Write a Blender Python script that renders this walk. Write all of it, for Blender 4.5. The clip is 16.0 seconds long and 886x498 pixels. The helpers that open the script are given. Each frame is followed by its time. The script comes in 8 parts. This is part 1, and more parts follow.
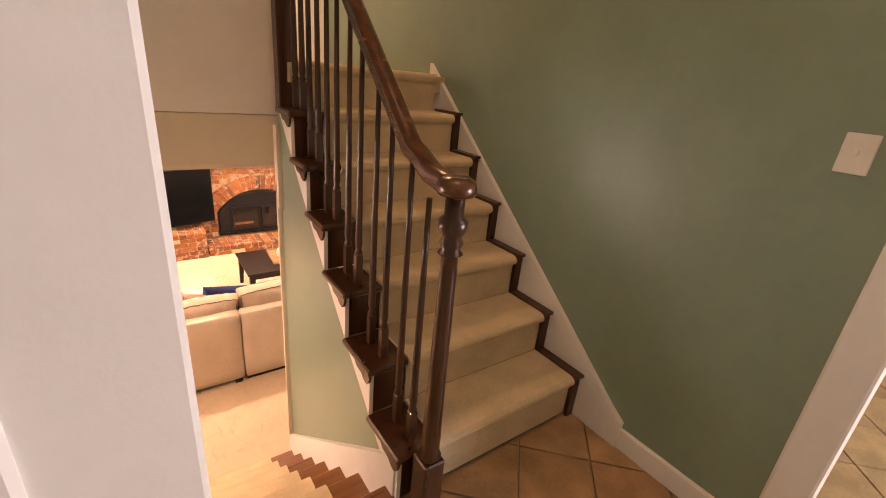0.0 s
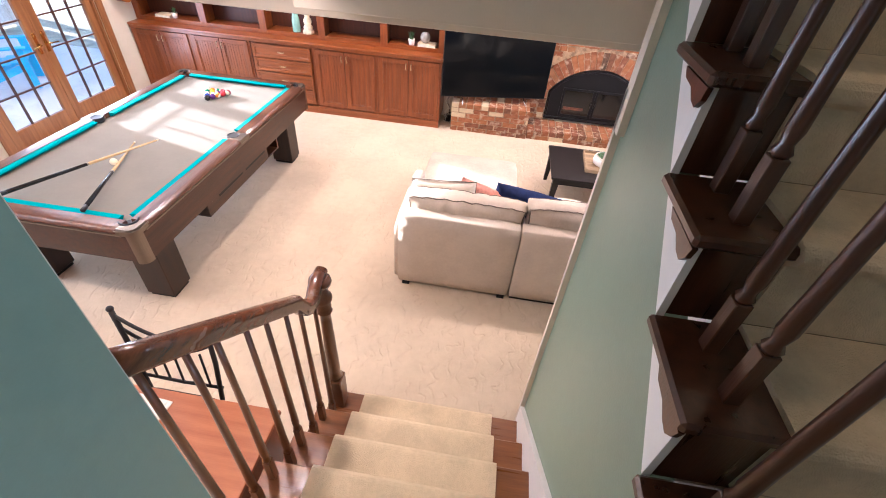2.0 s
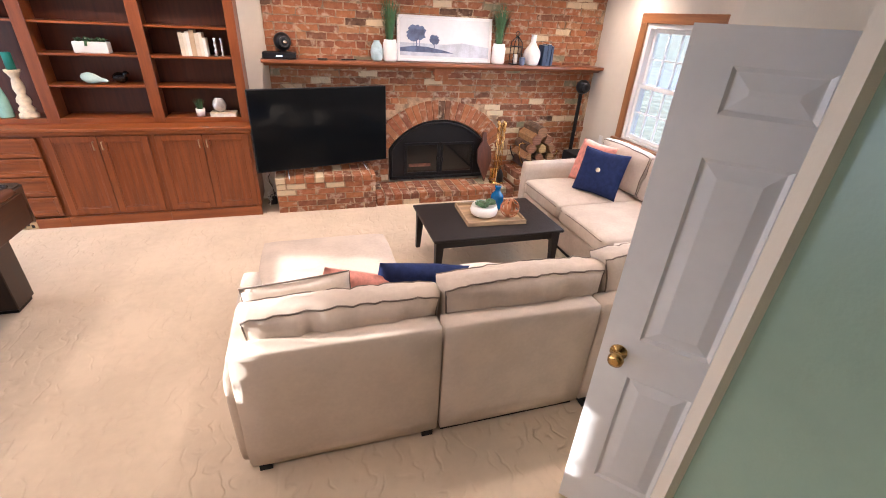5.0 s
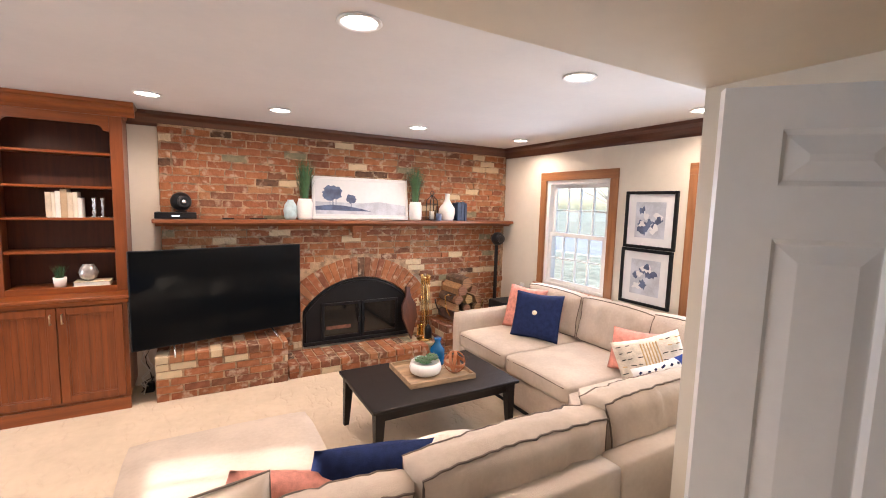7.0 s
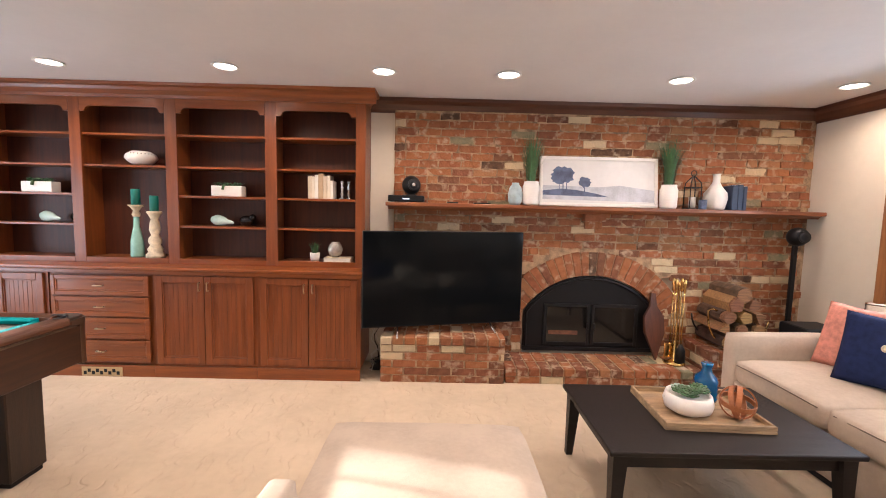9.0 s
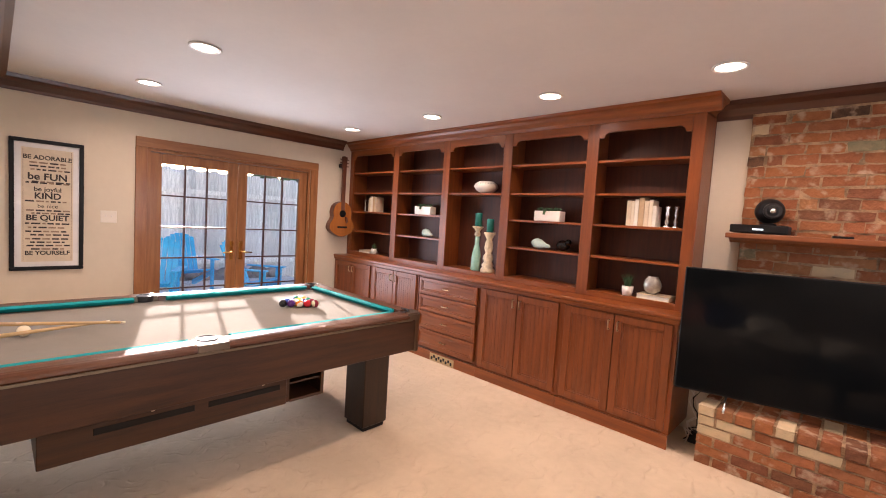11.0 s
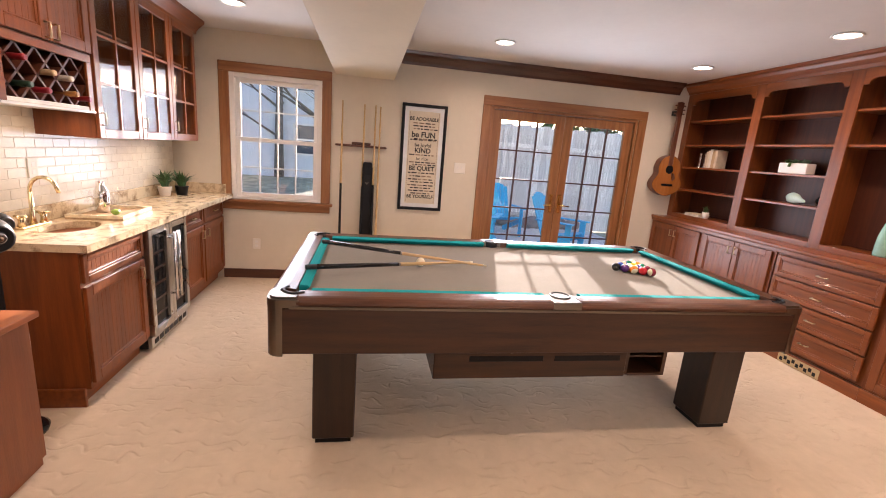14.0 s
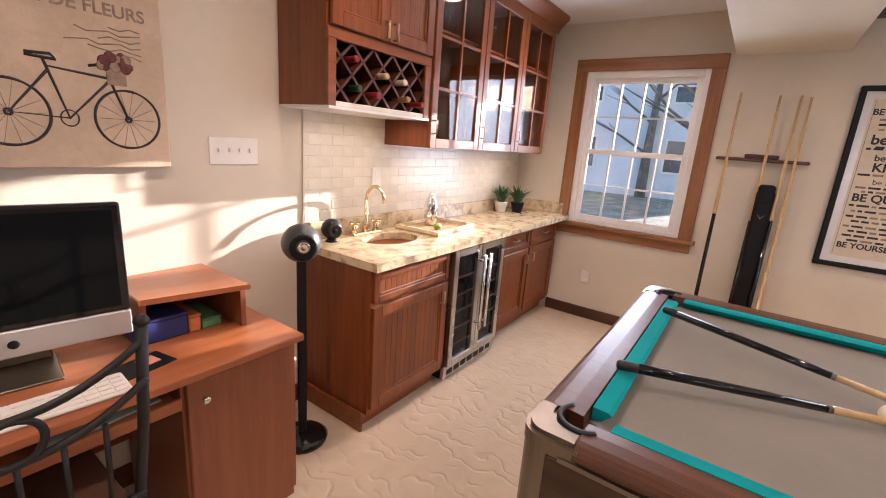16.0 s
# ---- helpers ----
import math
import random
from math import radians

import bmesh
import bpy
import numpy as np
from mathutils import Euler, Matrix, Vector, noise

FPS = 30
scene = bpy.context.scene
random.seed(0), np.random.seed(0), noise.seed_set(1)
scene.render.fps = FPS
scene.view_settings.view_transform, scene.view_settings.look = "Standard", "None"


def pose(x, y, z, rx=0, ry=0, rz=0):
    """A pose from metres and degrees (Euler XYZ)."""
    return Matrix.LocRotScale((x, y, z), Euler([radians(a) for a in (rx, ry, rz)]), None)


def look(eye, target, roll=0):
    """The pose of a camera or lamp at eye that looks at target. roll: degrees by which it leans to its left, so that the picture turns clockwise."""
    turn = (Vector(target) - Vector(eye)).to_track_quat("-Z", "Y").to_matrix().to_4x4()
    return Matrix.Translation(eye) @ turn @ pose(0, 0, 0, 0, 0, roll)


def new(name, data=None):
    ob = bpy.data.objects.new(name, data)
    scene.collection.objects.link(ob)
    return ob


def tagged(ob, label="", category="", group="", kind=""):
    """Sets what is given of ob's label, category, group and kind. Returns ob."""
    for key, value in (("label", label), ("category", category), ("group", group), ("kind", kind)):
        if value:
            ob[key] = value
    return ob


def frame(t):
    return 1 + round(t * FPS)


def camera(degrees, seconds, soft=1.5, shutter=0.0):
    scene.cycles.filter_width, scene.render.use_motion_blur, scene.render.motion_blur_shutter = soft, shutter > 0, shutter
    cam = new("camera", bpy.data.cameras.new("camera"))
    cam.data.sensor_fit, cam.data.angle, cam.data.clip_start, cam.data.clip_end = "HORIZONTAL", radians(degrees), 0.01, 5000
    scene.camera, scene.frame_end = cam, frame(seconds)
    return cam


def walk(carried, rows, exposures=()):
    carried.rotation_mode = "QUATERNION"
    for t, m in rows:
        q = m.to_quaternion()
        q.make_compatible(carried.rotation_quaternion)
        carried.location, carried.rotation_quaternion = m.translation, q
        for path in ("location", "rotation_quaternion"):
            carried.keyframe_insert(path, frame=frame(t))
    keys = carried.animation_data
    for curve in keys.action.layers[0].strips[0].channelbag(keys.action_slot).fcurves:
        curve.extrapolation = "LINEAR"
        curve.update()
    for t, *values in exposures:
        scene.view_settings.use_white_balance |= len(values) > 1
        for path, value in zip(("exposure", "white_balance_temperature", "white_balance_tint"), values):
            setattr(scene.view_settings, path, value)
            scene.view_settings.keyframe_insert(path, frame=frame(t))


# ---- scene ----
cam = camera(91.4, 16.0, soft=1.0)
PATH = [
    (0, (0.294, 0.03, 2.862), (1.406, 1.523, 2.131), 5.5),
    (0.5, (0.466, 0.277, 2.8), (1.169, 1.951, 1.96), 4.4),
    (1, (0.562, 0.583, 2.749), (0.829, 2.309, 1.773), 4.8),
    (1.5, (0.579, 0.874, 2.697), (0.459, 2.519, 1.565), 4.7),
    (2, (0.542, 1.139, 2.657), (0.401, 2.667, 1.375), 5.0),
    (2.5, (0.534, 1.363, 2.589), (0.38, 2.847, 1.257), 5.6),
    (3, (0.472, 1.563, 2.433), (0.362, 3.057, 1.108), 3.8),
    (3.5, (0.444, 1.76, 2.309), (0.449, 3.358, 1.107), 3.4),
    (4, (0.439, 1.953, 2.196), (0.624, 3.614, 1.098), 3.4),
    (6.5, (0.238, 2.588, 1.826), (1.167, 4.296, 1.358), 2.4),
    (7, (0.293, 2.716, 1.758), (1.279, 4.444, 1.55), 1.6),
    (7.5, (0.343, 2.817, 1.684), (1.333, 4.549, 1.545), 1.5),
    (8, (0.351, 2.997, 1.546), (1.383, 4.704, 1.402), 1.8),
    (8.5, (0.351, 3.178, 1.509), (1.004, 5.057, 1.3), 0.3),
    (9, (0.437, 3.338, 1.498), (0.455, 5.329, 1.316), 1.4),
    (11.5, (0.624, 3.698, 1.532), (-0.948, 4.925, 1.373), 3.9),
    (12, (0.616, 3.693, 1.555), (-1.113, 4.674, 1.331), 4.1),
    (12.5, (0.566, 3.613, 1.55), (-1.252, 4.402, 1.275), 4.0),
    (13, (0.552, 3.575, 1.537), (-1.332, 4.167, 1.214), 4.2),
    (13.5, (0.464, 3.52, 1.516), (-1.452, 3.942, 1.127), 4.4),
    (14, (0.267, 3.438, 1.517), (-1.651, 3.795, 1.077), 4.6),
    (14.5, (0.046, 3.367, 1.497), (-1.879, 3.619, 1.017), 3.2),
    (15, (-0.254, 3.35, 1.489), (-2.183, 3.16, 0.996), 3.7),
    (15.5, (-0.546, 3.333, 1.471), (-2.38, 2.688, 1.0), 3.8),
    (16, (-0.757, 3.36, 1.469), (-2.351, 2.252, 0.989), 4.2),
]
EXPOSURES = [(0.0, 3.0, 9900, 40), (0.5, 3.05, 9500, 49), (1.0, 3.0, 7400, 40), (1.5, 2.8, 5900, 30), (2.0, 2.65, 5500, 19), (4.0, 2.27, 5550, 16), (7.0, 2.15, 6000, 14), (8.5, 1.97, 5850, 12), (9.0, 1.9, 6150, 15), (12.0, 1.8, 6700, 24), (14.0, 1.75, 6700, 23), (15.0, 1.8, 6200, 21), (16.0, 1.7, 6250, 22)]
walk(cam, [(t, look(eye, target, roll)) for t, eye, target, roll in PATH], EXPOSURES)

# ---- light: low winter sun from the patio side, sky, recessed lamps further down ----
SUN_WAY = Vector((0.96, -0.26, -0.21)).normalized()
world = bpy.data.worlds.new("world")
scene.world = world
world.use_nodes = True
wn = world.node_tree
sky = wn.nodes.new("ShaderNodeTexSky")
sky.sky_type = 'NISHITA'
sky.sun_disc = False
sky.dust_density, sky.ozone_density = 1.2, 2.5
sky.sun_elevation = math.asin(-SUN_WAY.z)
sky.sun_rotation = math.atan2(-SUN_WAY.x, -SUN_WAY.y)
wn.links.new(sky.outputs[0], wn.nodes["Background"].inputs[0])
wn.nodes["Background"].inputs[1].default_value = 0.15
sun = new("sun", bpy.data.lights.new("sun", 'SUN'))
sun.data.energy = 5.0
sun.data.angle = radians(0.6)
sun.data.color = (1.0, 0.93, 0.82)
sun.matrix_world = look((0, 0, 0), SUN_WAY)


def area(name, size_x, size_y, eye, target, watts, color, spread=160):
    lamp = bpy.data.lights.new(name, 'AREA')
    lamp.shape, lamp.size, lamp.size_y = 'RECTANGLE', size_x, size_y
    lamp.energy, lamp.color, lamp.spread = watts, color, radians(spread)
    ob = new(name, lamp)
    ob.matrix_world = look(eye, target)
    return ob


DAY = (0.80, 0.90, 1.0)
area("daylight_patio_door", 1.6, 1.5, (-4.44, 5.6, 1.1), (0, 5.3, 0.9), 13, DAY)
area("daylight_bar_window", 0.8, 1.1, (-4.44, 2.5, 1.5), (0, 2.5, 1.0), 5, DAY)
area("daylight_front_window", 0.85, 1.1, (3.80, 6.15, 1.45), (0, 5.5, 0.9), 5, DAY)
area("daylight_front_window_b", 0.85, 1.1, (3.80, 4.3, 1.45), (0, 4.0, 0.9), 5, DAY)
# no window stands here: unseen cool fill added to brighten the stairwell's left wall
area("daylight_entry_window", 1.6, 1.6, (4.2, -2.0, 2.5), (-0.1, 1.2, 1.9), 26, (0.62, 0.80, 1.0))
# ---- materials ----
def rgb(c):
    return (*c, 1.0)


def material(name, col, rough=0.5, metal=0.0, var=0.12, scale=6.0, bump=0.0, bscale=80.0, col2=None, spec=0.5, coat=0.0, stretch=(1, 1, 1), contrast=(0.35, 0.65), space="Object", rvar=0.08):
    """A surface with colour that varies at two scales, fine relief and uneven gloss."""
    m = bpy.data.materials.new(name)
    m.use_nodes = True
    nt = m.node_tree
    b = nt.nodes["Principled BSDF"]
    tc = nt.nodes.new("ShaderNodeTexCoord")
    mp = nt.nodes.new("ShaderNodeMapping")
    mp.inputs["Scale"].default_value = stretch
    nt.links.new(tc.outputs[space], mp.inputs[0])
    n1 = nt.nodes.new("ShaderNodeTexNoise")
    n1.inputs["Scale"].default_value, n1.inputs["Detail"].default_value = scale, 6.0
    n2 = nt.nodes.new("ShaderNodeTexNoise")
    n2.inputs["Scale"].default_value, n2.inputs["Detail"].default_value = scale * 9.0, 3.0
    for n in (n1, n2):
        nt.links.new(mp.outputs[0], n.inputs[0])
    mixf = nt.nodes.new("ShaderNodeMath")
    mixf.operation = 'MULTIPLY_ADD'
    mixf.inputs[1].default_value, mixf.inputs[2].default_value = 0.35, -0.17
    nt.links.new(n2.outputs[0], mixf.inputs[0])
    add = nt.nodes.new("ShaderNodeMath")
    nt.links.new(n1.outputs[0], add.inputs[0])
    nt.links.new(mixf.outputs[0], add.inputs[1])
    ramp = nt.nodes.new("ShaderNodeValToRGB")
    e = ramp.color_ramp.elements
    e[0].position, e[1].position = contrast
    dark = col2 or tuple(c * (1 - var) for c in col)
    e[0].color, e[1].color = rgb(dark), rgb(col if col2 else tuple(min(1, c * (1 + var * 0.5)) for c in col))
    nt.links.new(add.outputs[0], ramp.inputs[0])
    nt.links.new(ramp.outputs[0], b.inputs["Base Color"])
    rr = nt.nodes.new("ShaderNodeMapRange")
    rr.inputs["To Min"].default_value, rr.inputs["To Max"].default_value = max(0.02, rough - rvar), min(1, rough + rvar)
    nt.links.new(n1.outputs[0], rr.inputs[0])
    nt.links.new(rr.outputs[0], b.inputs["Roughness"])
    b.inputs["Metallic"].default_value = metal
    b.inputs["Specular IOR Level"].default_value = spec
    b.inputs["Coat Weight"].default_value = coat
    b.inputs["Coat Roughness"].default_value = 0.15
    if bump:
        n3 = nt.nodes.new("ShaderNodeTexNoise")
        n3.inputs["Scale"].default_value, n3.inputs["Detail"].default_value = bscale, 4.0
        nt.links.new(mp.outputs[0], n3.inputs[0])
        bp = nt.nodes.new("ShaderNodeBump")
        bp.inputs["Strength"].default_value, bp.inputs["Distance"].default_value = bump, 0.01
        nt.links.new(n3.outputs[0], bp.inputs["Height"])
        nt.links.new(bp.outputs[0], b.inputs["Normal"])
    return m


def wood(name, col, col2, rough=0.35, axis='Z', scale=1.0, coat=0.2, bump=0.08):
    """Wood with grain running along one axis of the thing."""
    st = {'X': (0.6, 9, 9), 'Y': (9, 0.6, 9), 'Z': (9, 9, 0.6)}[axis]
    m = material(name, col, rough, 0.0, col2=col2, scale=3.2 * scale, bump=bump, bscale=30 * scale, coat=coat, stretch=st, contrast=(0.3, 0.68))
    return m


def random_tint(m, amount_hue=0.02, dark=0.35, island=False):
    """Vary a material from piece to piece."""
    nt = m.node_tree
    b = nt.nodes["Principled BSDF"]
    link = b.inputs["Base Color"].links[0]
    src = link.from_socket
    hsv = nt.nodes.new("ShaderNodeHueSaturation")
    oi = nt.nodes.new("ShaderNodeNewGeometry" if island else "ShaderNodeObjectInfo")
    out = oi.outputs["Random Per Island" if island else "Random"]
    v = nt.nodes.new("ShaderNodeMapRange")
    v.inputs["To Min"].default_value, v.inputs["To Max"].default_value = 1 - dark, 1 + dark * 0.6
    h = nt.nodes.new("ShaderNodeMapRange")
    h.inputs["To Min"].default_value, h.inputs["To Max"].default_value = 0.5 - amount_hue, 0.5 + amount_hue
    nt.links.new(out, v.inputs[0])
    nt.links.new(out, h.inputs[0])
    nt.links.new(v.outputs[0], hsv.inputs["Value"])
    nt.links.new(h.outputs[0], hsv.inputs["Hue"])
    nt.links.new(src, hsv.inputs["Color"])
    nt.links.new(hsv.outputs[0], b.inputs["Base Color"])
    return m


def glass(name, col=(1, 1, 1), rough=0.0, thin=True):
    """Window glass: clear with a faint mirror; or solid coloured glass."""
    m = bpy.data.materials.new(name)
    m.use_nodes = True
    nt = m.node_tree
    b = nt.nodes["Principled BSDF"]
    if not thin:
        b.inputs["Base Color"].default_value = rgb(col)
        b.inputs["Transmission Weight"].default_value = 1.0
        b.inputs["Roughness"].default_value = rough
        b.inputs["IOR"].default_value = 1.3
        return m
    out = nt.nodes["Material Output"]
    tr, gl, mix = (nt.nodes.new(k) for k in ("ShaderNodeBsdfTransparent", "ShaderNodeBsdfGlossy", "ShaderNodeMixShader"))
    tr.inputs[0].default_value = rgb(col)
    gl.inputs["Roughness"].default_value = 0.02
    mix.inputs[0].default_value = 0.06
    nt.links.new(tr.outputs[0], mix.inputs[1])
    nt.links.new(gl.outputs[0], mix.inputs[2])
    nt.links.new(mix.outputs[0], out.inputs[0])
    return m


def glow(name, col, strength):
    m = bpy.data.materials.new(name)
    m.use_nodes = True
    b = m.node_tree.nodes["Principled BSDF"]
    b.inputs["Base Color"].default_value = rgb((0.9, 0.9, 0.9))
    b.inputs["Emission Color"].default_value = rgb(col)
    b.inputs["Emission Strength"].default_value = strength
    return m


def carpet_material():
    """Cream pile with a sculpted pattern of curls."""
    m = material("carpet", (0.61, 0.50, 0.365), 0.95, var=0.10, scale=1.6, spec=0.1, bump=0.0)
    nt = m.node_tree
    b = nt.nodes["Principled BSDF"]
    tc = nt.nodes.new("ShaderNodeTexCoord")
    wv = nt.nodes.new("ShaderNodeTexWave")
    wv.wave_type = 'BANDS'
    wv.inputs["Scale"].default_value = 3.6
    wv.inputs["Distortion"].default_value = 9.0
    wv.inputs["Detail"].default_value = 1.5
    wv.inputs["Detail Scale"].default_value = 2.2
    fine = nt.nodes.new("ShaderNodeTexNoise")
    fine.inputs["Scale"].default_value = 260.0
    nt.links.new(tc.outputs["Object"], wv.inputs[0])
    nt.links.new(tc.outputs["Object"], fine.inputs[0])
    pw = nt.nodes.new("ShaderNodeMath")
    pw.operation = 'POWER'
    pw.inputs[1].default_value = 5.0
    nt.links.new(wv.outputs["Fac"], pw.inputs[0])
    patchy = nt.nodes.new("ShaderNodeTexNoise")
    patchy.inputs["Scale"].default_value, patchy.inputs["Detail"].default_value = 7.0, 1.0
    nt.links.new(tc.outputs["Object"], patchy.inputs[0])
    cut = nt.nodes.new("ShaderNodeMapRange")
    cut.inputs["From Min"].default_value, cut.inputs["From Max"].default_value = 0.42, 0.60
    nt.links.new(patchy.outputs[0], cut.inputs[0])
    curl = nt.nodes.new("ShaderNodeMath")
    curl.operation = 'MULTIPLY'
    nt.links.new(pw.outputs[0], curl.inputs[0])
    nt.links.new(cut.outputs[0], curl.inputs[1])
    b1 = nt.nodes.new("ShaderNodeBump")
    b1.invert = True
    b1.inputs["Strength"].default_value, b1.inputs["Distance"].default_value = 0.6, 0.008
    nt.links.new(curl.outputs[0], b1.inputs["Height"])
    b2 = nt.nodes.new("ShaderNodeBump")
    b2.inputs["Strength"].default_value, b2.inputs["Distance"].default_value = 0.5, 0.005
    nt.links.new(fine.outputs[0], b2.inputs["Height"])
    nt.links.new(b1.outputs[0], b2.inputs["Normal"])
    nt.links.new(b2.outputs[0], b.inputs["Normal"])
    return m


CARPET = carpet_material()
RUNNER = material("stair_carpet", (0.70, 0.565, 0.375), 0.95, var=0.12, scale=6, bump=0.6, bscale=240, spec=0.1)
CREAM = material("cream_wall_paint", (0.67, 0.61, 0.50), 0.7, var=0.04, scale=2, bump=0.06, bscale=160, spec=0.3)
GREEN = material("sage_wall_paint", (0.215, 0.30, 0.225), 0.36, var=0.06, scale=3, bump=0.07, bscale=140, spec=0.45)
WHITE = material("white_paint", (0.80, 0.79, 0.76), 0.4, var=0.04, scale=3, bump=0.03, bscale=120)
CEIL = material("ceiling_paint", (0.70, 0.68, 0.66), 0.8, var=0.03, scale=2, bump=0.08, bscale=180, spec=0.2)
TRIM = wood("walnut_trim", (0.10, 0.035, 0.018), (0.055, 0.018, 0.01), 0.32, 'X')
TRIMY = wood("walnut_trim_y", (0.10, 0.035, 0.018), (0.055, 0.018, 0.01), 0.32, 'Y')
OAKX = wood("oak_casing_x", (0.34, 0.15, 0.055), (0.22, 0.085, 0.03), 0.38, 'X')
OAKY = wood("oak_casing_y", (0.34, 0.15, 0.055), (0.22, 0.085, 0.03), 0.38, 'Y')
OAKZ = wood("oak_casing_z", (0.34, 0.15, 0.055), (0.22, 0.085, 0.03), 0.38, 'Z')
CHERRYX = wood("cherry_x", (0.27, 0.072, 0.0135), (0.17, 0.040, 0.0075), 0.33, 'X')
CHERRYZ = wood("cherry_z", (0.235, 0.062, 0.0125), (0.15, 0.036, 0.0075), 0.38, 'Z', coat=0.1)
# a darker, duller cherry for the bookcase back and the lattice slats
CHERRYD = wood("cherry_dark", (0.10, 0.026, 0.010), (0.06, 0.015, 0.006), 0.5, 'Z', coat=0.0)
RAIL = wood("stair_rail_wood", (0.14, 0.046, 0.016), (0.065, 0.02, 0.007), 0.25, 'Y', coat=0.5)
RAILZ = wood("stair_baluster_wood", (0.075, 0.024, 0.009), (0.035, 0.011, 0.004), 0.3, 'Z', coat=0.3)
OAKRAIL = wood("oak_baluster", (0.17, 0.064, 0.021), (0.09, 0.032, 0.011), 0.32, 'Z', coat=0.25)
TREAD = wood("oak_tread", (0.25, 0.092, 0.026), (0.15, 0.05, 0.014), 0.3, 'X', coat=0.4)
TILE = random_tint(material("floor_tile", (0.42, 0.26, 0.13), 0.4, var=0.25, scale=7, bump=0.1, bscale=40), 0.01, 0.1)
GROUT = material("grout", (0.45, 0.36, 0.26), 0.9, var=0.1, bump=0.2)
BRASS = material("brass", (0.72, 0.47, 0.17), 0.22, 1.0, var=0.08)
STEEL = material("steel", (0.58, 0.57, 0.55), 0.28, 1.0, var=0.06, scale=4)
CHROME = material("chrome", (0.75, 0.75, 0.75), 0.12, 1.0, var=0.03)
BLACK = material("black_paint", (0.008, 0.008, 0.009), 0.45, var=0.2, spec=0.25)
BLACKGLOSS = material("black_gloss", (0.008, 0.008, 0.009), 0.08, var=0.1, rvar=0.03)
IRON = material("wrought_iron", (0.010, 0.009, 0.009), 0.5, 0.0, var=0.2, bump=0.15)
PLATE = material("ivory_plastic", (0.78, 0.75, 0.68), 0.35, var=0.03)
PANE = glass("window_glass")
LAMP = glow("lamp_glow", (1.0, 0.86, 0.72), 5.0)
# ---- building tools ----
def box(bm, x0, x1, y0, y1, z0, z1, bevel=0.0, segs=1):
    r = bmesh.ops.create_cube(bm, size=1.0)
    vs = r["verts"]
    for v in vs:
        v.co = Vector(((x0 + x1) / 2 + v.co.x * (x1 - x0), (y0 + y1) / 2 + v.co.y * (y1 - y0), (z0 + z1) / 2 + v.co.z * (z1 - z0)))
    if bevel:
        es = list({e for v in vs for e in v.link_edges})
        bmesh.ops.bevel(bm, geom=es, offset=bevel, segments=segs, affect='EDGES', profile=0.5)
    return vs


def turned(bm, profile, seg=16, at=(0, 0, 0), axis='Z', cap=True):
    """A turned solid from (radius, height) pairs."""
    rings = []
    for r, h in profile:
        ring = []
        for k in range(seg):
            a = 2 * math.pi * k / seg
            p = Vector((r * math.cos(a), r * math.sin(a), h))
            if axis == 'X':
                p = Vector((p.z, p.x, p.y))
            elif axis == 'Y':
                p = Vector((p.y, p.z, p.x))
            ring.append(bm.verts.new(p + Vector(at)))
        rings.append(ring)
    for a, b in zip(rings, rings[1:]):
        for k in range(seg):
            f = bm.faces.new((a[k], a[(k + 1) % seg], b[(k + 1) % seg], b[k]))
            f.smooth = True
    if cap:
        bm.faces.new(list(reversed(rings[0])))
        bm.faces.new(rings[-1])


def tube(bm, pts, r, seg=8, closed=False):
    """A round bar along points; r may be one radius or one for each point."""
    pts = [Vector(p) for p in pts]
    rs = r if isinstance(r, (list, tuple)) else [r] * len(pts)
    rings = []
    n = len(pts)
    up = Vector((0.13, 0.21, 0.97))
    for k, p in enumerate(pts):
        a = pts[(k - 1) % n] if closed or k else p
        b = pts[(k + 1) % n] if closed or k < n - 1 else p
        d = (b - a).normalized()
        if abs(d.dot(up)) > 0.95:
            up = Vector((0.9, 0.3, 0.1))
        s = d.cross(up).normalized()
        u = s.cross(d).normalized()
        rings.append([bm.verts.new(p + rs[k] * (math.cos(2 * math.pi * j / seg) * s + math.sin(2 * math.pi * j / seg) * u)) for j in range(seg)])
    pairs = list(zip(rings, rings[1:])) + ([(rings[-1], rings[0])] if closed else [])
    for a, b in pairs:
        for j in range(seg):
            f = bm.faces.new((a[j], a[(j + 1) % seg], b[(j + 1) % seg], b[j]))
            f.smooth = True
    if not closed:
        bm.faces.new(list(reversed(rings[0])))
        bm.faces.new(rings[-1])


def prism(bm, outline, axis, a, b):
    """Extrude an outline of 2D points along an axis from a to b."""
    def put(p, h):
        return {'X': (h, p[0], p[1]), 'Y': (p[0], h, p[1]), 'Z': (p[0], p[1], h)}[axis]
    va = [bm.verts.new(put(p, a)) for p in outline]
    vb = [bm.verts.new(put(p, b)) for p in outline]
    n = len(outline)
    bm.faces.new(va)
    bm.faces.new(list(reversed(vb)))
    for k in range(n):
        bm.faces.new((va[k], vb[k], vb[(k + 1) % n], va[(k + 1) % n]))
    bmesh.ops.recalc_face_normals(bm, faces=bm.faces)


def sphere(bm, r, at=(0, 0, 0), u=16, v=10, squash=(1, 1, 1)):
    res = bmesh.ops.create_uvsphere(bm, u_segments=u, v_segments=v, radius=r)
    for w in res["verts"]:
        w.co = Vector((w.co.x * squash[0], w.co.y * squash[1], w.co.z * squash[2])) + Vector(at)
        for f in w.link_faces:
            f.smooth = True


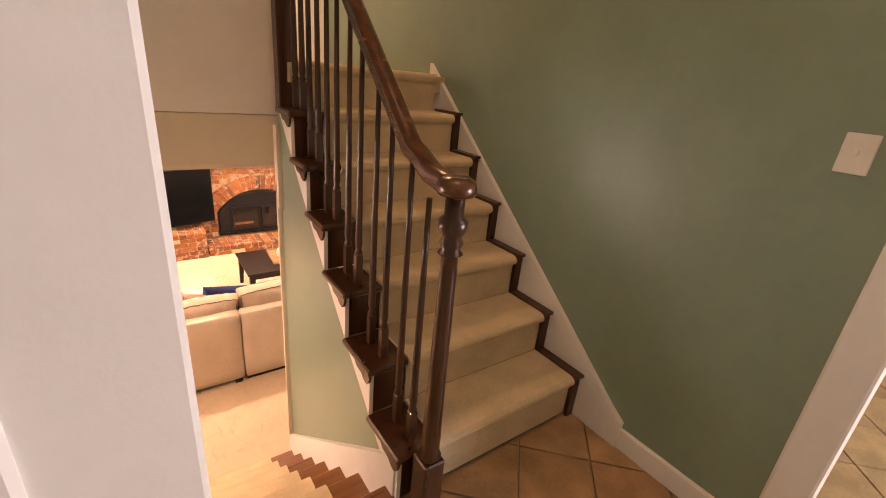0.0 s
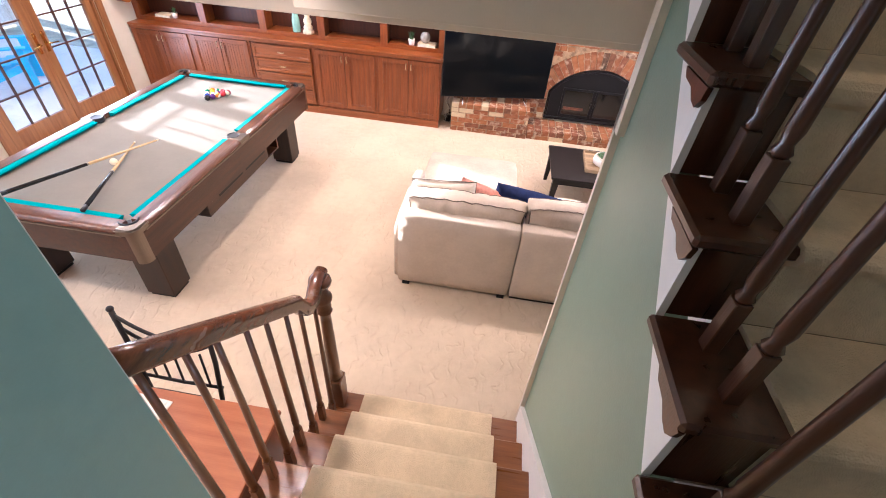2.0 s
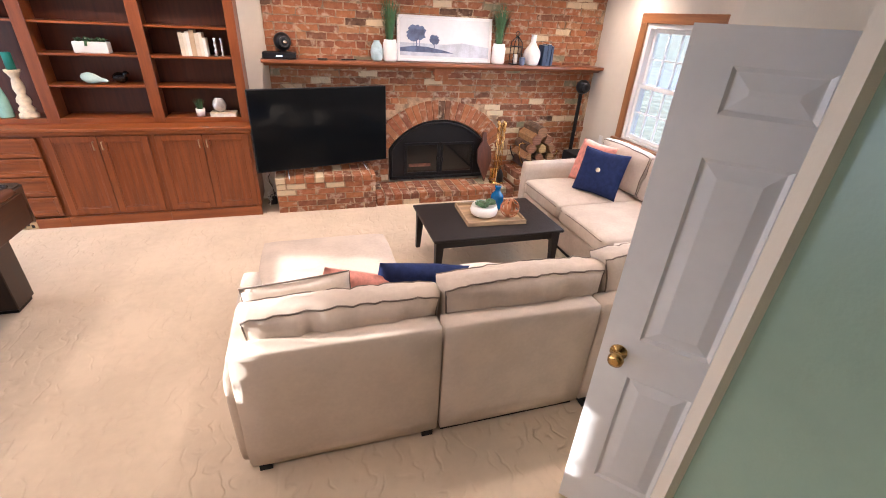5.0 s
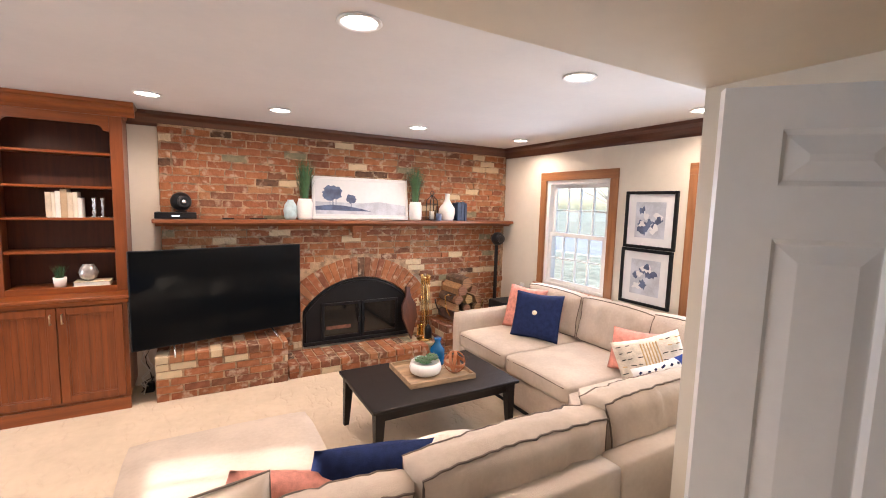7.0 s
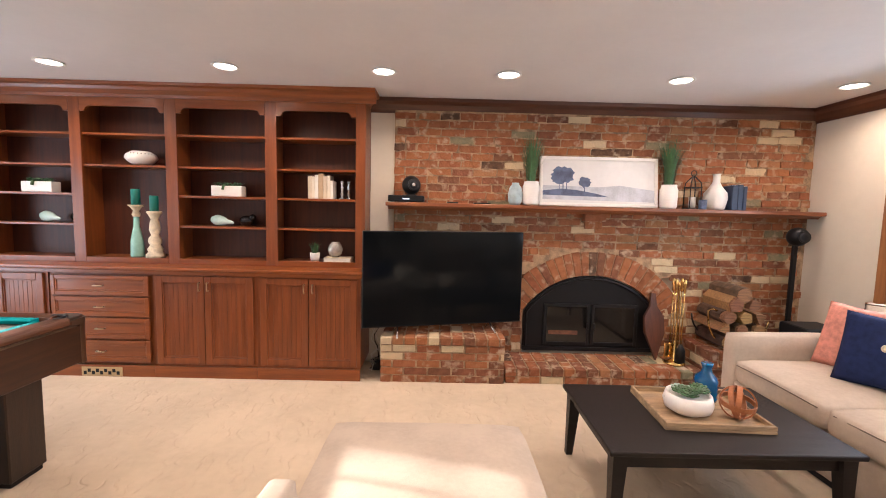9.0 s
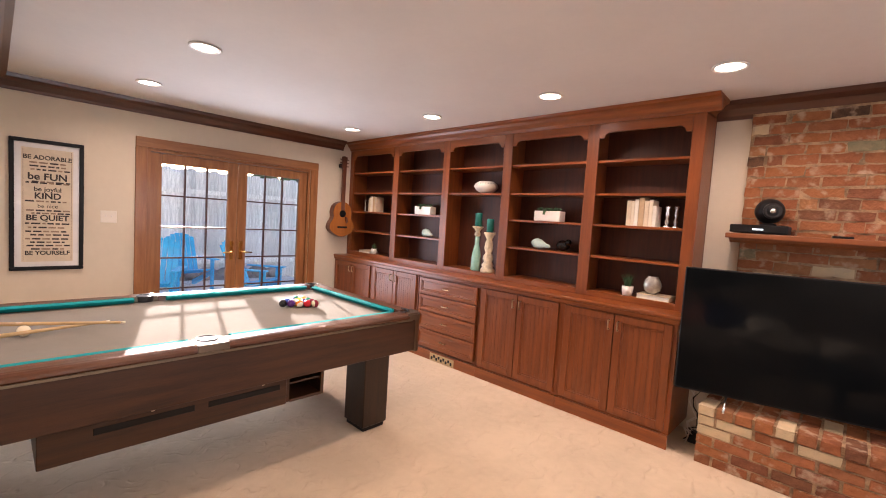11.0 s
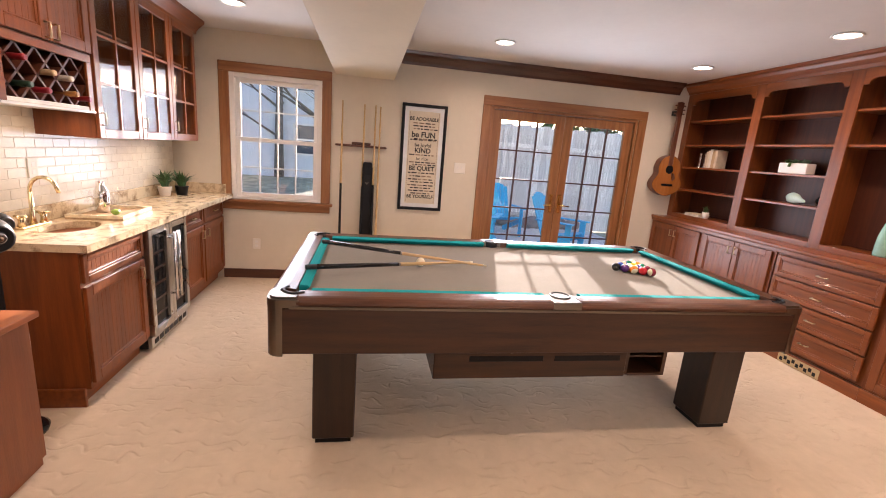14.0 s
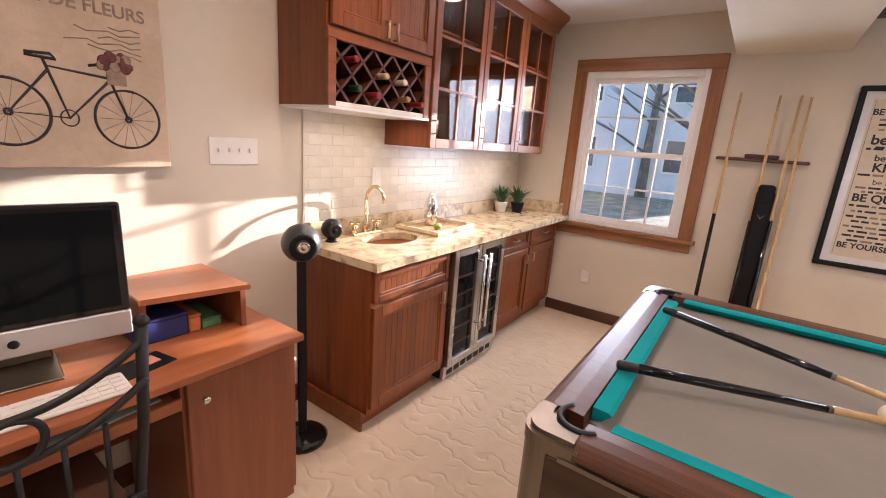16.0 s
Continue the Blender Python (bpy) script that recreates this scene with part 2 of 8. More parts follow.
def pillow(bm, w, d, h, n=14, m=10, seed=1, sag=0.0, power=2.6, wrinkle=0.006):
    """A stuffed cushion: w by d by h, centred, with soft edges and slight creases."""
    top, bot = [], []
    for sgn, store in ((1, top), (-1, bot)):
        for i in range(n + 1):
            row = []
            for j in range(m + 1):
                u, v = 2 * i / n - 1, 2 * j / m - 1
                e = (1 - abs(u) ** power) * (1 - abs(v) ** power)
                z = sgn * h / 2 * max(0, e) ** 0.42
                pinch = 1 - 0.05 * (1 - abs(u)) * abs(v) ** 4
                x, y = u * w / 2 * (1 - 0.04 * (1 - abs(v) ** 2)), v * d / 2 * pinch * (1 - 0.04 * (1 - abs(u) ** 2))
                if store is bot and (i in (0, n) or j in (0, m)):
                    row.append(top[i][j])
                    continue
                k = noise.noise(Vector((x * 6 + seed * 3.1, y * 6, sgn * 2.0 + seed))) * wrinkle + noise.noise(Vector((x * 17, y * 17 + seed, sgn))) * wrinkle * 0.5
                row.append(bm.verts.new((x, y, z + k * (1 if e > 0.02 else 0) - sag * (1 - u * u) * (1 - v * v))))
            store.append(row)
    for store, flip in ((top, False), (bot, True)):
        for i in range(n):
            for j in range(m):
                q = [store[i][j], store[i + 1][j], store[i + 1][j + 1], store[i][j + 1]]
                if len(set(q)) < 3:
                    continue
                try:
                    f = bm.faces.new(list(reversed(q)) if flip else q)
                    f.smooth = True
                except ValueError:
                    pass


def moved(bm, m, verts=None):
    bmesh.ops.transform(bm, matrix=m, verts=list(verts or bm.verts))
    return bm


def mesh_of(bm, mat):
    bmesh.ops.recalc_face_normals(bm, faces=bm.faces)
    me = bpy.data.meshes.new("mesh")
    bm.to_mesh(me)
    bm.free()
    for m in (mat if isinstance(mat, (list, tuple)) else [mat]):
        me.materials.append(m)
    return me


def part(name, bm, mat, parent=None, label="", m=None, smooth=False):
    """Link a bmesh as one mesh object under a thing or part."""
    me = mesh_of(bm, mat)
    me.name = name
    ob = new(name, me)
    if smooth:
        for p in me.polygons:
            p.use_smooth = True
    if parent is not None:
        ob.parent = parent
    if m is not None:
        ob.matrix_basis = m
    if label:
        tagged(ob, label)
    return ob


def thing(name, label, category, at=(0, 0, 0), rz=0.0, group="", kind=""):
    e = new(name)
    e.empty_display_size = 0.1
    e.matrix_basis = pose(*at, 0, 0, rz)
    return tagged(e, label, category, group, kind)


def solid(name, bm, mat, label, category, group="", kind="", m=None, smooth=False):
    ob = part(name, bm, mat, None, "", m, smooth)
    return tagged(ob, label, category, group, kind)


def B():
    return bmesh.new()


def boxed(*boxes, bevel=0.0, segs=1):
    bm = bmesh.new()
    for b in boxes:
        box(bm, *b, bevel=bevel, segs=segs)
    return bm


def slab(name, boxes, mat, parent=None, label="", bevel=0.0, segs=1, m=None):
    return part(name, boxed(*boxes, bevel=bevel, segs=segs), mat, parent, label, m)


def structure(name, boxes, mat, label, category, bevel=0.0):
    return tagged(slab(name, boxes, mat, None, "", bevel), label, category, "", "structure")
# ---- large structure ----
XW, XE, YN, YB, ZC = -4.58, 3.92, 7.44, 1.50, 2.50   # patio wall, street wall, fireplace wall, bar wall, ceiling
ZL = 1.28                                            # entry landing
ZU = 2.87                                            # upper hall

structure("floor", [(XW - 0.15, XE + 0.15, YB - 0.15, YN + 0.15, -0.12, 0.0)], CARPET, "cream sculpted wall-to-wall carpet, lightly worn", "floor")
structure("ceiling", [(XW, -0.2, YB, YN, ZC, ZC + 0.2), (-0.2, XE, 3.1, YN, ZC, ZC + 0.2)], CEIL, "smooth off-white plaster ceiling", "ceiling")

# patio wall with a window and the double door
DY0, DY1, DZ = 4.76, 6.55, 2.05
WY0, WY1, WZ0, WZ1 = 2.05, 2.95, 0.86, 2.12
structure("wall_west", [
    (XW - 0.16, XW, YB - 0.15, WY0, 0, ZC), (XW - 0.16, XW, WY0, WY1, 0, WZ0), (XW - 0.16, XW, WY0, WY1, WZ1, ZC),
    (XW - 0.16, XW, WY1, DY0, 0, ZC), (XW - 0.16, XW, DY0, DY1, DZ, ZC), (XW - 0.16, XW, DY1, YN + 0.15, 0, ZC)],
    CREAM, "cream painted plaster wall", "wall")
# street wall with two windows
S1 = (5.70, 6.61, 0.84, 2.06)
S2 = (3.85, 4.80, 0.84, 2.06)
structure("wall_east", [
    (XE, XE + 0.16, 3.0, S2[0], 0, ZC), (XE, XE + 0.16, S2[0], S2[1], 0, S2[2]), (XE, XE + 0.16, S2[0], S2[1], S2[3], ZC),
    (XE, XE + 0.16, S2[1], S1[0], 0, ZC), (XE, XE + 0.16, S1[0], S1[1], 0, S1[2]), (XE, XE + 0.16, S1[0], S1[1], S1[3], ZC),
    (XE, XE + 0.16, S1[1], YN + 0.15, 0, ZC)], CREAM, "cream painted plaster wall", "wall")
structure("wall_north", [(XW, XE, YN + 0.03, YN + 0.2, 0, ZC), (-0.24, 0.0, YN, YN + 0.03, 0, ZC)], CREAM, "cream plaster wall behind the shelves", "wall")
structure("wall_bar", [(XW, -0.20, YB - 0.15, YB, 0, ZC), (-0.20, -0.077, YB + 0.027, YB + 0.03, 0, ZC)], CREAM, "cream painted wall behind bar and desk", "wall")
structure("wall_sofa_end", [(1.91, XE, 3.05, 3.66, 0, 2.2)], CREAM, "cream wall end carrying the beam", "wall")
structure("beam", [(XW, XE, 3.08, 3.68, 2.20, 2.56)], CREAM, "cream dropped ceiling beam", "beam", bevel=0.004)
structure("stairwell_header", [(-0.20, 1.02, 2.74, 3.077, 2.30, 2.576)], CREAM, "cream header over the foot of the stairs", "beam", bevel=0.003)
structure("wall_stairwell", [(-0.073, 1.02, 2.74, 3.2, 2.579, 5.2)], WHITE, "off-white stairwell wall above the beam", "wall")
# sage walls round the stair
structure("wall_sage_left", [(-0.20, -0.075, 0.54, YB + 0.027, -0.1, 5.2), (-0.20, -0.075, YB + 0.027, 3.08, 2.58, 5.2)], GREEN, "sage green painted stairwell wall", "wall")
bm = B()
prism(bm, [(1.05, 0.0), (2.60, 0.0), (2.60, 2.66), (1.05, 1.22)], 'X', 0.98, 1.03)
tagged(part("wall_sage_stair", bm, GREEN), "sage green wall under the upper stairs", "wall", "", "structure")
structure("wall_sage_right", [(2.03, 2.15, 0.24, 2.62, ZL - 0.2, 5.2), (2.03, 2.15, 2.62, 4.6, ZC + 0.2, 5.2)], GREEN, "sage green entry wall", "wall")
structure("landing_base", [(-0.075, 0.97, -2.5, 1.16, ZL - 0.25, ZL - 0.02), (0.97, 1.03, -2.5, 1.10, ZL - 0.25, ZL - 0.02), (1.03, 4.6, -2.5, 2.4, ZL - 0.25, ZL - 0.02)], GROUT, "grouted bed of the tiled entry landing", "floor")
structure("wall_closet_back", [(1.03, 2.15, 1.05, 1.15, 0, ZL - 0.25), (2.03, 2.15, 1.15, 3.05, 0, ZL - 0.2)], CREAM, "plain wall under the stairs", "wall")
structure("wall_under_landing", [(-0.075, 0.98, 1.02, 1.08, 0, ZL - 0.25)], WHITE, "plain wall under the landing", "wall")
# doorway side by which one enters
structure("wall_entry", [(-2.0, 0.22, 0.42, 0.54, ZL, 5.2)], WHITE, "white painted wall by the entry doorway", "wall")
slab("casing", [(0.16, 0.31, 0.395, 0.565, ZL, 3.4), (0.12, 0.19, 0.385, 0.42, ZL, 3.4), (0.05, 0.09, 0.40, 0.42, ZL, 3.4)], WHITE, None, "", 0.006)
tagged(bpy.data.objects["casing"], "white moulded door casing", "casing", "", "structure")
structure("wall_entry_back", [(-2.0, 4.6, -2.6, -2.5, ZL - 0.2, 5.2), (4.5, 4.6, -2.5, 2.0, ZL - 0.2, 5.2), (2.15, 4.6, 1.9, 2.0, ZL - 0.2, 5.2), (-2.1, -2.0, -2.5, 0.42, ZL - 0.2, 5.2), (-2.0, -0.2, -2.5, 0.42, ZL - 0.2, ZL)], CREAM, "plain cream wall of the entry rooms", "wall")
structure("ceiling_upper", [(-2.1, 4.6, -2.6, 6.0, 5.2, 5.3)], CEIL, "plain white ceiling over the stairs", "ceiling")
structure("floor_upper", [(1.03, 2.03, 2.52, 6.0, ZU - 0.1, ZU)], RUNNER, "tan carpeted upper hall floor", "floor")
structure("wall_upper", [(0.955, 1.02, 3.2, 6.0, ZC + 0.2, ZU), (-0.6, 1.02, 5.9, 6.0, ZC + 0.2, 5.2), (-0.7, -0.6, 3.2, 6.0, ZC + 0.2, 5.2), (1.02, 2.15, 4.6, 4.7, ZU, 5.2), (-0.6, 0.955, 3.2, 6.0, ZC + 0.2, ZC + 0.3)], WHITE, "off-white upper hall wall", "wall")
structure("wall_closet_front", [(1.91, 2.15, 2.62, 3.05, 0, 2.2), (0.955, 1.91, 2.56, 2.62, 2.06, 2.54), (0.955, 0.985, 2.60, 2.625, 0, 2.2)], CREAM, "cream wall over the closet door", "wall")

# crown, baseboards
def crown_run(name, axis, a, b, wall, sgn, mat):
    bm = B()
    pr = [(0, -0.125), (0.012, -0.125), (0.018, -0.10), (0.05, -0.055), (0.085, -0.03), (0.09, 0.0), (0, 0.0)]
    prism(bm, [(wall + sgn * p, ZC + q - 0.001) for p, q in pr], axis, a, b)
    return tagged(part(name, bm, mat), "dark walnut crown moulding", "crown moulding", "", "structure")
crown_run("crown_north", 'X', -0.24, XE, YN, -1, TRIM)
crown_run("crown_east", 'Y', 3.68, YN, XE, -1, TRIMY)
crown_run("crown_west", 'Y', 3.69, 7.02, XW, 1, TRIMY)
crown_run("crown_beam", 'X', XW, XE, 3.68, 1, TRIM)
def base_run(name, boxes, mat):
    structure(name, boxes, mat, "walnut baseboard", "baseboard", bevel=0.004)
base_run("baseboard_west", [(XW, XW + 0.015, 1.95, DY0 - 0.1, 0, 0.10), (XW, XW + 0.015, DY1 + 0.1, 7.0, 0, 0.10)], TRIMY)
base_run("baseboard_bar", [(-2.1, -0.2, YB, YB + 0.015, 0, 0.10)], TRIM)
base_run("baseboard_east", [(XE - 0.015, XE, 3.66, YN, 0, 0.10)], TRIMY)
structure("baseboard_white", [(0.955, 0.98, 1.2, 2.60, 0, 0.14)], WHITE, "white painted skirting board", "baseboard", bevel=0.004)


def window_unit(name, axis, wall, inside, u0, u1, z0, z1, cols, label):
    """A double-hung window with white sashes, muntins and a stained oak casing. inside: +1 or -1, the room's side."""
    w = thing(name, label, "window", kind="structure")
    def bx(u_a, u_b, d_a, d_b, za, zb):
        a, b = sorted((wall + inside * d_a, wall + inside * d_b))
        return (a, b, u_a, u_b, za, zb)
    c = 0.095
    slab("casing", [bx(u0 - c, u0, 0.0, 0.022, z0 - 0.0, z1), bx(u1, u1 + c, 0.0, 0.022, z0, z1)], OAKZ, w, "stained oak casing", 0.004)
    slab("head_casing", [bx(u0 - c, u1 + c, 0.0, 0.024, z1, z1 + c)], OAKY, w, "stained oak head casing", 0.004)
    slab("window_sill", [bx(u0 - c - 0.03, u1 + c + 0.03, -0.12, 0.055, z0 - 0.03, z0), bx(u0 - c, u1 + c, 0.0, 0.02, z0 - 0.105, z0 - 0.03)], OAKY, w, "stained oak sill and apron", 0.005)
    slab("window_frame", [bx(u0, u0 + 0.045, -0.14, -0.005, z0, z1), bx(u1 - 0.045, u1, -0.14, -0.005, z0, z1), bx(u0 + 0.045, u1 - 0.045, -0.14, -0.005, z1 - 0.045, z1), bx(u0 + 0.045, u1 - 0.045, -0.14, -0.01, z0, z0 + 0.03)], WHITE, w, "white painted frame", 0.003)
    zm = (z0 + z1) / 2 - 0.01
    a0, a1 = u0 + 0.046, u1 - 0.046
    for nm, lo, hi, d in (("upper_sash", zm - 0.02, z1 - 0.046, -0.10), ("lower_sash", z0 + 0.031, zm + 0.02, -0.06)):
        s = 0.042
        sash = slab(nm, [bx(a0, a0 + s, d, d + 0.035, lo, hi), bx(a1 - s, a1, d, d + 0.035, lo, hi), bx(a0 + s, a1 - s, d, d + 0.035, hi - s, hi), bx(a0 + s, a1 - s, d, d + 0.035, lo, lo + s)], WHITE, w, "", 0.003)
        p = slab("pane", [bx(a0 + s, a1 - s, d + 0.014, d + 0.018, lo + s, hi - s)], PANE, sash)
        p.visible_shadow = False
        iw, ih = a1 - a0 - 2 * s, hi - lo - 2 * s
        bars = [bx(a0 + s + iw * k / cols - 0.007, a0 + s + iw * k / cols + 0.007, d + 0.006, d + 0.03, lo + s, hi - s) for k in range(1, cols)]
        bars += [bx(a0 + s, a1 - s, d + 0.008, d + 0.028, lo + s + ih / 2 - 0.007, lo + s + ih / 2 + 0.007)]
        slab("muntin", bars, WHITE, sash)
    return w


window_unit("window_1", 'X', XW, 1, WY0, WY1, WZ0, WZ1, 4, "double-hung window in a stained oak casing by the bar")
window_unit("window_2", 'X', XE, -1, *S1, 4, "double-hung window in a stained oak casing behind the sofa")
window_unit("window_3", 'X', XE, -1, *S2, 4, "double-hung window in a stained oak casing beside the sofa corner")


def french_door():
    d = thing("door_1", "closed stained oak double patio door with glass lights", "patio door", kind="structure")
    x = XW
    c = 0.10
    slab("casing", [(x, x + 0.024, DY0 - c, DY0, 0, DZ), (x, x + 0.024, DY1, DY1 + c, 0, DZ)], OAKZ, d, "", 0.004)
    slab("head_casing", [(x, x + 0.026, DY0 - c, DY1 + c, DZ, DZ + c)], OAKY, d, "", 0.004)
    slab("jamb", [(x - 0.15, x - 0.001, DY0, DY0 + 0.03, 0, DZ), (x - 0.15, x - 0.001, DY1 - 0.03, DY1, 0, DZ), (x - 0.15, x - 0.001, DY0 + 0.03, DY1 - 0.03, DZ - 0.03, DZ), (x - 0.16, x - 0.001, DY0 + 0.03, DY1 - 0.03, 0, 0.03)], OAKZ, d)
    mid = (DY0 + DY1) / 2
    for lo, hi, hinge in ((DY0 + 0.032, mid - 0.002, 0), (mid + 0.002, DY1 - 0.032, 1)):
        sl, st, sb = 0.105, 0.10, 0.24
        z0, z1 = 0.035, DZ - 0.033
        leaf = slab("door_leaf", [(x - 0.07, x - 0.03, lo, lo + sl, z0, z1), (x - 0.07, x - 0.03, hi - sl, hi, z0, z1), (x - 0.07, x - 0.03, lo + sl, hi - sl, z1 - st, z1), (x - 0.07, x - 0.03, lo + sl, hi - sl, z0, z0 + sb)], OAKZ, d, "", 0.004)
        g0, g1, h0, h1 = lo + sl, hi - sl, z0 + sb, z1 - st
        p = slab("pane", [(x - 0.054, x - 0.05, g0, g1, h0, h1)], PANE, leaf)
        p.visible_shadow = False
        bars = [(x - 0.062, x - 0.036, g0 + (g1 - g0) * k / 3 - 0.008, g0 + (g1 - g0) * k / 3 + 0.008, h0, h1) for k in (1, 2)]
        bars += [(x - 0.06, x - 0.038, g0, g1, h0 + (h1 - h0) * k / 5 - 0.008, h0 + (h1 - h0) * k / 5 + 0.008) for k in range(1, 5)]
        slab("muntin", bars, TRIM, leaf, "dark muntins")
        hy = (hi - 0.05) if hinge == 0 else (lo + 0.05)
        bm = boxed((x - 0.03, x - 0.022, hy - 0.022, hy + 0.022, 0.90, 1.12), bevel=0.004)
        tube(bm, [(x - 0.025, hy, 1.0), (x + 0.025, hy, 1.0), (x + 0.03, hy + (0.02 if hinge else -0.02), 0.995), (x + 0.03, hy + (0.11 if hinge else -0.11), 0.99)], 0.009)
        turned(bm, [(0.016, 0), (0.016, 0.02)], 12, (x - 0.028, hy, 1.085), 'X')
        part("handle", bm, BRASS, leaf, "brass lever handle")
    return d


french_door()
# ---- stairs ----
LOW = [(2.57, 0.183), (2.34, 0.366), (2.11, 0.549), (1.88, 0.732), (1.65, 0.915), (1.42, 1.098)]   # nosings of the lower flight
UP = [(1.06, 1.51), (1.32, 1.74), (1.58, 1.97), (1.83, 2.195), (2.06, 2.42), (2.28, 2.645)]          # nosings of the upper flight


def runner_step(bm, x0, x1, y, z, depth, rise, way):
    """Carpet over one step: tread, rounded nose and riser. way: +1 where the flight faces +y."""
    t = 0.014
    pts = [(y - way * depth, z + t), (y - way * 0.02, z + t)]
    pts += [(y - way * 0.02 + way * 0.036 * math.sin(a), z - 0.014 + 0.028 * math.cos(a)) for a in (0.5, 1.1, 1.57, 2.1, 2.6)]
    pts += [(y - way * 0.012, z - 0.045), (y - way * 0.012, z - rise + t)]
    pts += [(y - way * 0.03, z - rise + t), (y - way * 0.03, z - 0.035), (y - way * depth, z - 0.004)]
    prism(bm, pts if way < 0 else list(reversed(pts)), 'X', x0, x1)


lower = thing("staircase_lower", "short oak staircase with tan carpet runner down to the family room", "staircase", kind="structure")
yy = LOW + [(1.16, ZL)]
for k, (y, z) in enumerate(LOW):
    yb = yy[k + 1][0]
    slab("tread", [(-0.20, 0.979, yb - 0.02, y, z - 0.028, z)], TREAD, lower, "", 0.006)
    slab("riser", [(-0.17, 0.979, y - 0.04, y - 0.022, (LOW[k - 1][1] if k else 0), z - 0.028)], TREAD, lower)
    bm = B()
    runner_step(bm, 0.0, 0.80, y, z, y - yb + 0.01, 0.183 if k else 0.18, 1)
    part("runner", bm, RUNNER, lower, "tan carpet runner", smooth=False)
bm = B()
runner_step(bm, 0.0, 0.80, 1.16, ZL, 0.06, 0.183, 1)
part("runner", bm, RUNNER, lower, "tan carpet runner")
slab("landing_nosing", [(-0.074, 0.97, 1.07, 1.165, ZL - 0.03, ZL)], TREAD, lower, "", 0.006)
slab("riser", [(-0.17, 0.979, 1.12, 1.138, LOW[-1][1], ZL - 0.03)], TREAD, lower)
bm = B()
out = [(2.53, 0.0)]
for k, (y, z) in enumerate(LOW):
    out += [(y - 0.03, z - 0.03), (yy[k + 1][0] - 0.03, z - 0.03)]
out += [(1.13, 0.0)]
prism(bm, out, 'X', -0.175, -0.14)
part("stringer", bm, WHITE, lower, "white painted stringer")
# stepped white skirting along the sage wall
bm = B()
prism(bm, [(2.60, 0.0), (2.60, 0.30), (1.10, 1.50), (1.10, 1.1), (2.4, 0.0)], 'X', 0.955, 0.979)
part("skirt_board", bm, WHITE, lower, "white painted skirting")

upper = thing("staircase_upper", "carpeted staircase with white stringer up to the hall", "staircase", kind="structure")
uu = UP + [(2.50, ZU)]
for k, (y, z) in enumerate(UP):
    yb = uu[k + 1][0]
    rise = z - (UP[k - 1][1] if k else ZL)
    slab("tread", [(0.945, 2.005, y, yb + 0.02, z - 0.03, z)], RAILZ, upper, "dark stained tread", 0.008)
    slab("riser", [(0.98, 2.005, y + 0.022, y + 0.04, z - rise, z - 0.03)], RAILZ, upper, "dark stained riser")
    bm = B()
    runner_step(bm, 1.13, 1.955, y, z, yb - y + 0.01, rise, -1)
    part("runner", bm, RUNNER, upper, "tan stair carpet")
    bm = B()
    prism(bm, [(y + 0.022, z - rise - 0.01), (yb + 0.022, z - 0.01), (y + 0.022, z - 0.01)], 'X', 0.962, 0.9795)
    part("stringer_panel", bm, WHITE, upper, "white painted stringer board")
    bm = B()
    prism(bm, [(y + 0.004, z - 0.031), (y + 0.15, z - 0.031), (y + 0.13, z - 0.05), (y + 0.085, z - 0.055), (y + 0.055, z - 0.075), (y + 0.03, z - 0.08), (y + 0.012, z - 0.06)], 'X', 0.950, 0.9615)
    part("tread_bracket", bm, RAILZ, upper, "carved dark wooden bracket")
    bm = B()
    prism(bm, [(y - 0.012, z - rise), (y - 0.012, z + 0.014), (y - 0.03, z + 0.014), (y - 0.03, z + 0.03), (yb + 0.0, z + 0.03), (yb, z + 0.014), (y + 0.004, z + 0.014), (y + 0.004, z - rise)], 'X', 1.955, 2.0)
    part("edge_strip", bm, RAILZ, upper, "dark wooden edge beside the carpet")
bm = B()
runner_step(bm, 1.13, 1.955, 2.50, ZU, 0.06, 0.225, -1)
part("runner", bm, RUNNER, upper, "tan stair carpet")
bm = B()
prism(bm, [(0.79, ZL), (0.79, ZL + 0.14), (0.86, ZL + 0.19), (2.66, ZU + 0.08), (2.66, ZU - 0.3), (1.2, ZL)], 'X', 2.0, 2.028)
part("skirt_board", bm, WHITE, upper, "white painted skirting board")

def newel(parent, x, y, z0, z1, mat=RAILZ):
    bm = boxed((x - 0.045, x + 0.045, y - 0.045, y + 0.045, z0, z0 + 0.26), bevel=0.006)
    h = z1 - z0
    turned(bm, [(0.034, 0.26), (0.045, 0.275), (0.03, 0.30), (0.036, 0.34), (0.033, 0.5), (0.028, h - 0.24), (0.026, h - 0.19), (0.040, h - 0.18), (0.028, h - 0.165), (0.038, h - 0.145), (0.030, h - 0.125), (0.046, h - 0.10), (0.046, h - 0.075), (0.03, h - 0.06), (0.03, h)], 14, (x, y, z0))
    return part("newel_post", bm, mat, parent, "turned newel post")


def baluster(parent, x, y, z0, z1, mat=RAILZ):
    bm = boxed((x - 0.016, x + 0.016, y - 0.016, y + 0.016, z0, z0 + 0.14), bevel=0.002)
    h = z1 - z0
    turned(bm, [(0.014, 0.14), (0.019, 0.15), (0.012, 0.165), (0.017, 0.19), (0.015, 0.26), (0.011, h - 0.25), (0.0095, h)], 8, (x, y, z0))
    return part("baluster", bm, mat, parent)


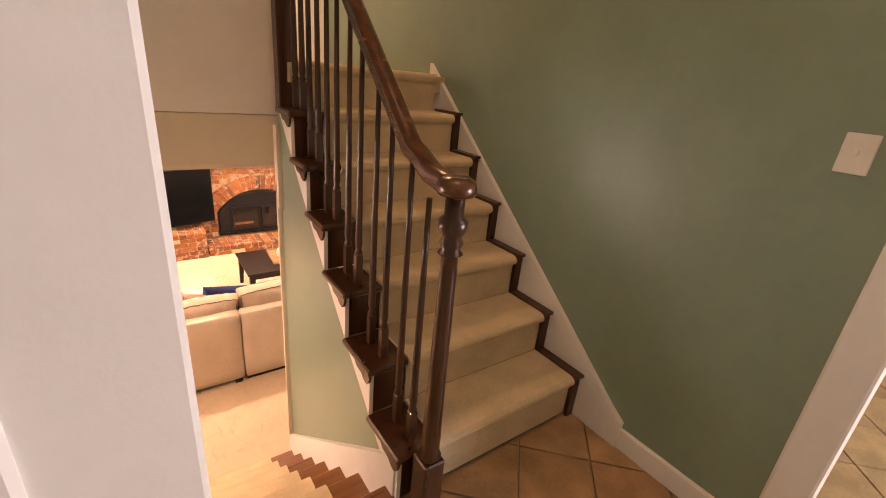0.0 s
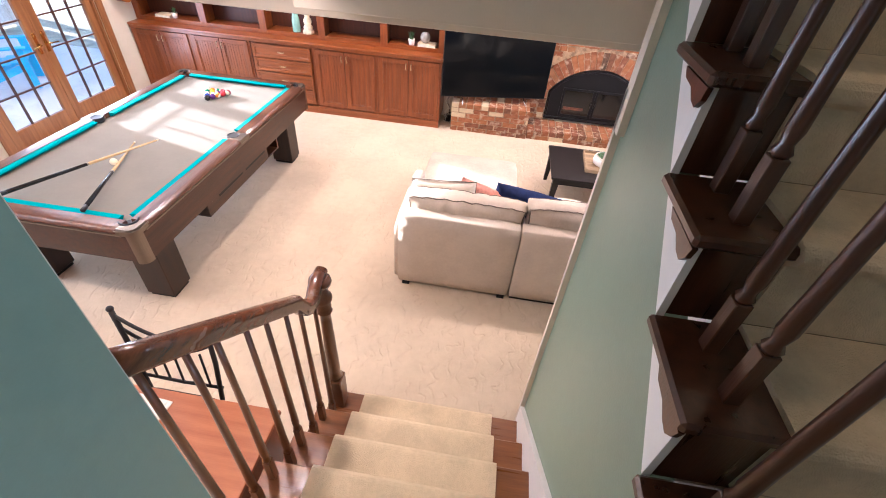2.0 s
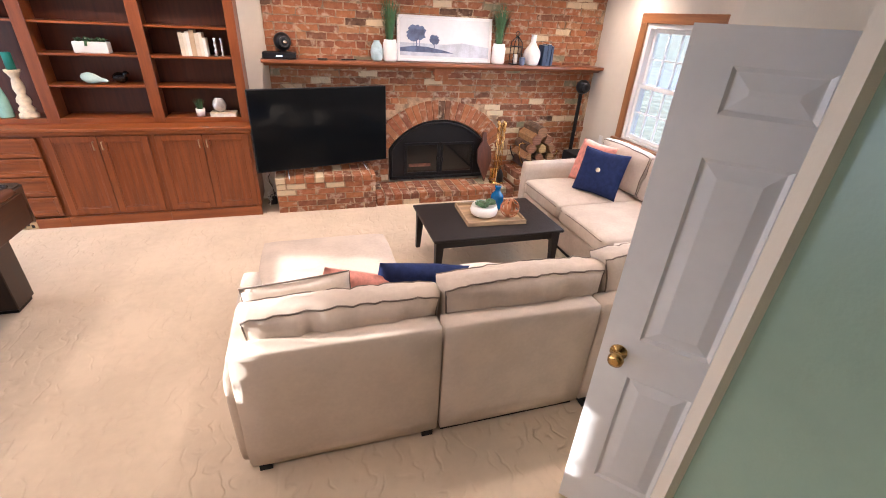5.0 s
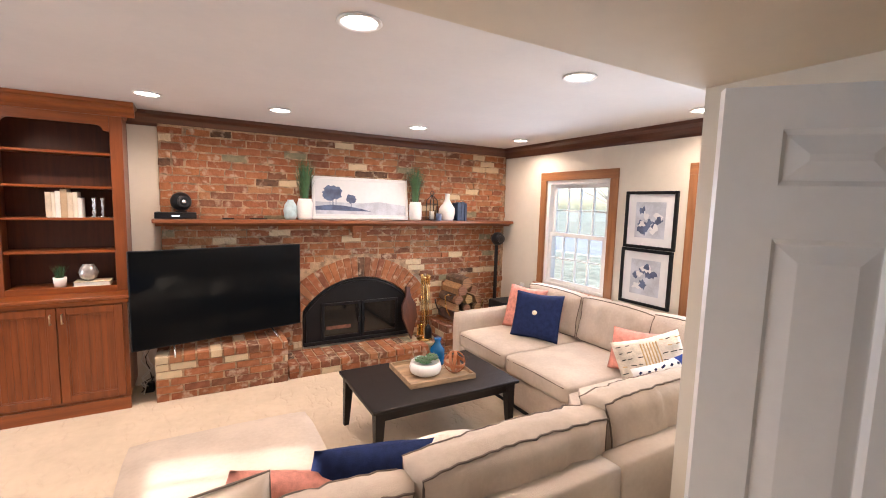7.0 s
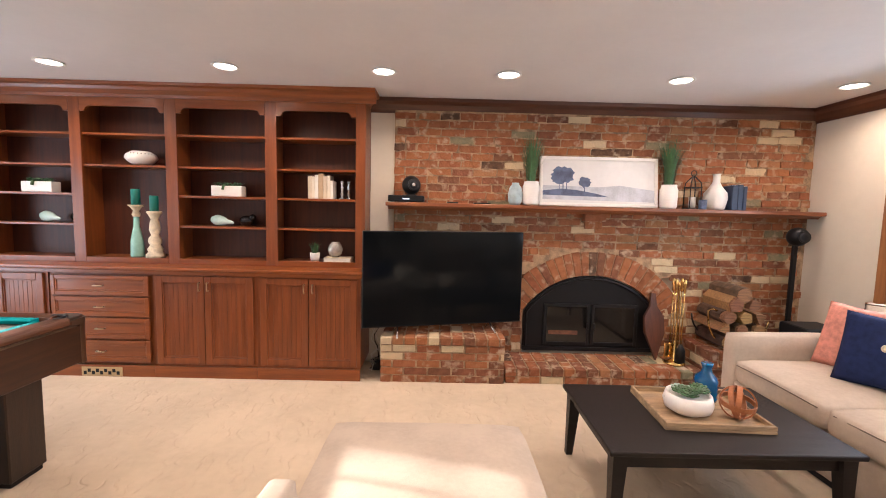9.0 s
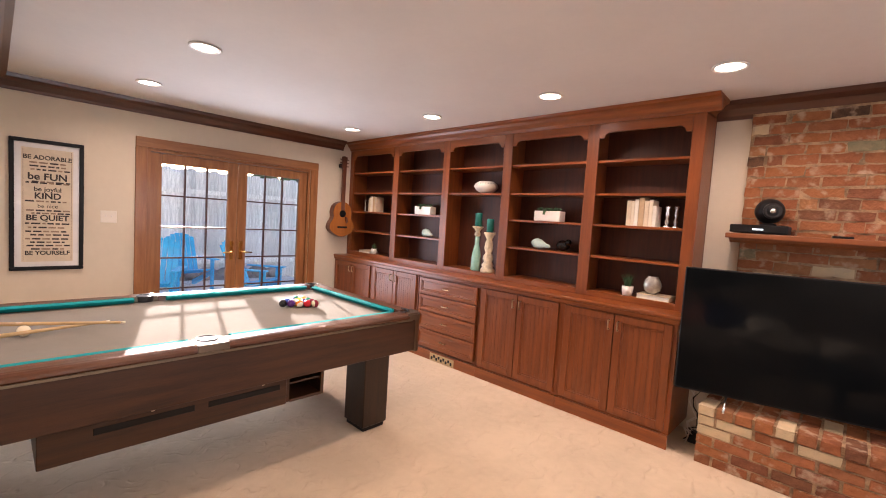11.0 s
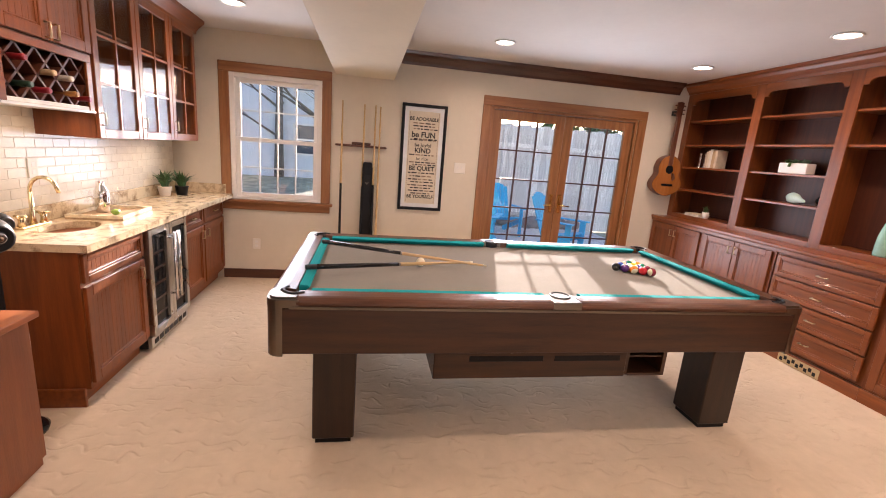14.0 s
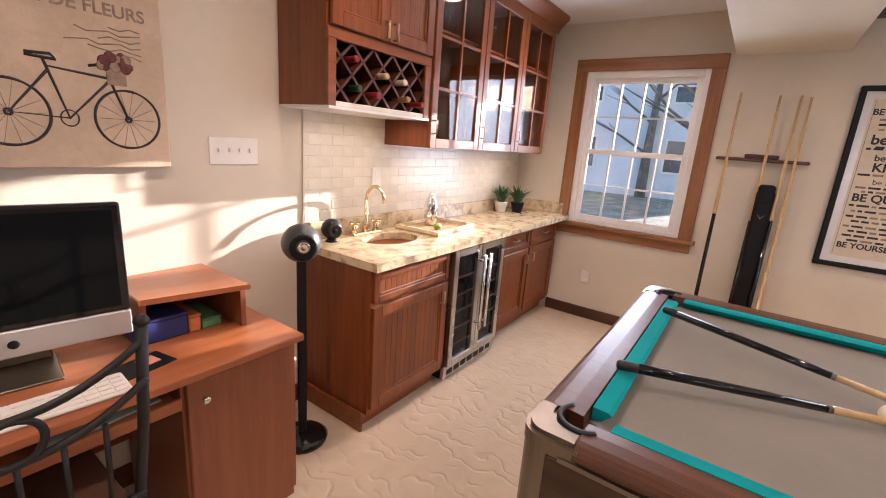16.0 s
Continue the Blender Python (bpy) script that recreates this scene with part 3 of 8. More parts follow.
def handrail(parent, pts, width=0.062, height=0.06):
    """A moulded rail swept along points (x, y, z)."""
    prof = [(-0.5, -0.35), (-0.42, -0.5), (0.42, -0.5), (0.5, -0.35), (0.40, -0.15), (0.5, 0.12), (0.40, 0.38), (0.18, 0.5), (-0.18, 0.5), (-0.40, 0.38), (-0.5, 0.12), (-0.40, -0.15)]
    bm = B()
    rings = []
    for k, p in enumerate(pts):
        a, b = Vector(pts[max(0, k - 1)]), Vector(pts[min(len(pts) - 1, k + 1)])
        d = (b - a).normalized()
        s = d.cross(Vector((0, 0, 1)))
        s = s.normalized() if s.length > 0.05 else Vector((1, 0, 0))
        u = s.cross(d).normalized()
        rings.append([bm.verts.new(Vector(p) + s * q[0] * width + u * q[1] * height) for q in prof])
    n = len(prof)
    for a, b in zip(rings, rings[1:]):
        for j in range(n):
            bm.faces.new((a[j], a[(j + 1) % n], b[(j + 1) % n], b[j])).smooth = True
    bm.faces.new(rings[0])
    bm.faces.new(list(reversed(rings[-1])))
    return part("handrail", bm, RAIL, parent, "polished moulded handrail")


rail_up = thing("stair_railing", "dark turned wooden railing along the upper stairs", "railing", (0, 0, 0))
NX, NY = 1.045, 1.0
newel(rail_up, NX, NY, ZL, 2.55)
slope = (UP[-1][1] - UP[0][1]) / (UP[-1][0] - UP[0][0])
zr = lambda y: 2.76 + (y - 1.38) * slope
pts = [(NX, NY - 0.03, 2.578), (NX, NY + 0.05, 2.578), (NX, NY + 0.13, 2.59), (NX, NY + 0.20, 2.625)] + [(NX, 1.26 + 0.1 * k, zr(1.26 + 0.1 * k)) for k in range(14)]
handrail(rail_up, pts)
turned_cap = B()
turned(turned_cap, [(0.02, 0), (0.055, 0.004), (0.06, 0.02), (0.055, 0.045), (0.03, 0.058), (0.005, 0.06)], 16, (NX, NY, 2.55))
part("rail_cap", turned_cap, RAIL, rail_up)
for k, (y, z) in enumerate(UP):
    for dy in (0.075, 0.19):
        yy_ = y + dy
        baluster(rail_up, NX, yy_, z, zr(yy_) - 0.025)
bm = boxed((0.985, 1.075, 2.56, 2.65, 2.60, 3.95), bevel=0.006)
part("newel_post", bm, RAILZ, rail_up, "square upper newel post")

rail_low = thing("stair_railing", "turned oak railing beside the lower stairs", "railing", (0, 0, 0))
LX, LY = -0.145, 2.50
newel(rail_low, LX, LY, 0.183, 1.19, OAKRAIL)
slope2 = (LOW[-1][1] - LOW[0][1]) / (LOW[-1][0] - LOW[0][0])
zq = lambda y: 1.645 + (y - 1.853) * slope2
pts = [(LX, LY + 0.035, 1.245), (LX, LY - 0.02, 1.245), (LX, LY - 0.06, 1.225), (LX, LY - 0.10, 1.19), (LX, LY - 0.15, 1.20), (LX, LY - 0.19, 1.23)] + [(LX, 2.26 - 0.08 * k, zq(2.26 - 0.08 * k)) for k in range(10)]
handrail(rail_low, pts)
cap = B()
turned(cap, [(0.02, 0), (0.05, 0.004), (0.055, 0.02), (0.05, 0.04), (0.03, 0.052), (0.005, 0.055)], 16, (LX, LY, 1.19))
part("rail_cap", cap, RAIL, rail_low)
for k, (y, z) in enumerate(LOW):
    for dy in (0.06, 0.165):
        y2 = y - dy
        if 1.56 < y2 < LY - 0.06:
            baluster(rail_low, LX, y2, z, zq(y2) - 0.03 if y2 < 2.30 else 1.16, OAKRAIL)

# open closet door beside the stairs
dr = thing("door_2", "open white six-panel closet door with brass knob", "door", (1.885, 2.745, 0.01), 132.7, kind="structure")
DCOLS, DROWS = ((0.12, 0.345), (0.415, 0.64)), ((0.24, 0.83), (1.01, 1.69), (1.81, 1.935))
rails = [(0.12, 0.64, -0.018, 0.018, a, b) for a, b in ((0, 0.24), (0.83, 1.01), (1.69, 1.81), (1.935, 2.03))]
posts = [(a, b, -0.018, 0.018, 0, 2.03) for a, b in ((0, 0.12), (0.64, 0.76))] + [(0.345, 0.415, -0.018, 0.018, a, b) for a, b in DROWS]
slab("door_leaf", posts + rails, WHITE, dr)
for px0, px1 in DCOLS:
    for pz0, pz1 in DROWS:
        for sg in (-1, 1):
            bm = B()
            rings = []
            for inset, y_ in ((0.0, 0.018), (0.012, 0.007), (0.016, 0.007), (0.055, 0.0165), (0.060, 0.0165)):
                rings.append([bm.verts.new((x_, sg * y_, z_)) for x_, z_ in ((px0 + inset, pz0 + inset), (px1 - inset, pz0 + inset), (px1 - inset, pz1 - inset), (px0 + inset, pz1 - inset))])
            for a, b in zip(rings, rings[1:]):
                for k in range(4):
                    bm.faces.new((a[k], a[(k + 1) % 4], b[(k + 1) % 4], b[k]))
            bm.faces.new(rings[-1])
            part("panel", bm, WHITE, dr)
for sg in (-1, 1):
    bm = B()
    turned(bm, [(0.032, 0.0), (0.032, 0.006), (0.012, 0.012), (0.011, 0.032), (0.022, 0.04), (0.029, 0.052), (0.027, 0.066), (0.012, 0.073)], 16, (0, 0, 0))
    moved(bm, pose(0.695, sg * 0.018, 0.93, -90 * sg, 0, 0))
    part("knob", bm, BRASS, dr, "polished brass knob")

# closed door at the end of the upper hall
d3 = thing("door_3", "closed cream panel door at the end of the upper hall", "door", (1.52, 4.6, ZU), kind="structure")
slab("door_leaf", [(-0.38, 0.38, -0.03, -0.004, 0.01, 2.03)], WHITE, d3, "", 0.003)
for sx in (-1, 1):
    for z0, z1 in ((0.22, 0.85), (0.98, 1.60), (1.71, 1.92)):
        slab("panel", [(sx * 0.17 - 0.11, sx * 0.17 + 0.11, -0.038, -0.03, z0, z1)], WHITE, d3, "", 0.004)
    slab("casing", [(sx * 0.43 - 0.045, sx * 0.43 + 0.045, -0.022, -0.001, 0.0, 2.04)], WHITE, d3, "", 0.004)
slab("head_casing", [(-0.475, 0.475, -0.024, -0.001, 2.042, 2.13)], WHITE, d3, "", 0.004)

# recessed ceiling lamps
SPOTS = [(0.0, 6.62), (0.92, 6.62), (2.21, 6.64), (3.52, 6.66), (-1.15, 6.6), (-2.43, 6.61), (-3.72, 6.58), (-3.73, 4.59), (-2.43, 4.61), (0.90, 4.53), (2.21, 4.56), (3.55, 4.62), (-3.59, 2.38), (-1.15, 4.6), (-2.0, 2.38), (-0.41, 2.38)]
for x, y in SPOTS:
    lt = thing("recessed_light", "round recessed ceiling light, lit, white trim", "ceiling light", (x, y, ZC - 0.012), group="recessed ceiling lights")
    bm = B()
    turned(bm, [(0.078, 0.012), (0.092, 0.010), (0.095, 0.004), (0.09, 0.0), (0.076, 0.002), (0.074, 0.010)], 28, cap=False)
    part("trim_ring", bm, WHITE, lt, "white trim ring")
    bm = B()
    turned(bm, [(0.002, 0.004), (0.05, 0.0045), (0.0745, 0.008)], 28, cap=False)
    part("lens", bm, LAMP, lt, "glowing lens")
    lamp = bpy.data.lights.new("spot_lamp", 'AREA')
    lamp.shape, lamp.size, lamp.energy, lamp.color, lamp.spread = 'DISK', 0.14, 2.8, (1.0, 0.77, 0.61), radians(150)
    lo = new("spot_lamp", lamp)
    lo.matrix_world = look((x, y, ZC - 0.016), (x, y + 0.001, 0))
# stair fill: two unseen lights added overhead to brighten the stairs and upper hall
for x, y, w in ((0.7, 0.6, 1.9), (1.6, 4.0, 3.8)):
    lamp = bpy.data.lights.new("entry_lamp", 'AREA')
    lamp.shape, lamp.size, lamp.energy, lamp.color = 'DISK', 0.4, w, (1.0, 0.72, 0.48)
    new("entry_lamp", lamp).matrix_world = look((x, y, 5.1), (x, y + 0.001, 0))
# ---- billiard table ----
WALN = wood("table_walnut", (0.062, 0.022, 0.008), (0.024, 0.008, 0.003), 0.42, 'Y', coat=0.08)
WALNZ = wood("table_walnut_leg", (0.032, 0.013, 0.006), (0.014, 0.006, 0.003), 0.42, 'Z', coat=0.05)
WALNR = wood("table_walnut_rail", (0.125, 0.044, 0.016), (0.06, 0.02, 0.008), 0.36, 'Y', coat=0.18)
FELT = material("grey_cloth", (0.235, 0.22, 0.19), 0.95, var=0.05, scale=4, bump=0.2, bscale=500, spec=0.1)
TEAL = material("teal_cloth", (0.0, 0.29, 0.31), 0.9, var=0.08, scale=8, bump=0.2, bscale=400, spec=0.1)
ALU = material("brushed_aluminium", (0.24, 0.205, 0.165), 0.33, 1.0, var=0.06, scale=5, bump=0.03, bscale=60)
RUBBER = material("black_rubber", (0.012, 0.012, 0.014), 0.5, var=0.2)
PX0, PX1, PY0, PY1 = -3.125, -1.62, 3.02, 5.86
PCX, PCY = (PX0 + PX1) / 2, (PY0 + PY1) / 2


def billiard_table():
    t = thing("pool_table", "walnut billiard table with grey cloth, teal cushions, metal corners", "pool table", (PCX, PCY, 0))
    hx, hy = (PX1 - PX0) / 2, (PY1 - PY0) / 2
    zb, zt = 0.565, 0.835
    slab("bed", [(-hx + 0.05, hx - 0.05, -hy + 0.05, hy - 0.05, 0.74, 0.797)], FELT, t, "grey cloth bed")
    # apron boards
    for sx in (-1, 1):
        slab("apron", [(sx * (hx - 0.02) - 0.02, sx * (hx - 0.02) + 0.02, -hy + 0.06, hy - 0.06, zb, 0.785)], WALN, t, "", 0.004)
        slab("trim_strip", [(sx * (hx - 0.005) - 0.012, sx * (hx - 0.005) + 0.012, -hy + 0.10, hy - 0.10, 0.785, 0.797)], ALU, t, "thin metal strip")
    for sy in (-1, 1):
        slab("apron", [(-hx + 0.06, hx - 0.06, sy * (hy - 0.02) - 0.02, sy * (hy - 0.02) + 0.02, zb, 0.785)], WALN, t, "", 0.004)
        slab("trim_strip", [(-hx + 0.10, hx - 0.10, sy * (hy - 0.005) - 0.012, sy * (hy - 0.005) + 0.012, 0.785, 0.797)], ALU, t, "thin metal strip")
    # top rails, rounded, and cushions
    def rail_prof(sg, at):
        o = [(at, 0.797), (at + sg * 0.005, 0.806), (at + sg * 0.004, 0.817), (at - sg * 0.003, 0.827), (at - sg * 0.014, 0.834), (at - sg * 0.03, 0.8375), (at - sg * 0.07, 0.838), (at - sg * 0.11, 0.835), (at - sg * 0.115, 0.797)]
        return o if sg > 0 else list(reversed(o))
    def cush_prof(sg, at):
        o = [(at - sg * 0.115, 0.797), (at - sg * 0.115, 0.834), (at - sg * 0.155, 0.833), (at - sg * 0.165, 0.826), (at - sg * 0.14, 0.802)]
        return o if sg > 0 else list(reversed(o))
    for sx in (-1, 1):
        for a, b in ((-hy + 0.13, -0.075), (0.075, hy - 0.13)):
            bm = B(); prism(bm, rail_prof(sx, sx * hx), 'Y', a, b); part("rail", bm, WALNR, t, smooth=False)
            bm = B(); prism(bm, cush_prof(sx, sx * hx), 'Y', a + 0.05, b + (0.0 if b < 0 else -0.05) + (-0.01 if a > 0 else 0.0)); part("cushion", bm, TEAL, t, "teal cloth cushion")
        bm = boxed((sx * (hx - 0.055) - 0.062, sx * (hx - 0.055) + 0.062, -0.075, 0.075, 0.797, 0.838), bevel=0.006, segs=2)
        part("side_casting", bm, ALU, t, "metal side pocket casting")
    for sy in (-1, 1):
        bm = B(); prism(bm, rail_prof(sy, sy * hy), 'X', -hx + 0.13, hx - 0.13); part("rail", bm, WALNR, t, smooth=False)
        bm = B(); prism(bm, cush_prof(sy, sy * hy), 'X', -hx + 0.19, hx - 0.19); part("cushion", bm, TEAL, t, "teal cloth cushion")
    # corner castings: a rounded cap over a curved metal post
    for sx in (-1, 1):
        for sy in (-1, 1):
            bm = B()
            r = 0.06
            arc = [(math.cos(a) * r, math.sin(a) * r) for a in [math.pi / 2 * k / 6 for k in range(7)]]
            outer = [(sx * (hx + 0.004 - r + p[0]), sy * (hy + 0.004 - r + p[1])) for p in arc]
            notch = [(sx * (hx - 0.115 + 0.06 * math.cos(g)), sy * (hy - 0.115 + 0.06 * math.sin(g))) for g in [radians(114.6 - 139.2 * k / 12) for k in range(13)]]
            poly = [(sx * (hx + 0.004), sy * (hy - 0.14))] + outer + [(sx * (hx - 0.14), sy * (hy + 0.004))] + notch
            if sx * sy < 0:
                poly.reverse()
            prism(bm, poly, 'Z', 0.79, 0.838)
            es = [e for e in bm.edges if all(v.co.z > 0.83 for v in e.verts)]
            bmesh.ops.bevel(bm, geom=es, offset=0.012, segments=4, affect='EDGES')
            part("corner_cap", bm, ALU, t, "brushed metal corner casting", smooth=False)
            bm = B()
            skin = [(sx * (hx + 0.002), sy * (hy - 0.07))] + [(sx * (hx + 0.002 - r + p[0]), sy * (hy + 0.002 - r + p[1])) for p in arc] + [(sx * (hx - 0.07), sy * (hy + 0.002)), (sx * (hx - 0.07), sy * (hy - 0.03)), (sx * (hx - 0.03), sy * (hy - 0.07))]
            if sx * sy < 0:
                skin.reverse()
            prism(bm, skin, 'Z', zb - 0.01, 0.79)
            part("corner_post", bm, ALU, t, "brushed metal corner")
            bm = B()
            turned(bm, [(0.001, 0.7985), (0.059, 0.799)], 18, (sx * (hx - 0.115), sy * (hy - 0.115), 0), cap=False)
            lip = [(sx * (hx - 0.115 + 0.057 * math.cos(g)), sy * (hy - 0.115 + 0.057 * math.sin(g))) for g in [radians(135 - 180 * k / 16) for k in range(17)]]
            tube(bm, [(x_, y_, 0.838) for x_, y_ in lip], 0.007, 6)
            tube(bm, [(x_, y_, 0.818) for x_, y_ in lip], 0.012, 6)
            part("pocket", bm, RUBBER, t, "black pocket liner")
    for sx in (-1, 1):
        bm = B()
        turned(bm, [(0.050, 0.80), (0.054, 0.839), (0.051, 0.843), (0.046, 0.839), (0.044, 0.80)], 18, (sx * (hx - 0.10), 0, 0), cap=False)
        turned(bm, [(0.001, 0.8385), (0.048, 0.839)], 18, (sx * (hx - 0.10), 0, 0), cap=False)
        part("pocket", bm, RUBBER, t, "black pocket liner")
    for sx in (-1, 1):
        for sy in (-1, 1):
            cx, cy = sx * (hx - 0.235), sy * (hy - 0.295)
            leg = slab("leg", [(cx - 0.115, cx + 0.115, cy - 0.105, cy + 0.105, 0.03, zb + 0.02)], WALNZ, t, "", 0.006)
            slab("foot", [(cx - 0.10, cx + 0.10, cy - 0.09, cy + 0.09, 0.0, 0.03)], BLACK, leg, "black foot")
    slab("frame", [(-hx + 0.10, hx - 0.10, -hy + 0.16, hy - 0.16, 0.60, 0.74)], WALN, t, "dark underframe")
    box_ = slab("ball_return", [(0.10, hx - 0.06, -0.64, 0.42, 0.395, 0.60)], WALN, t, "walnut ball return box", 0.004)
    slab("return_bay", [(0.10, hx - 0.07, 0.42, 0.44, 0.40, 0.60), (0.10, hx - 0.06, 0.64, 0.66, 0.40, 0.60), (0.10, hx - 0.06, 0.44, 0.64, 0.40, 0.415), (0.10, hx - 0.08, 0.44, 0.64, 0.50, 0.51), (0.10, 0.12, 0.44, 0.66, 0.425, 0.60)], WALN, t)
    for a, b in ((-0.46, -0.06), (0.0, 0.38)):
        bm = boxed((hx - 0.066, hx - 0.058, a, b, 0.488, 0.522), bevel=0.003)
        part("slot", bm, BLACK, box_, "black ball slot")
    for y in (-0.24, 0.28):
        bm = B(); turned(bm, [(0.012, 0), (0.012, 0.006), (0.006, 0.008)], 12, (hx - 0.061, y, 0.548), 'X')
        part("screw", bm, CHROME, box_)
    slab("end_return", [(-0.2, 0.35, -hy + 0.30, -hy + 0.55, 0.47, 0.60)], WALN, t)
    return t


billiard_table()
BALLS = [(0.75, 0.5, 0.03), (0.02, 0.05, 0.3), (0.55, 0.02, 0.03), (0.08, 0.02, 0.14), (0.75, 0.2, 0.02), (0.0, 0.16, 0.08), (0.25, 0.02, 0.04), (0.01, 0.01, 0.01)]
NAMES = ["yellow", "blue", "red", "purple", "orange", "green", "maroon", "black"]
IVORY = material("ivory_ball", (0.80, 0.72, 0.52), 0.12, var=0.03, rvar=0.03)
BMATS = [material("ball_" + n, c, 0.1, var=0.05, rvar=0.03, coat=0.4) for n, c in zip(NAMES, BALLS)]
order = [7, 1, 3, 9, 8, 12, 5, 0, 11, 2, 10, 4, 13, 6, 14]
R = 0.0286
k = 0
for row in range(5):
    for j in range(row + 1):
        n = order[k]
        k += 1
        striped = n >= 8
        mat = [BMATS[n % 8 if not striped else n - 8], IVORY]
        bm = B()
        sphere(bm, R, (0, 0, R), 20, 12)
        for f in bm.faces:
            z = abs(f.calc_center_median().z - R)
            f.material_index = 1 if (striped and z > R * 0.55) else 0
        moved(bm, pose(0, 0, R, 30 * k, 50 * k, 0) @ Matrix.Translation((0, 0, -R)))
        lab = ("white and %s striped pool ball in the rack" if striped else "glossy %s pool ball in the rack") % NAMES[n - 8 if striped else n]
        x, y = -2.40 + (row * 0.0 + (j - row / 2) * 2 * R), 5.17 + row * R * 1.74
        solid("pool_ball", bm, mat, lab, "pool ball", "racked pool balls", m=pose(x, y, 0.7972))
bm = B(); sphere(bm, R, (0, 0, R), 20, 12)
solid("cue_ball", bm, IVORY, "ivory cue ball beside the crossed cues", "pool ball", m=pose(-2.357, 3.79, 0.7972))
MAPLE = material("maple", (0.62, 0.42, 0.20), 0.25, var=0.12, scale=5, coat=0.4)


def cue(a, b, label, group="cues on the table"):
    """A two-piece cue from butt a to tip b."""
    a, b = Vector(a), Vector(b)
    c = thing("pool_cue", label, "pool cue", a, group=group)
    L = (b - a).length
    q = (b - a).to_track_quat('Z', 'Y').to_matrix().to_4x4()
    bm = B(); turned(bm, [(0.010, 0), (0.0155, 0.006), (0.015, 0.06)], 12); part("bumper", moved(bm, q), RUBBER, c)
    bm = B(); turned(bm, [(0.0152, 0.06), (0.0135, L * 0.3), (0.0115, L * 0.5)], 12); part("butt", moved(bm, q), BLACKGLOSS, c, "black lacquered butt")
    bm = B(); turned(bm, [(0.0118, L * 0.5), (0.0118, L * 0.5 + 0.012)], 12); part("joint", moved(bm, q), ALU, c)
    bm = B(); turned(bm, [(0.0112, L * 0.5 + 0.012), (0.0065, L - 0.02)], 12); part("shaft", moved(bm, q), MAPLE, c, "pale maple shaft")
    bm = B(); turned(bm, [(0.0066, L - 0.02), (0.006, L)], 12); part("tip", moved(bm, q), IVORY, c)
    return c


cue((-2.05, 3.13, 0.857), (-2.45, 4.15, 0.812), "black and maple pool cue lying on the table")
cue((-2.70, 3.155, 0.857), (-2.25, 4.19, 0.842), "black and maple pool cue crossing the other")
# wall rack with cues and a soft case
rk = thing("cue_rack", "dark wooden wall rack for cues", "cue rack", (XW, 3.36, 1.50))
bm = boxed((0.0, 0.05, -0.27, 0.27, -0.012, 0.012), bevel=0.01, segs=2); part("bar", bm, TRIMY, rk)
bm = boxed((0.0, 0.02, -0.10, 0.10, 0.012, 0.04), bevel=0.006); part("crest", bm, TRIMY, rk)
WCUES = [(3.16, 1.95, 1.10), (3.385, 1.93, 1.08), (3.50, 1.93, 1.10), (3.55, 1.92, 0.74)]
for n, (y, zt, w) in enumerate(WCUES):
    c = thing("pool_cue", "pool cue standing upright in the wall rack", "pool cue", (XW + 0.10, y, 0.0), group="cues in the wall rack")
    q = Vector((-0.06, 0, zt)).to_track_quat('Z', 'Y').to_matrix().to_4x4()
    bm = B(); turned(bm, [(0.013, 0.0), (0.0155, 0.006), (0.0125, w)], 10); part("butt", moved(bm, q), MAPLE if n == 3 else BLACKGLOSS, c)
    bm = B(); turned(bm, [(0.0128, w), (0.0125, w + 0.015), (0.0065, zt)], 10); part("shaft", moved(bm, q), MAPLE, c)
cs = thing("cue_case", "black soft cue case leaning under the wall rack", "cue case", (XW + 0.06, 3.435, 0.0))
bm = boxed((-0.03, 0.03, -0.055, 0.055, 0.02, 1.30), bevel=0.022, segs=3); part("body", bm, BLACK, cs)
bm = boxed((-0.034, 0.034, -0.05, 0.05, 1.20, 1.34), bevel=0.022, segs=3); part("cap", bm, BLACK, cs)
bm = B(); prism(bm, [(-0.02, 1.13), (0.0, 1.10), (0.02, 1.13), (0.014, 1.13), (0.0, 1.112), (-0.014, 1.13)], 'X', 0.03, 0.032); part("emblem", bm, ALU, cs)
# ---- built-in shelves along the fireplace wall ----
KNOB = material("pewter_pull", (0.58, 0.46, 0.30), 0.3, 1.0, var=0.05)
BX = [-4.575, -3.58, -2.72, -1.90, -1.04, -0.22]
UX = [-4.575, -3.72, -2.86, -1.98, -1.10, -0.22]
YF = 6.975


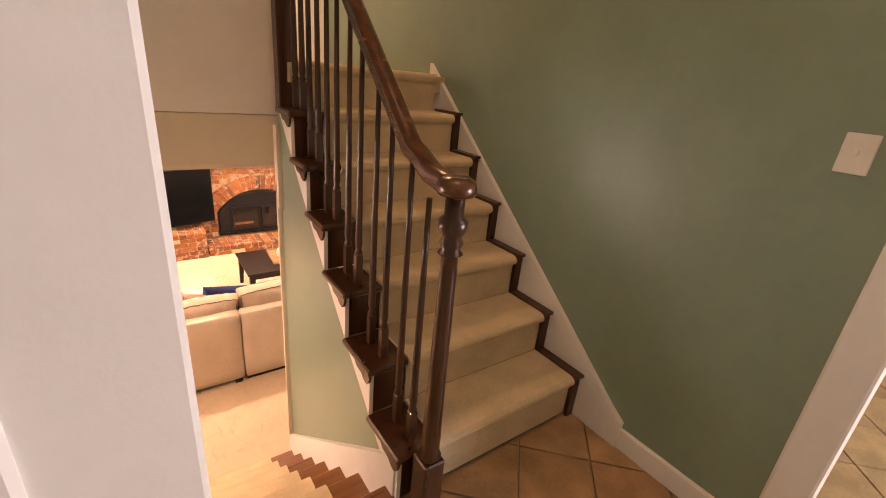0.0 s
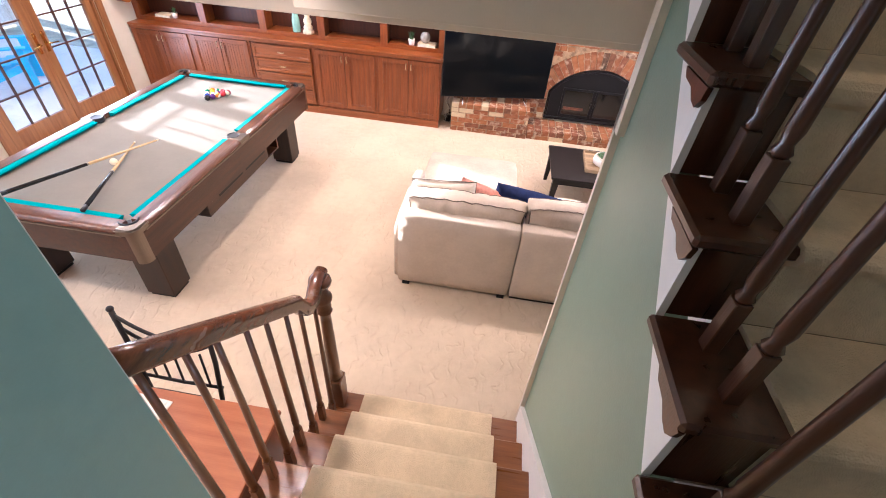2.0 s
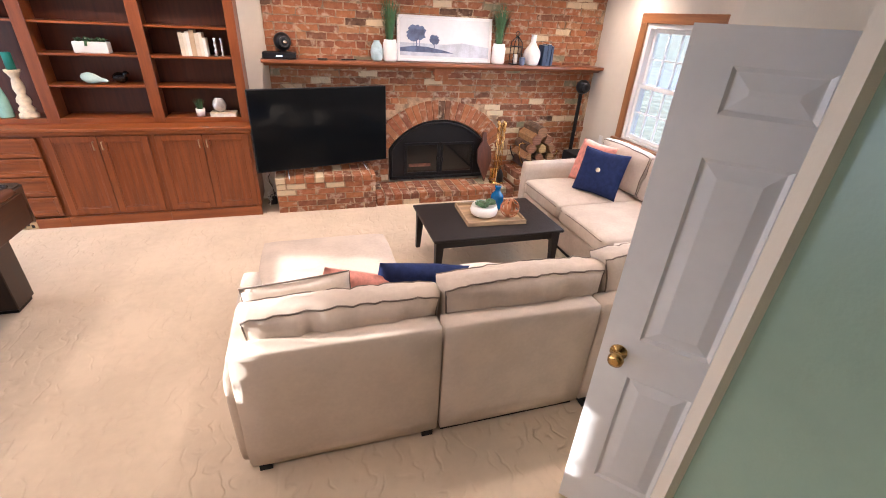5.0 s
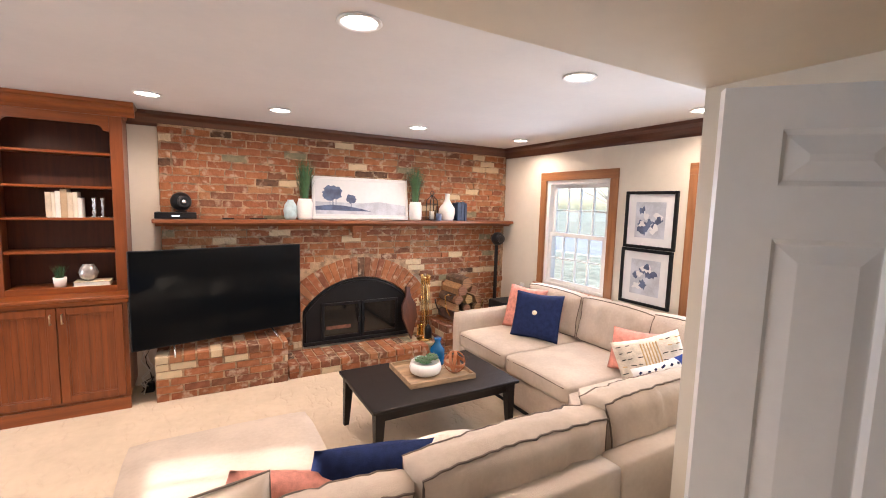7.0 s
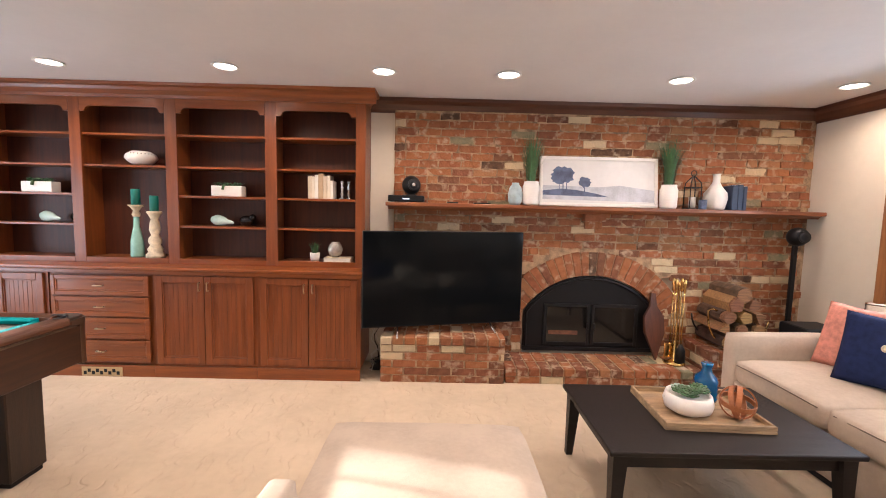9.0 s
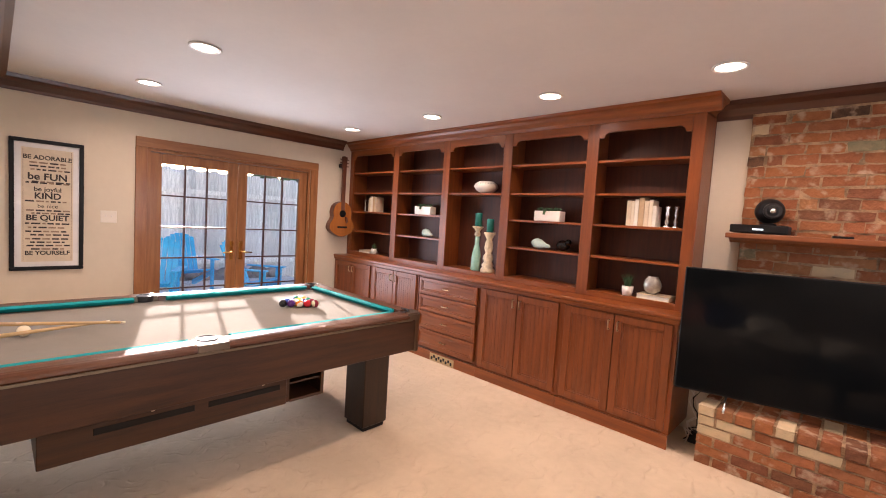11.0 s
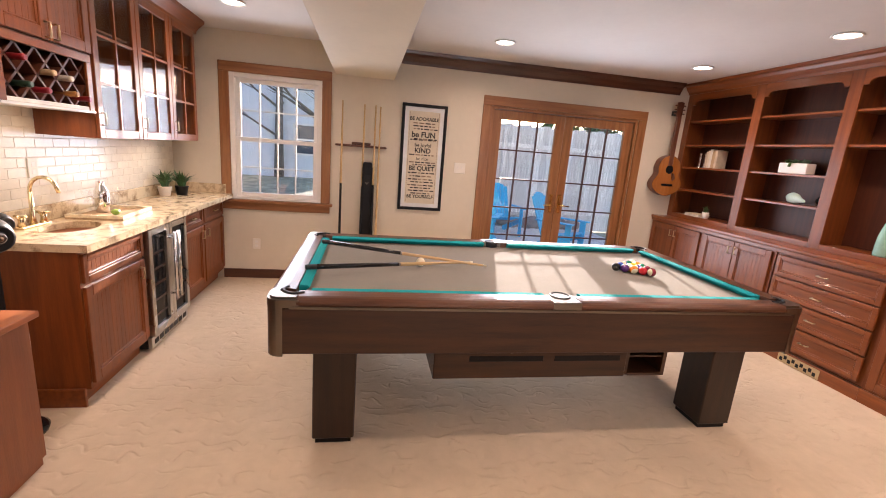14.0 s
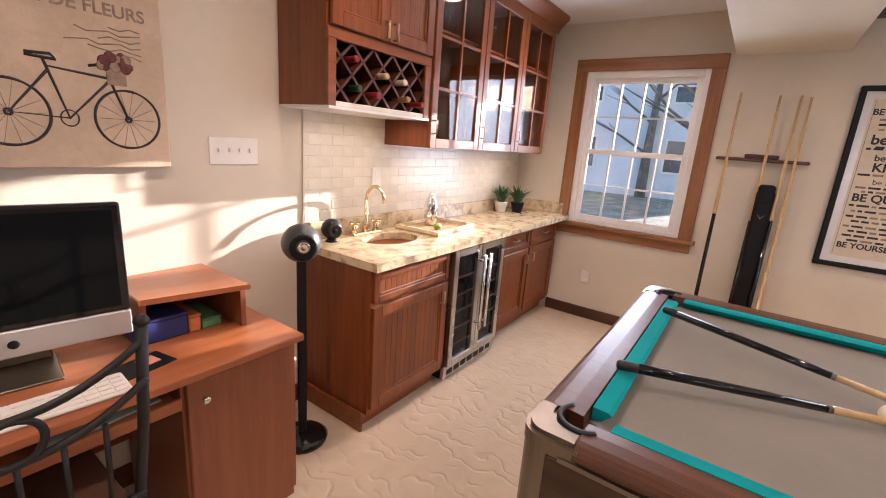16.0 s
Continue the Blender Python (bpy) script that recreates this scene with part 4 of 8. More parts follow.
def raised_door(parent, x0, x1, z0, z1, y, sgn, mat, name="door", pull=None, bead=True):
    """A framed door or drawer front facing -y (sgn -1) or +y (sgn +1), with beadboard infill and a pull."""
    w = 0.055 if z1 - z0 > 0.25 else 0.035
    f = lambda a, b: tuple(sorted((y + sgn * a, y + sgn * b)))
    fr = [(x0, x0 + w, *f(0, 0.02), z0, z1), (x1 - w, x1, *f(0, 0.02), z0, z1), (x0 + w, x1 - w, *f(0, 0.02), z1 - w, z1), (x0 + w, x1 - w, *f(0, 0.02), z0, z0 + w)]
    d = slab(name, fr, mat, parent, "", 0.003)
    ins = 0.012
    lip = [(x0 + w, x0 + w + ins, *f(0, 0.013), z0 + w, z1 - w), (x1 - w - ins, x1 - w, *f(0, 0.013), z0 + w, z1 - w), (x0 + w + ins, x1 - w - ins, *f(0, 0.013), z1 - w - ins, z1 - w), (x0 + w + ins, x1 - w - ins, *f(0, 0.013), z0 + w, z0 + w + ins)]
    slab("moulding", lip, mat, d, "", 0.003)
    a, b = x0 + w + ins, x1 - w - ins
    n = max(3, round((b - a) / 0.04)) if bead else 1
    bds = [(a + (b - a) * k / n + (0.0005 if bead else 0), a + (b - a) * (k + 1) / n - (0.0005 if bead else 0), *f(-0.004, 0.006), z0 + w + ins, z1 - w - ins) for k in range(n)]
    for bd in bds:
        slab("board" if bead else "panel", [bd], mat, d, "", 0.0009)
    if pull:
        px, pz, vert = pull
        bm = B()
        h = 0.035
        p, q = ((px, pz - h), (px, pz + h)) if vert else ((px - h, pz), (px + h, pz))
        yy1 = y + sgn * 0.045
        tube(bm, [(p[0], y + sgn * 0.02, p[1]), (p[0], yy1, p[1]), (q[0], yy1, q[1]), (q[0], y + sgn * 0.02, q[1])], 0.006, 6)
        part("pull", bm, KNOB, d, "small pewter pull")
    return d


for n in range(5):
    x0, x1 = UX[n], UX[n + 1]
    drawers = n == 2
    u = thing("base_cabinet", "cherry base cabinet with four drawers under the shelves" if drawers else "cherry base cabinet with two beadboard doors, closed", "cabinet", ((x0 + x1) / 2, YF, 0), group="base cabinets under the shelves")
    hw = (x1 - x0) / 2 - 0.0005
    slab("body", [(-hw, hw, 0.014 if drawers else 0.0, YN - YF - 0.005, 0.10, 0.925)], CHERRYZ, u)
    slab("plinth", [(-hw, hw, -0.018, 0.0, 0.0, 0.10)], CHERRYX, u, "", 0.003)
    if drawers:
        zs = [0.125, 0.325, 0.52, 0.70, 0.885]
        for a, b in zip(zs, zs[1:]):
            raised_door(u, -hw + 0.03, hw - 0.03, a + 0.006, b - 0.008, 0.0, -1, CHERRYX, "drawer", (0.0, (a + b) / 2, False), bead=False)
    else:
        raised_door(u, -hw + 0.03, -0.003, 0.125, 0.885, 0.0, -1, CHERRYZ, "door", (-0.035, 0.80, True))
        raised_door(u, 0.003, hw - 0.03, 0.125, 0.885, 0.0, -1, CHERRYZ, "door", (0.035, 0.80, True))
ct = thing("shelf_counter", "long cherry counter on the base cabinets", "counter", (-2.4, YF, 0.925))
slab("top", [(BX[0] + 2.4, BX[5] + 2.4 + 0.02, -0.035, YN - YF - 0.004, 0.004, 0.034)], CHERRYX, ct, "", 0.008, 2)
slab("edge_moulding", [(BX[0] + 2.4, BX[5] + 2.4 + 0.012, -0.022, -0.004, -0.03, 0.004)], CHERRYX, ct, "", 0.004)
# floor vent in the plinth
v = thing("floor_vent", "tan slotted metal register in the cabinet plinth", "vent", (-2.425, YF - 0.019, 0.0))
slab("frame", [(-0.175, 0.175, -0.006, 0.0, 0.005, 0.085)], material("tan_register", (0.50, 0.36, 0.19), 0.4, var=0.1), v, "tan slotted frame", 0.003)
for k in range(9):
    slab("slot", [(-0.155 + k * 0.035, -0.13 + k * 0.035, -0.008, -0.0055, 0.02 + 0.02 * (k % 2), 0.05 + 0.02 * (k % 2))], BLACK, v)

YS = 7.15
SHELVES = [1.30, 1.565, 1.82, 2.09]
bk = thing("bookcase", "tall cherry built-in bookcase with five open bays", "bookcase", (-2.4, YS, 0.959))
ox, oz = 2.4, -0.959
slab("back", [(BX[0] + ox, BX[5] + ox, YN - YS - 0.016, YN - YS - 0.004, 0.0, 2.40 + oz)], CHERRYD, bk, "darker cherry back panel")
for n, x in enumerate(BX):
    e = 0.05 if 0 < n < 5 else 0.04
    a, b = (x - e, x + e) if 0 < n < 5 else ((x, x + 0.085) if n == 0 else (x - 0.085, x))
    slab("stile", [(a + ox, b + ox, 0.0, 0.022, 0.0, 2.40 + oz)], CHERRYZ, bk, "", 0.003)
    c = (a + b) / 2 if 0 < n < 5 else (x + 0.012 if n == 0 else x - 0.012)
    slab("side_panel", [(c - 0.011 + ox, c + 0.011 + ox, 0.022, YN - YS - 0.016, 0.0, 2.40 + oz)], CHERRYZ, bk)
for n in range(5):
    a = BX[n] + (0.05 if n else 0.085) + ox
    b = BX[n + 1] - (0.05 if n < 4 else 0.085) + ox
    slab("bottom_rail", [(a, b, 0.0, 0.022, 0.0, 0.05), (a, b, 0.022, YN - YS - 0.016, 0.03, 0.048)], CHERRYX, bk, "", 0.002)
    bm = B()
    zt, z2 = 2.40 + oz, 2.265 + oz
    o = [(a, zt), (a, z2), (a + 0.04, z2)]
    o += [(a + 0.04 + 0.05 * (1 - math.cos(t)), z2 + 0.045 * math.sin(t)) for t in (0.4, 0.8, 1.2, 1.57)]
    m2 = [(a + b - p[0], p[1]) for p in reversed(o)]
    prism(bm, o + m2, 'Y', 0.0, 0.022)
    part("arched_rail", bm, CHERRYX, bk)
    for z in (SHELVES if n != 2 else SHELVES[2:]):
        slab("shelf", [(a - 0.028, b + 0.028, 0.024, YN - YS - 0.017, z - 0.02 + oz, z + oz)], CHERRYX, bk, "", 0.002)
bm = B()
pr = [(0.0, 2.385), (-0.012, 2.385), (-0.018, 2.41), (-0.05, 2.44), (-0.06, 2.465), (-0.085, 2.475), (-0.09, 2.497), (0.0, 2.497)]
prism(bm, [(p, q + oz) for p, q in pr], 'X', BX[0] + ox, BX[5] + 0.09 + ox)
prism(bm, [(BX[5] + ox - p * 1.0, q + oz) for p, q in reversed(pr)], 'Y', 0.0, YN - YS - 0.092)
part("crown", bm, CHERRYX, bk, "stepped cherry crown moulding")

# things on the shelves
SHY = 7.26
CER = material("white_ceramic", (0.78, 0.75, 0.70), 0.3, var=0.05, bump=0.05, bscale=30)
SAGEC = material("sage_ceramic", (0.42, 0.55, 0.50), 0.25, var=0.12, scale=10)
LEAF = random_tint(material("succulent_leaf", (0.06, 0.14, 0.05), 0.5, var=0.3, scale=20), 0.03, 0.3, True)
PAGE = material("book_cover", (0.62, 0.52, 0.38), 0.7, var=0.15, scale=12)
PAGES = [PAGE] + [material("book_cover_" + n, c, 0.65, var=0.12, scale=12) for n, c in (("cream", (0.70, 0.63, 0.50)), ("white", (0.74, 0.71, 0.64)), ("tan", (0.48, 0.34, 0.20)))]


def books(x, y, z, widths, hts, group):
    for n, (w, h) in enumerate(zip(widths, hts)):
        bk_ = thing("book", "pale hardback book standing on the shelf", "book", (x, y, z), group=group)
        m = PAGES[n % 4]
        slab("cover", [(0, 0.004, -0.06, 0.07, 0, h), (w - 0.004, w, -0.06, 0.07, 0, h), (0.004, w - 0.004, -0.06, -0.056, 0, h)], m, bk_, "", 0.001)
        slab("pages", [(0.004, w - 0.004, -0.056, 0.066, 0.003, h - 0.004)], PAGES[2], bk_)
        x += w + 0.001


def leafy(bm, n, r0, h, seed, width=0.012, lean=0.6, base=0.0):
    rnd = random.Random(seed)
    for _ in range(n):
        a, t = rnd.uniform(0, 6.283), rnd.uniform(0.1, 1) * lean
        ln = h * rnd.uniform(0.6, 1.0)
        d = Vector((math.cos(a), math.sin(a), 0))
        s = Vector((-d.y, d.x, 0)) * width * rnd.uniform(0.6, 1.2)
        p0 = d * r0 * rnd.uniform(0, 1) + Vector((0, 0, base))
        vs = []
        for j, f in enumerate((0.0, 0.35, 0.7, 1.0)):
            p = p0 + d * (ln * t * f * f) + Vector((0, 0, ln * (f - 0.3 * t * f * f)))
            wd = (0.6, 1.0, 0.7, 0.06)[j]
            vs.append((bm.verts.new(p - s * wd), bm.verts.new(p + s * wd)))
        for (a0, a1), (b0, b1) in zip(vs, vs[1:]):
            bm.faces.new((a0, a1, b1, b0))


def grass_pot(name, label, x, y, z, r, hp, hg, n, mat_pot, group=""):
    t = thing(name, label, "plant", (x, y, z), group=group)
    bm = B(); turned(bm, [(r * 0.8, 0), (r * 0.92, hp * 0.5), (r, hp), (r * 0.88, hp), (r * 0.86, hp * 0.9)], 18); part("pot", bm, mat_pot, t, "pale ceramic pot")
    bm = B(); leafy(bm, n, r * 0.7, hg, int(x * 100) + 7, 0.004 + 0.004 * (hg > 0.2), 0.45, hp * 0.85); part("leaves", bm, LEAF, t, "green blades", smooth=False)
    return t


def planter(x, z, group="white planters on the shelves"):
    t = thing("succulent_planter", "white rectangular planter with trailing succulents", "planter", (x, SHY, z), group=group)
    slab("pot", [(-0.135, 0.135, -0.05, 0.05, 0, 0.095)], CER, t, "", 0.006, 2)
    bm = B()
    for k in range(9):
        sub = B(); leafy(sub, 14, 0.01, 0.05, k + int(z * 10), 0.01, 1.3, 0.0)
        moved(sub, Matrix.Translation((-0.11 + 0.027 * k, random.Random(k).uniform(-0.03, 0.03), 0.09)))
        me = bpy.data.meshes.new("tmp"); sub.to_mesh(me); sub.free(); bm.from_mesh(me); bpy.data.meshes.remove(me)
    part("succulents", bm, LEAF, t, "small green succulents")
    bm = B(); tube(bm, [(-0.02, -0.04, 0.10), (-0.02, -0.058, 0.10), (-0.025, -0.062, 0.06)], 0.012, 6); part("trailing_stem", bm, LEAF, t)


def bird(x, z, dark):
    t = thing("ceramic_bird", "sleek sage ceramic bird beside a dark one", "figurine", (x, SHY - 0.02, z), -20, group="ceramic birds on the shelves")
    bm = B(); turned(bm, [(0.004, -0.14), (0.016, -0.12), (0.022, -0.07), (0.045, 0.0), (0.05, 0.05), (0.03, 0.10), (0.004, 0.125)], 14)
    moved(bm, pose(0, 0, 0.048, 0, -84, 0)); part("body", bm, SAGEC, t)
    d = thing("ceramic_bird", "round dark ceramic bird", "figurine", (x + 0.19, SHY + 0.06, z), group="ceramic birds on the shelves")
    bm = B(); sphere(bm, 0.055, (0, 0, 0.05), 14, 10, (1.2, 0.9, 0.9)); sphere(bm, 0.028, (0.06, -0.02, 0.085), 10, 8); part("body", bm, BLACKGLOSS, d)


def camera_free_pair(x, z):
    for k in (0, 1):
        t = thing("bookend_figure", "small silver candlestick beside the books", "candlestick", (x + 0.055 * k, SHY - 0.02 + 0.02 * k, z), group="silver candlesticks")
        bm = B(); turned(bm, [(0.028, 0), (0.028, 0.006), (0.010, 0.02), (0.018, 0.045), (0.008, 0.07), (0.016, 0.10), (0.010, 0.13), (0.018, 0.155), (0.014, 0.165)], 14); part("stem", bm, CHROME, t)


books(-0.735, SHY, 1.565, [0.036, 0.022, 0.03, 0.042, 0.034, 0.028, 0.024], [0.20, 0.195, 0.21, 0.225, 0.20, 0.205, 0.16], "books on the shelves")
camera_free_pair(-0.44, 1.565)
books(-4.18, SHY, 1.565, [0.03, 0.024, 0.036, 0.04, 0.03], [0.18, 0.19, 0.205, 0.20, 0.195], "books on the shelves")
camera_free_pair(-4.30, 1.565)
planter(-1.46, 1.565)
planter(-3.13, 1.565)
bird(-1.52, 1.30, True)
bird(-3.05, 1.30, False)
t = thing("bowl", "white ceramic bowl with a ring of dots", "bowl", (-2.23, SHY, 1.82))
bm = B(); turned(bm, [(0.05, 0), (0.10, 0.03), (0.128, 0.065), (0.115, 0.10), (0.07, 0.125), (0.06, 0.122), (0.10, 0.09)], 24); part("body", bm, CER, t, smooth=False)
for k in range(26):
    a = k / 26 * 6.283
    bm = B(); sphere(bm, 0.005, (0.113 * math.cos(a), 0.113 * math.sin(a), 0.098), 6, 4); part("dot", bm, BLACK, t)
PALE = material("distressed_cream_wood", (0.70, 0.60, 0.42), 0.6, var=0.25, scale=25, bump=0.2, bscale=50)
SEAF = material("seafoam_glass", (0.30, 0.56, 0.47), 0.25, var=0.15, scale=14)
CANDLE = material("green_candle", (0.0, 0.16, 0.13), 0.5, var=0.1)
ctz = 1.008
t = thing("candlestick", "seafoam bottle-shaped candlestick with green candle", "candlestick", (-2.275, SHY - 0.03, ctz), group="candlesticks in the middle bay")
bm = B(); turned(bm, [(0.05, 0), (0.054, 0.01), (0.05, 0.14), (0.038, 0.21), (0.024, 0.27), (0.021, 0.36)], 20); part("body", bm, SEAF, t, smooth=False)
bm = B(); turned(bm, [(0.026, 0.36), (0.035, 0.38), (0.022, 0.41), (0.04, 0.44), (0.06, 0.455), (0.06, 0.465)], 20); part("cup", bm, PALE, t)
bm = B(); turned(bm, [(0.036, 0.465), (0.036, 0.60), (0.03, 0.605)], 18); part("candle", bm, CANDLE, t, "dark green pillar candle")
t = thing("candlestick", "cream turned candlestick with green candle", "candlestick", (-2.10, SHY - 0.05, ctz), group="candlesticks in the middle bay")
bm = B(); turned(bm, [(0.075, 0), (0.075, 0.03), (0.055, 0.05), (0.065, 0.075), (0.04, 0.11), (0.055, 0.14), (0.05, 0.17), (0.03, 0.20), (0.045, 0.25), (0.04, 0.30), (0.028, 0.34), (0.045, 0.375), (0.06, 0.40), (0.06, 0.412)], 20); part("stick", bm, PALE, t, smooth=False)
bm = B(); turned(bm, [(0.035, 0.412), (0.035, 0.545), (0.03, 0.55)], 18); part("candle", bm, CANDLE, t, "dark green pillar candle")
grass_pot("grass_plant", "small green grass in a white pot on the shelf", -0.68, SHY - 0.04, ctz, 0.045, 0.075, 0.12, 90, CER)
t = thing("book", "thick pale book lying flat under a glass jar", "book", (-0.47, SHY - 0.02, ctz))
slab("cover", [(-0.12, 0.12, -0.08, 0.08, 0, 0.004), (-0.12, 0.12, -0.08, 0.08, 0.034, 0.038), (0.116, 0.12, -0.08, 0.08, 0.004, 0.034)], PALE, t, "", 0.001)
slab("pages", [(-0.116, 0.116, -0.076, 0.076, 0.004, 0.034)], PAGES[2], t)
t = thing("glass_jar", "round mercury glass jar on the book", "jar", (-0.50, SHY - 0.02, ctz + 0.038))
bm = B(); turned(bm, [(0.03, 0), (0.06, 0.03), (0.068, 0.07), (0.055, 0.11), (0.038, 0.128), (0.04, 0.138)], 20); part("body", bm, material("mercury_glass", (0.55, 0.53, 0.50), 0.2, 0.6, var=0.2, scale=30), t, smooth=False)
grass_pot("succulent_pot", "round cactus in a small white pot", -4.02, SHY - 0.05, ctz + 0.0, 0.038, 0.07, 0.09, 60, CER)
t = thing("book", "thick pale book lying flat in the end bay", "book", (-4.18, SHY - 0.02, ctz))
slab("cover", [(-0.11, 0.11, -0.08, 0.08, 0, 0.004), (-0.11, 0.11, -0.08, 0.08, 0.03, 0.034)], PALE, t)
slab("pages", [(-0.106, 0.106, -0.076, 0.076, 0.004, 0.03)], PAGES[2], t)

# guitar on the patio wall
g = thing("guitar", "acoustic guitar with a spruce top hanging on the wall", "guitar", (XW + 0.02, 6.985, 1.20))
SPR = wood("spruce_top", (0.42, 0.16, 0.045), (0.34, 0.12, 0.03), 0.2, 'Z', coat=0.6)
MAH = wood("mahogany", (0.16, 0.05, 0.025), (0.09, 0.03, 0.015), 0.3, 'Z')
def body_outline():
    pts = []
    for k in range(48):
        a = 2 * math.pi * k / 48
        z = 0.24 - 0.24 * math.cos(a)
        f = z / 0.48
        w = (0.195 * math.sin(math.pi * min(1, f * 1.75)) ** 0.6 if f < 0.285 else 0.195 - 0.062 * math.sin((f - 0.285) / 0.30 * math.pi / 2) ** 2 if f < 0.585 else 0.133 + 0.012 * math.sin((f - 0.585) / 0.2 * math.pi) if f < 0.785 else 0.133 * math.cos((f - 0.785) / 0.215 * math.pi / 2) ** 0.55)
        pts.append((math.copysign(w, math.sin(a)) if abs(math.sin(a)) > 1e-6 else 0.0, z))
    return pts
ol = body_outline()
bm = B(); prism(bm, ol, 'X', 0.0, 0.095); part("body", bm, MAH, g, "dark mahogany sides")
bm = B(); prism(bm, [(p[0] * 0.985, 0.003 + p[1] * 0.987) for p in ol], 'X', 0.095, 0.099); part("soundboard", bm, SPR, g, "amber spruce top")
bm = B(); turned(bm, [(0.001, 0), (0.05, 0.0), (0.05, 0.001)], 24, (0.0992, 0, 0.315), 'X'); part("sound_hole", bm, BLACK, g)
bm = boxed((0.099, 0.108, -0.075, 0.075, 0.12, 0.145), bevel=0.004); part("bridge", bm, BLACK, g)
bm = B(); prism(bm, [(0.03, 0.28), (0.075, 0.27), (0.095, 0.21), (0.06, 0.18), (0.035, 0.25)], 'X', 0.099, 0.1005); part("pickguard", bm, MAH, g, "dark pickguard")
bm = boxed((0.075, 0.11, -0.027, 0.027, 0.36, 0.92), bevel=0.006); part("neck", bm, MAH, g, "dark neck")
bm = B(); prism(bm, [(-0.03, 0.92), (0.03, 0.92), (0.04, 1.08), (0.0, 1.09), (-0.04, 1.08)], 'X', 0.078, 0.095)
for s in (-1, 1):
    for k in range(3):
        tube(bm, [(0.085, s * 0.035, 0.955 + 0.045 * k), (0.085, s * 0.065, 0.955 + 0.045 * k)], 0.008, 6)
part("headstock", bm, MAH, g)
slab("hanger", [(-0.02, 0.07, -0.02, 0.02, 0.94, 0.99)], BLACK, g)
# ---- fireplace furniture ----
MANT = wood("mantel_wood", (0.26, 0.085, 0.03), (0.15, 0.045, 0.016), 0.35, 'X')
mt = thing("mantel_shelf", "long cherry mantel shelf on brick corbels", "mantel", (1.92, YN, 1.49))
slab("shelf", [(-1.97, 1.99, -0.235, 0.004, 0.03, 0.065)], MANT, mt, "", 0.006, 2)
bm = B()
prism(bm, [(0.0, 0.0), (-0.17, 0.0), (-0.185, 0.015), (-0.215, 0.03), (0.0, 0.03)], 'X', -1.95, 1.97)
part("moulding", bm, MANT, mt)
ZM = 1.556
ins = thing("fireplace_insert", "black arched fireplace insert with glass doors", "fireplace", (1.905, YN - 0.03, 0.17))
def arch_pts(r, zc, half, z0, n=20):
    a0 = math.asin(min(1, half / r))
    return [(half, z0)] + [(r * math.sin(a0 - 2 * a0 * k / n), zc + r * math.cos(a0 - 2 * a0 * k / n)) for k in range(n + 1)] + [(-half, z0)]
AR, AZ = 0.78, 0.12 - 0.17
bm = B()
prism(bm, list(reversed(arch_pts(AR - 0.005, AZ, 0.645, 0.0))), 'Y', 0.0, 0.05)
part("surround", bm, BLACK, ins, "matt black metal arch")
bm = B()
tube(bm, [(p[0], -0.004, p[1]) for p in arch_pts(AR - 0.03, AZ, 0.62, 0.02)], 0.012, 6)
part("arch_trim", bm, BLACK, ins)
for s in (-1, 1):
    a, b = sorted((s * 0.006, s * 0.45))
    d = slab("glass_door", [(a, a + 0.03, -0.02, 0.0, 0.06, 0.46), (b - 0.03, b, -0.02, 0.0, 0.06, 0.46), (a + 0.03, b - 0.03, -0.02, 0.0, 0.43, 0.46), (a + 0.03, b - 0.03, -0.02, 0.0, 0.06, 0.09)], BLACK, ins, "black glass door", 0.003)
    slab("pane", [(a + 0.03, b - 0.03, -0.012, -0.008, 0.09, 0.43)], material("smoked_glass", (0.01, 0.009, 0.008), 0.06, var=0.1, rvar=0.02), d)
    slab("handle", [(s * 0.03 - 0.008, s * 0.03 + 0.008, -0.045, -0.02, 0.22, 0.28)], BLACK, d, "", 0.003)
slab("base_rail", [(-0.645, 0.645, -0.02, 0.0, 0.0, 0.04)], BLACK, ins, "", 0.004)
slab("grate_bar", [(-0.40, -0.12, -0.014, -0.0125, 0.16, 0.20)], material("ember_log", (0.16, 0.06, 0.03), 0.8, var=0.4, scale=30), ins, "brown log behind the glass")

tv = thing("television", "large black flat-screen television on metal feet on the hearth", "television", (0.50, 7.115, 0.402), 14)
slab("panel", [(-0.725, 0.725, -0.012, 0.03, 0.075, 0.905)], BLACK, tv, "black bezel", 0.005)
SCREEN = material("dark_screen", (0.004, 0.005, 0.006), 0.09, var=0.05, rvar=0.02, spec=0.12)
slab("screen", [(-0.717, 0.717, -0.0145, -0.0122, 0.088, 0.897)], SCREEN, tv, "glossy dark screen")
slab("back_housing", [(-0.45, 0.45, 0.03, 0.07, 0.12, 0.6)], BLACK, tv, "", 0.01)
for s in (-1, 1):
    bm = B()
    tube(bm, [(s * 0.42, 0.01, 0.09), (s * 0.44, -0.12, 0.004)], 0.008, 6)
    tube(bm, [(s * 0.42, 0.01, 0.09), (s * 0.44, 0.13, 0.004)], 0.008, 6)
    part("foot", bm, CHROME, tv, "slim chrome foot")
cb = thing("cable", "tangled black cables beside the cabinet", "cable", (-0.13, 7.25, 0.0))
rnd = random.Random(4)
for k in range(5):
    bm = B()
    tube(bm, [(rnd.uniform(-0.05, 0.05), rnd.uniform(-0.08, 0.1), 0.006 + 0.62 * j / 9 if k < 3 else 0.008 + 0.1 * abs(math.sin(j))) for j in range(10)], 0.005, 5)
    part("strand", bm, BLACK if k % 2 else PLATE, cb)
slab("power_strip", [(-0.03, 0.05, -0.03, 0.03, 0.0, 0.09)], BLACK, cb, "", 0.01)

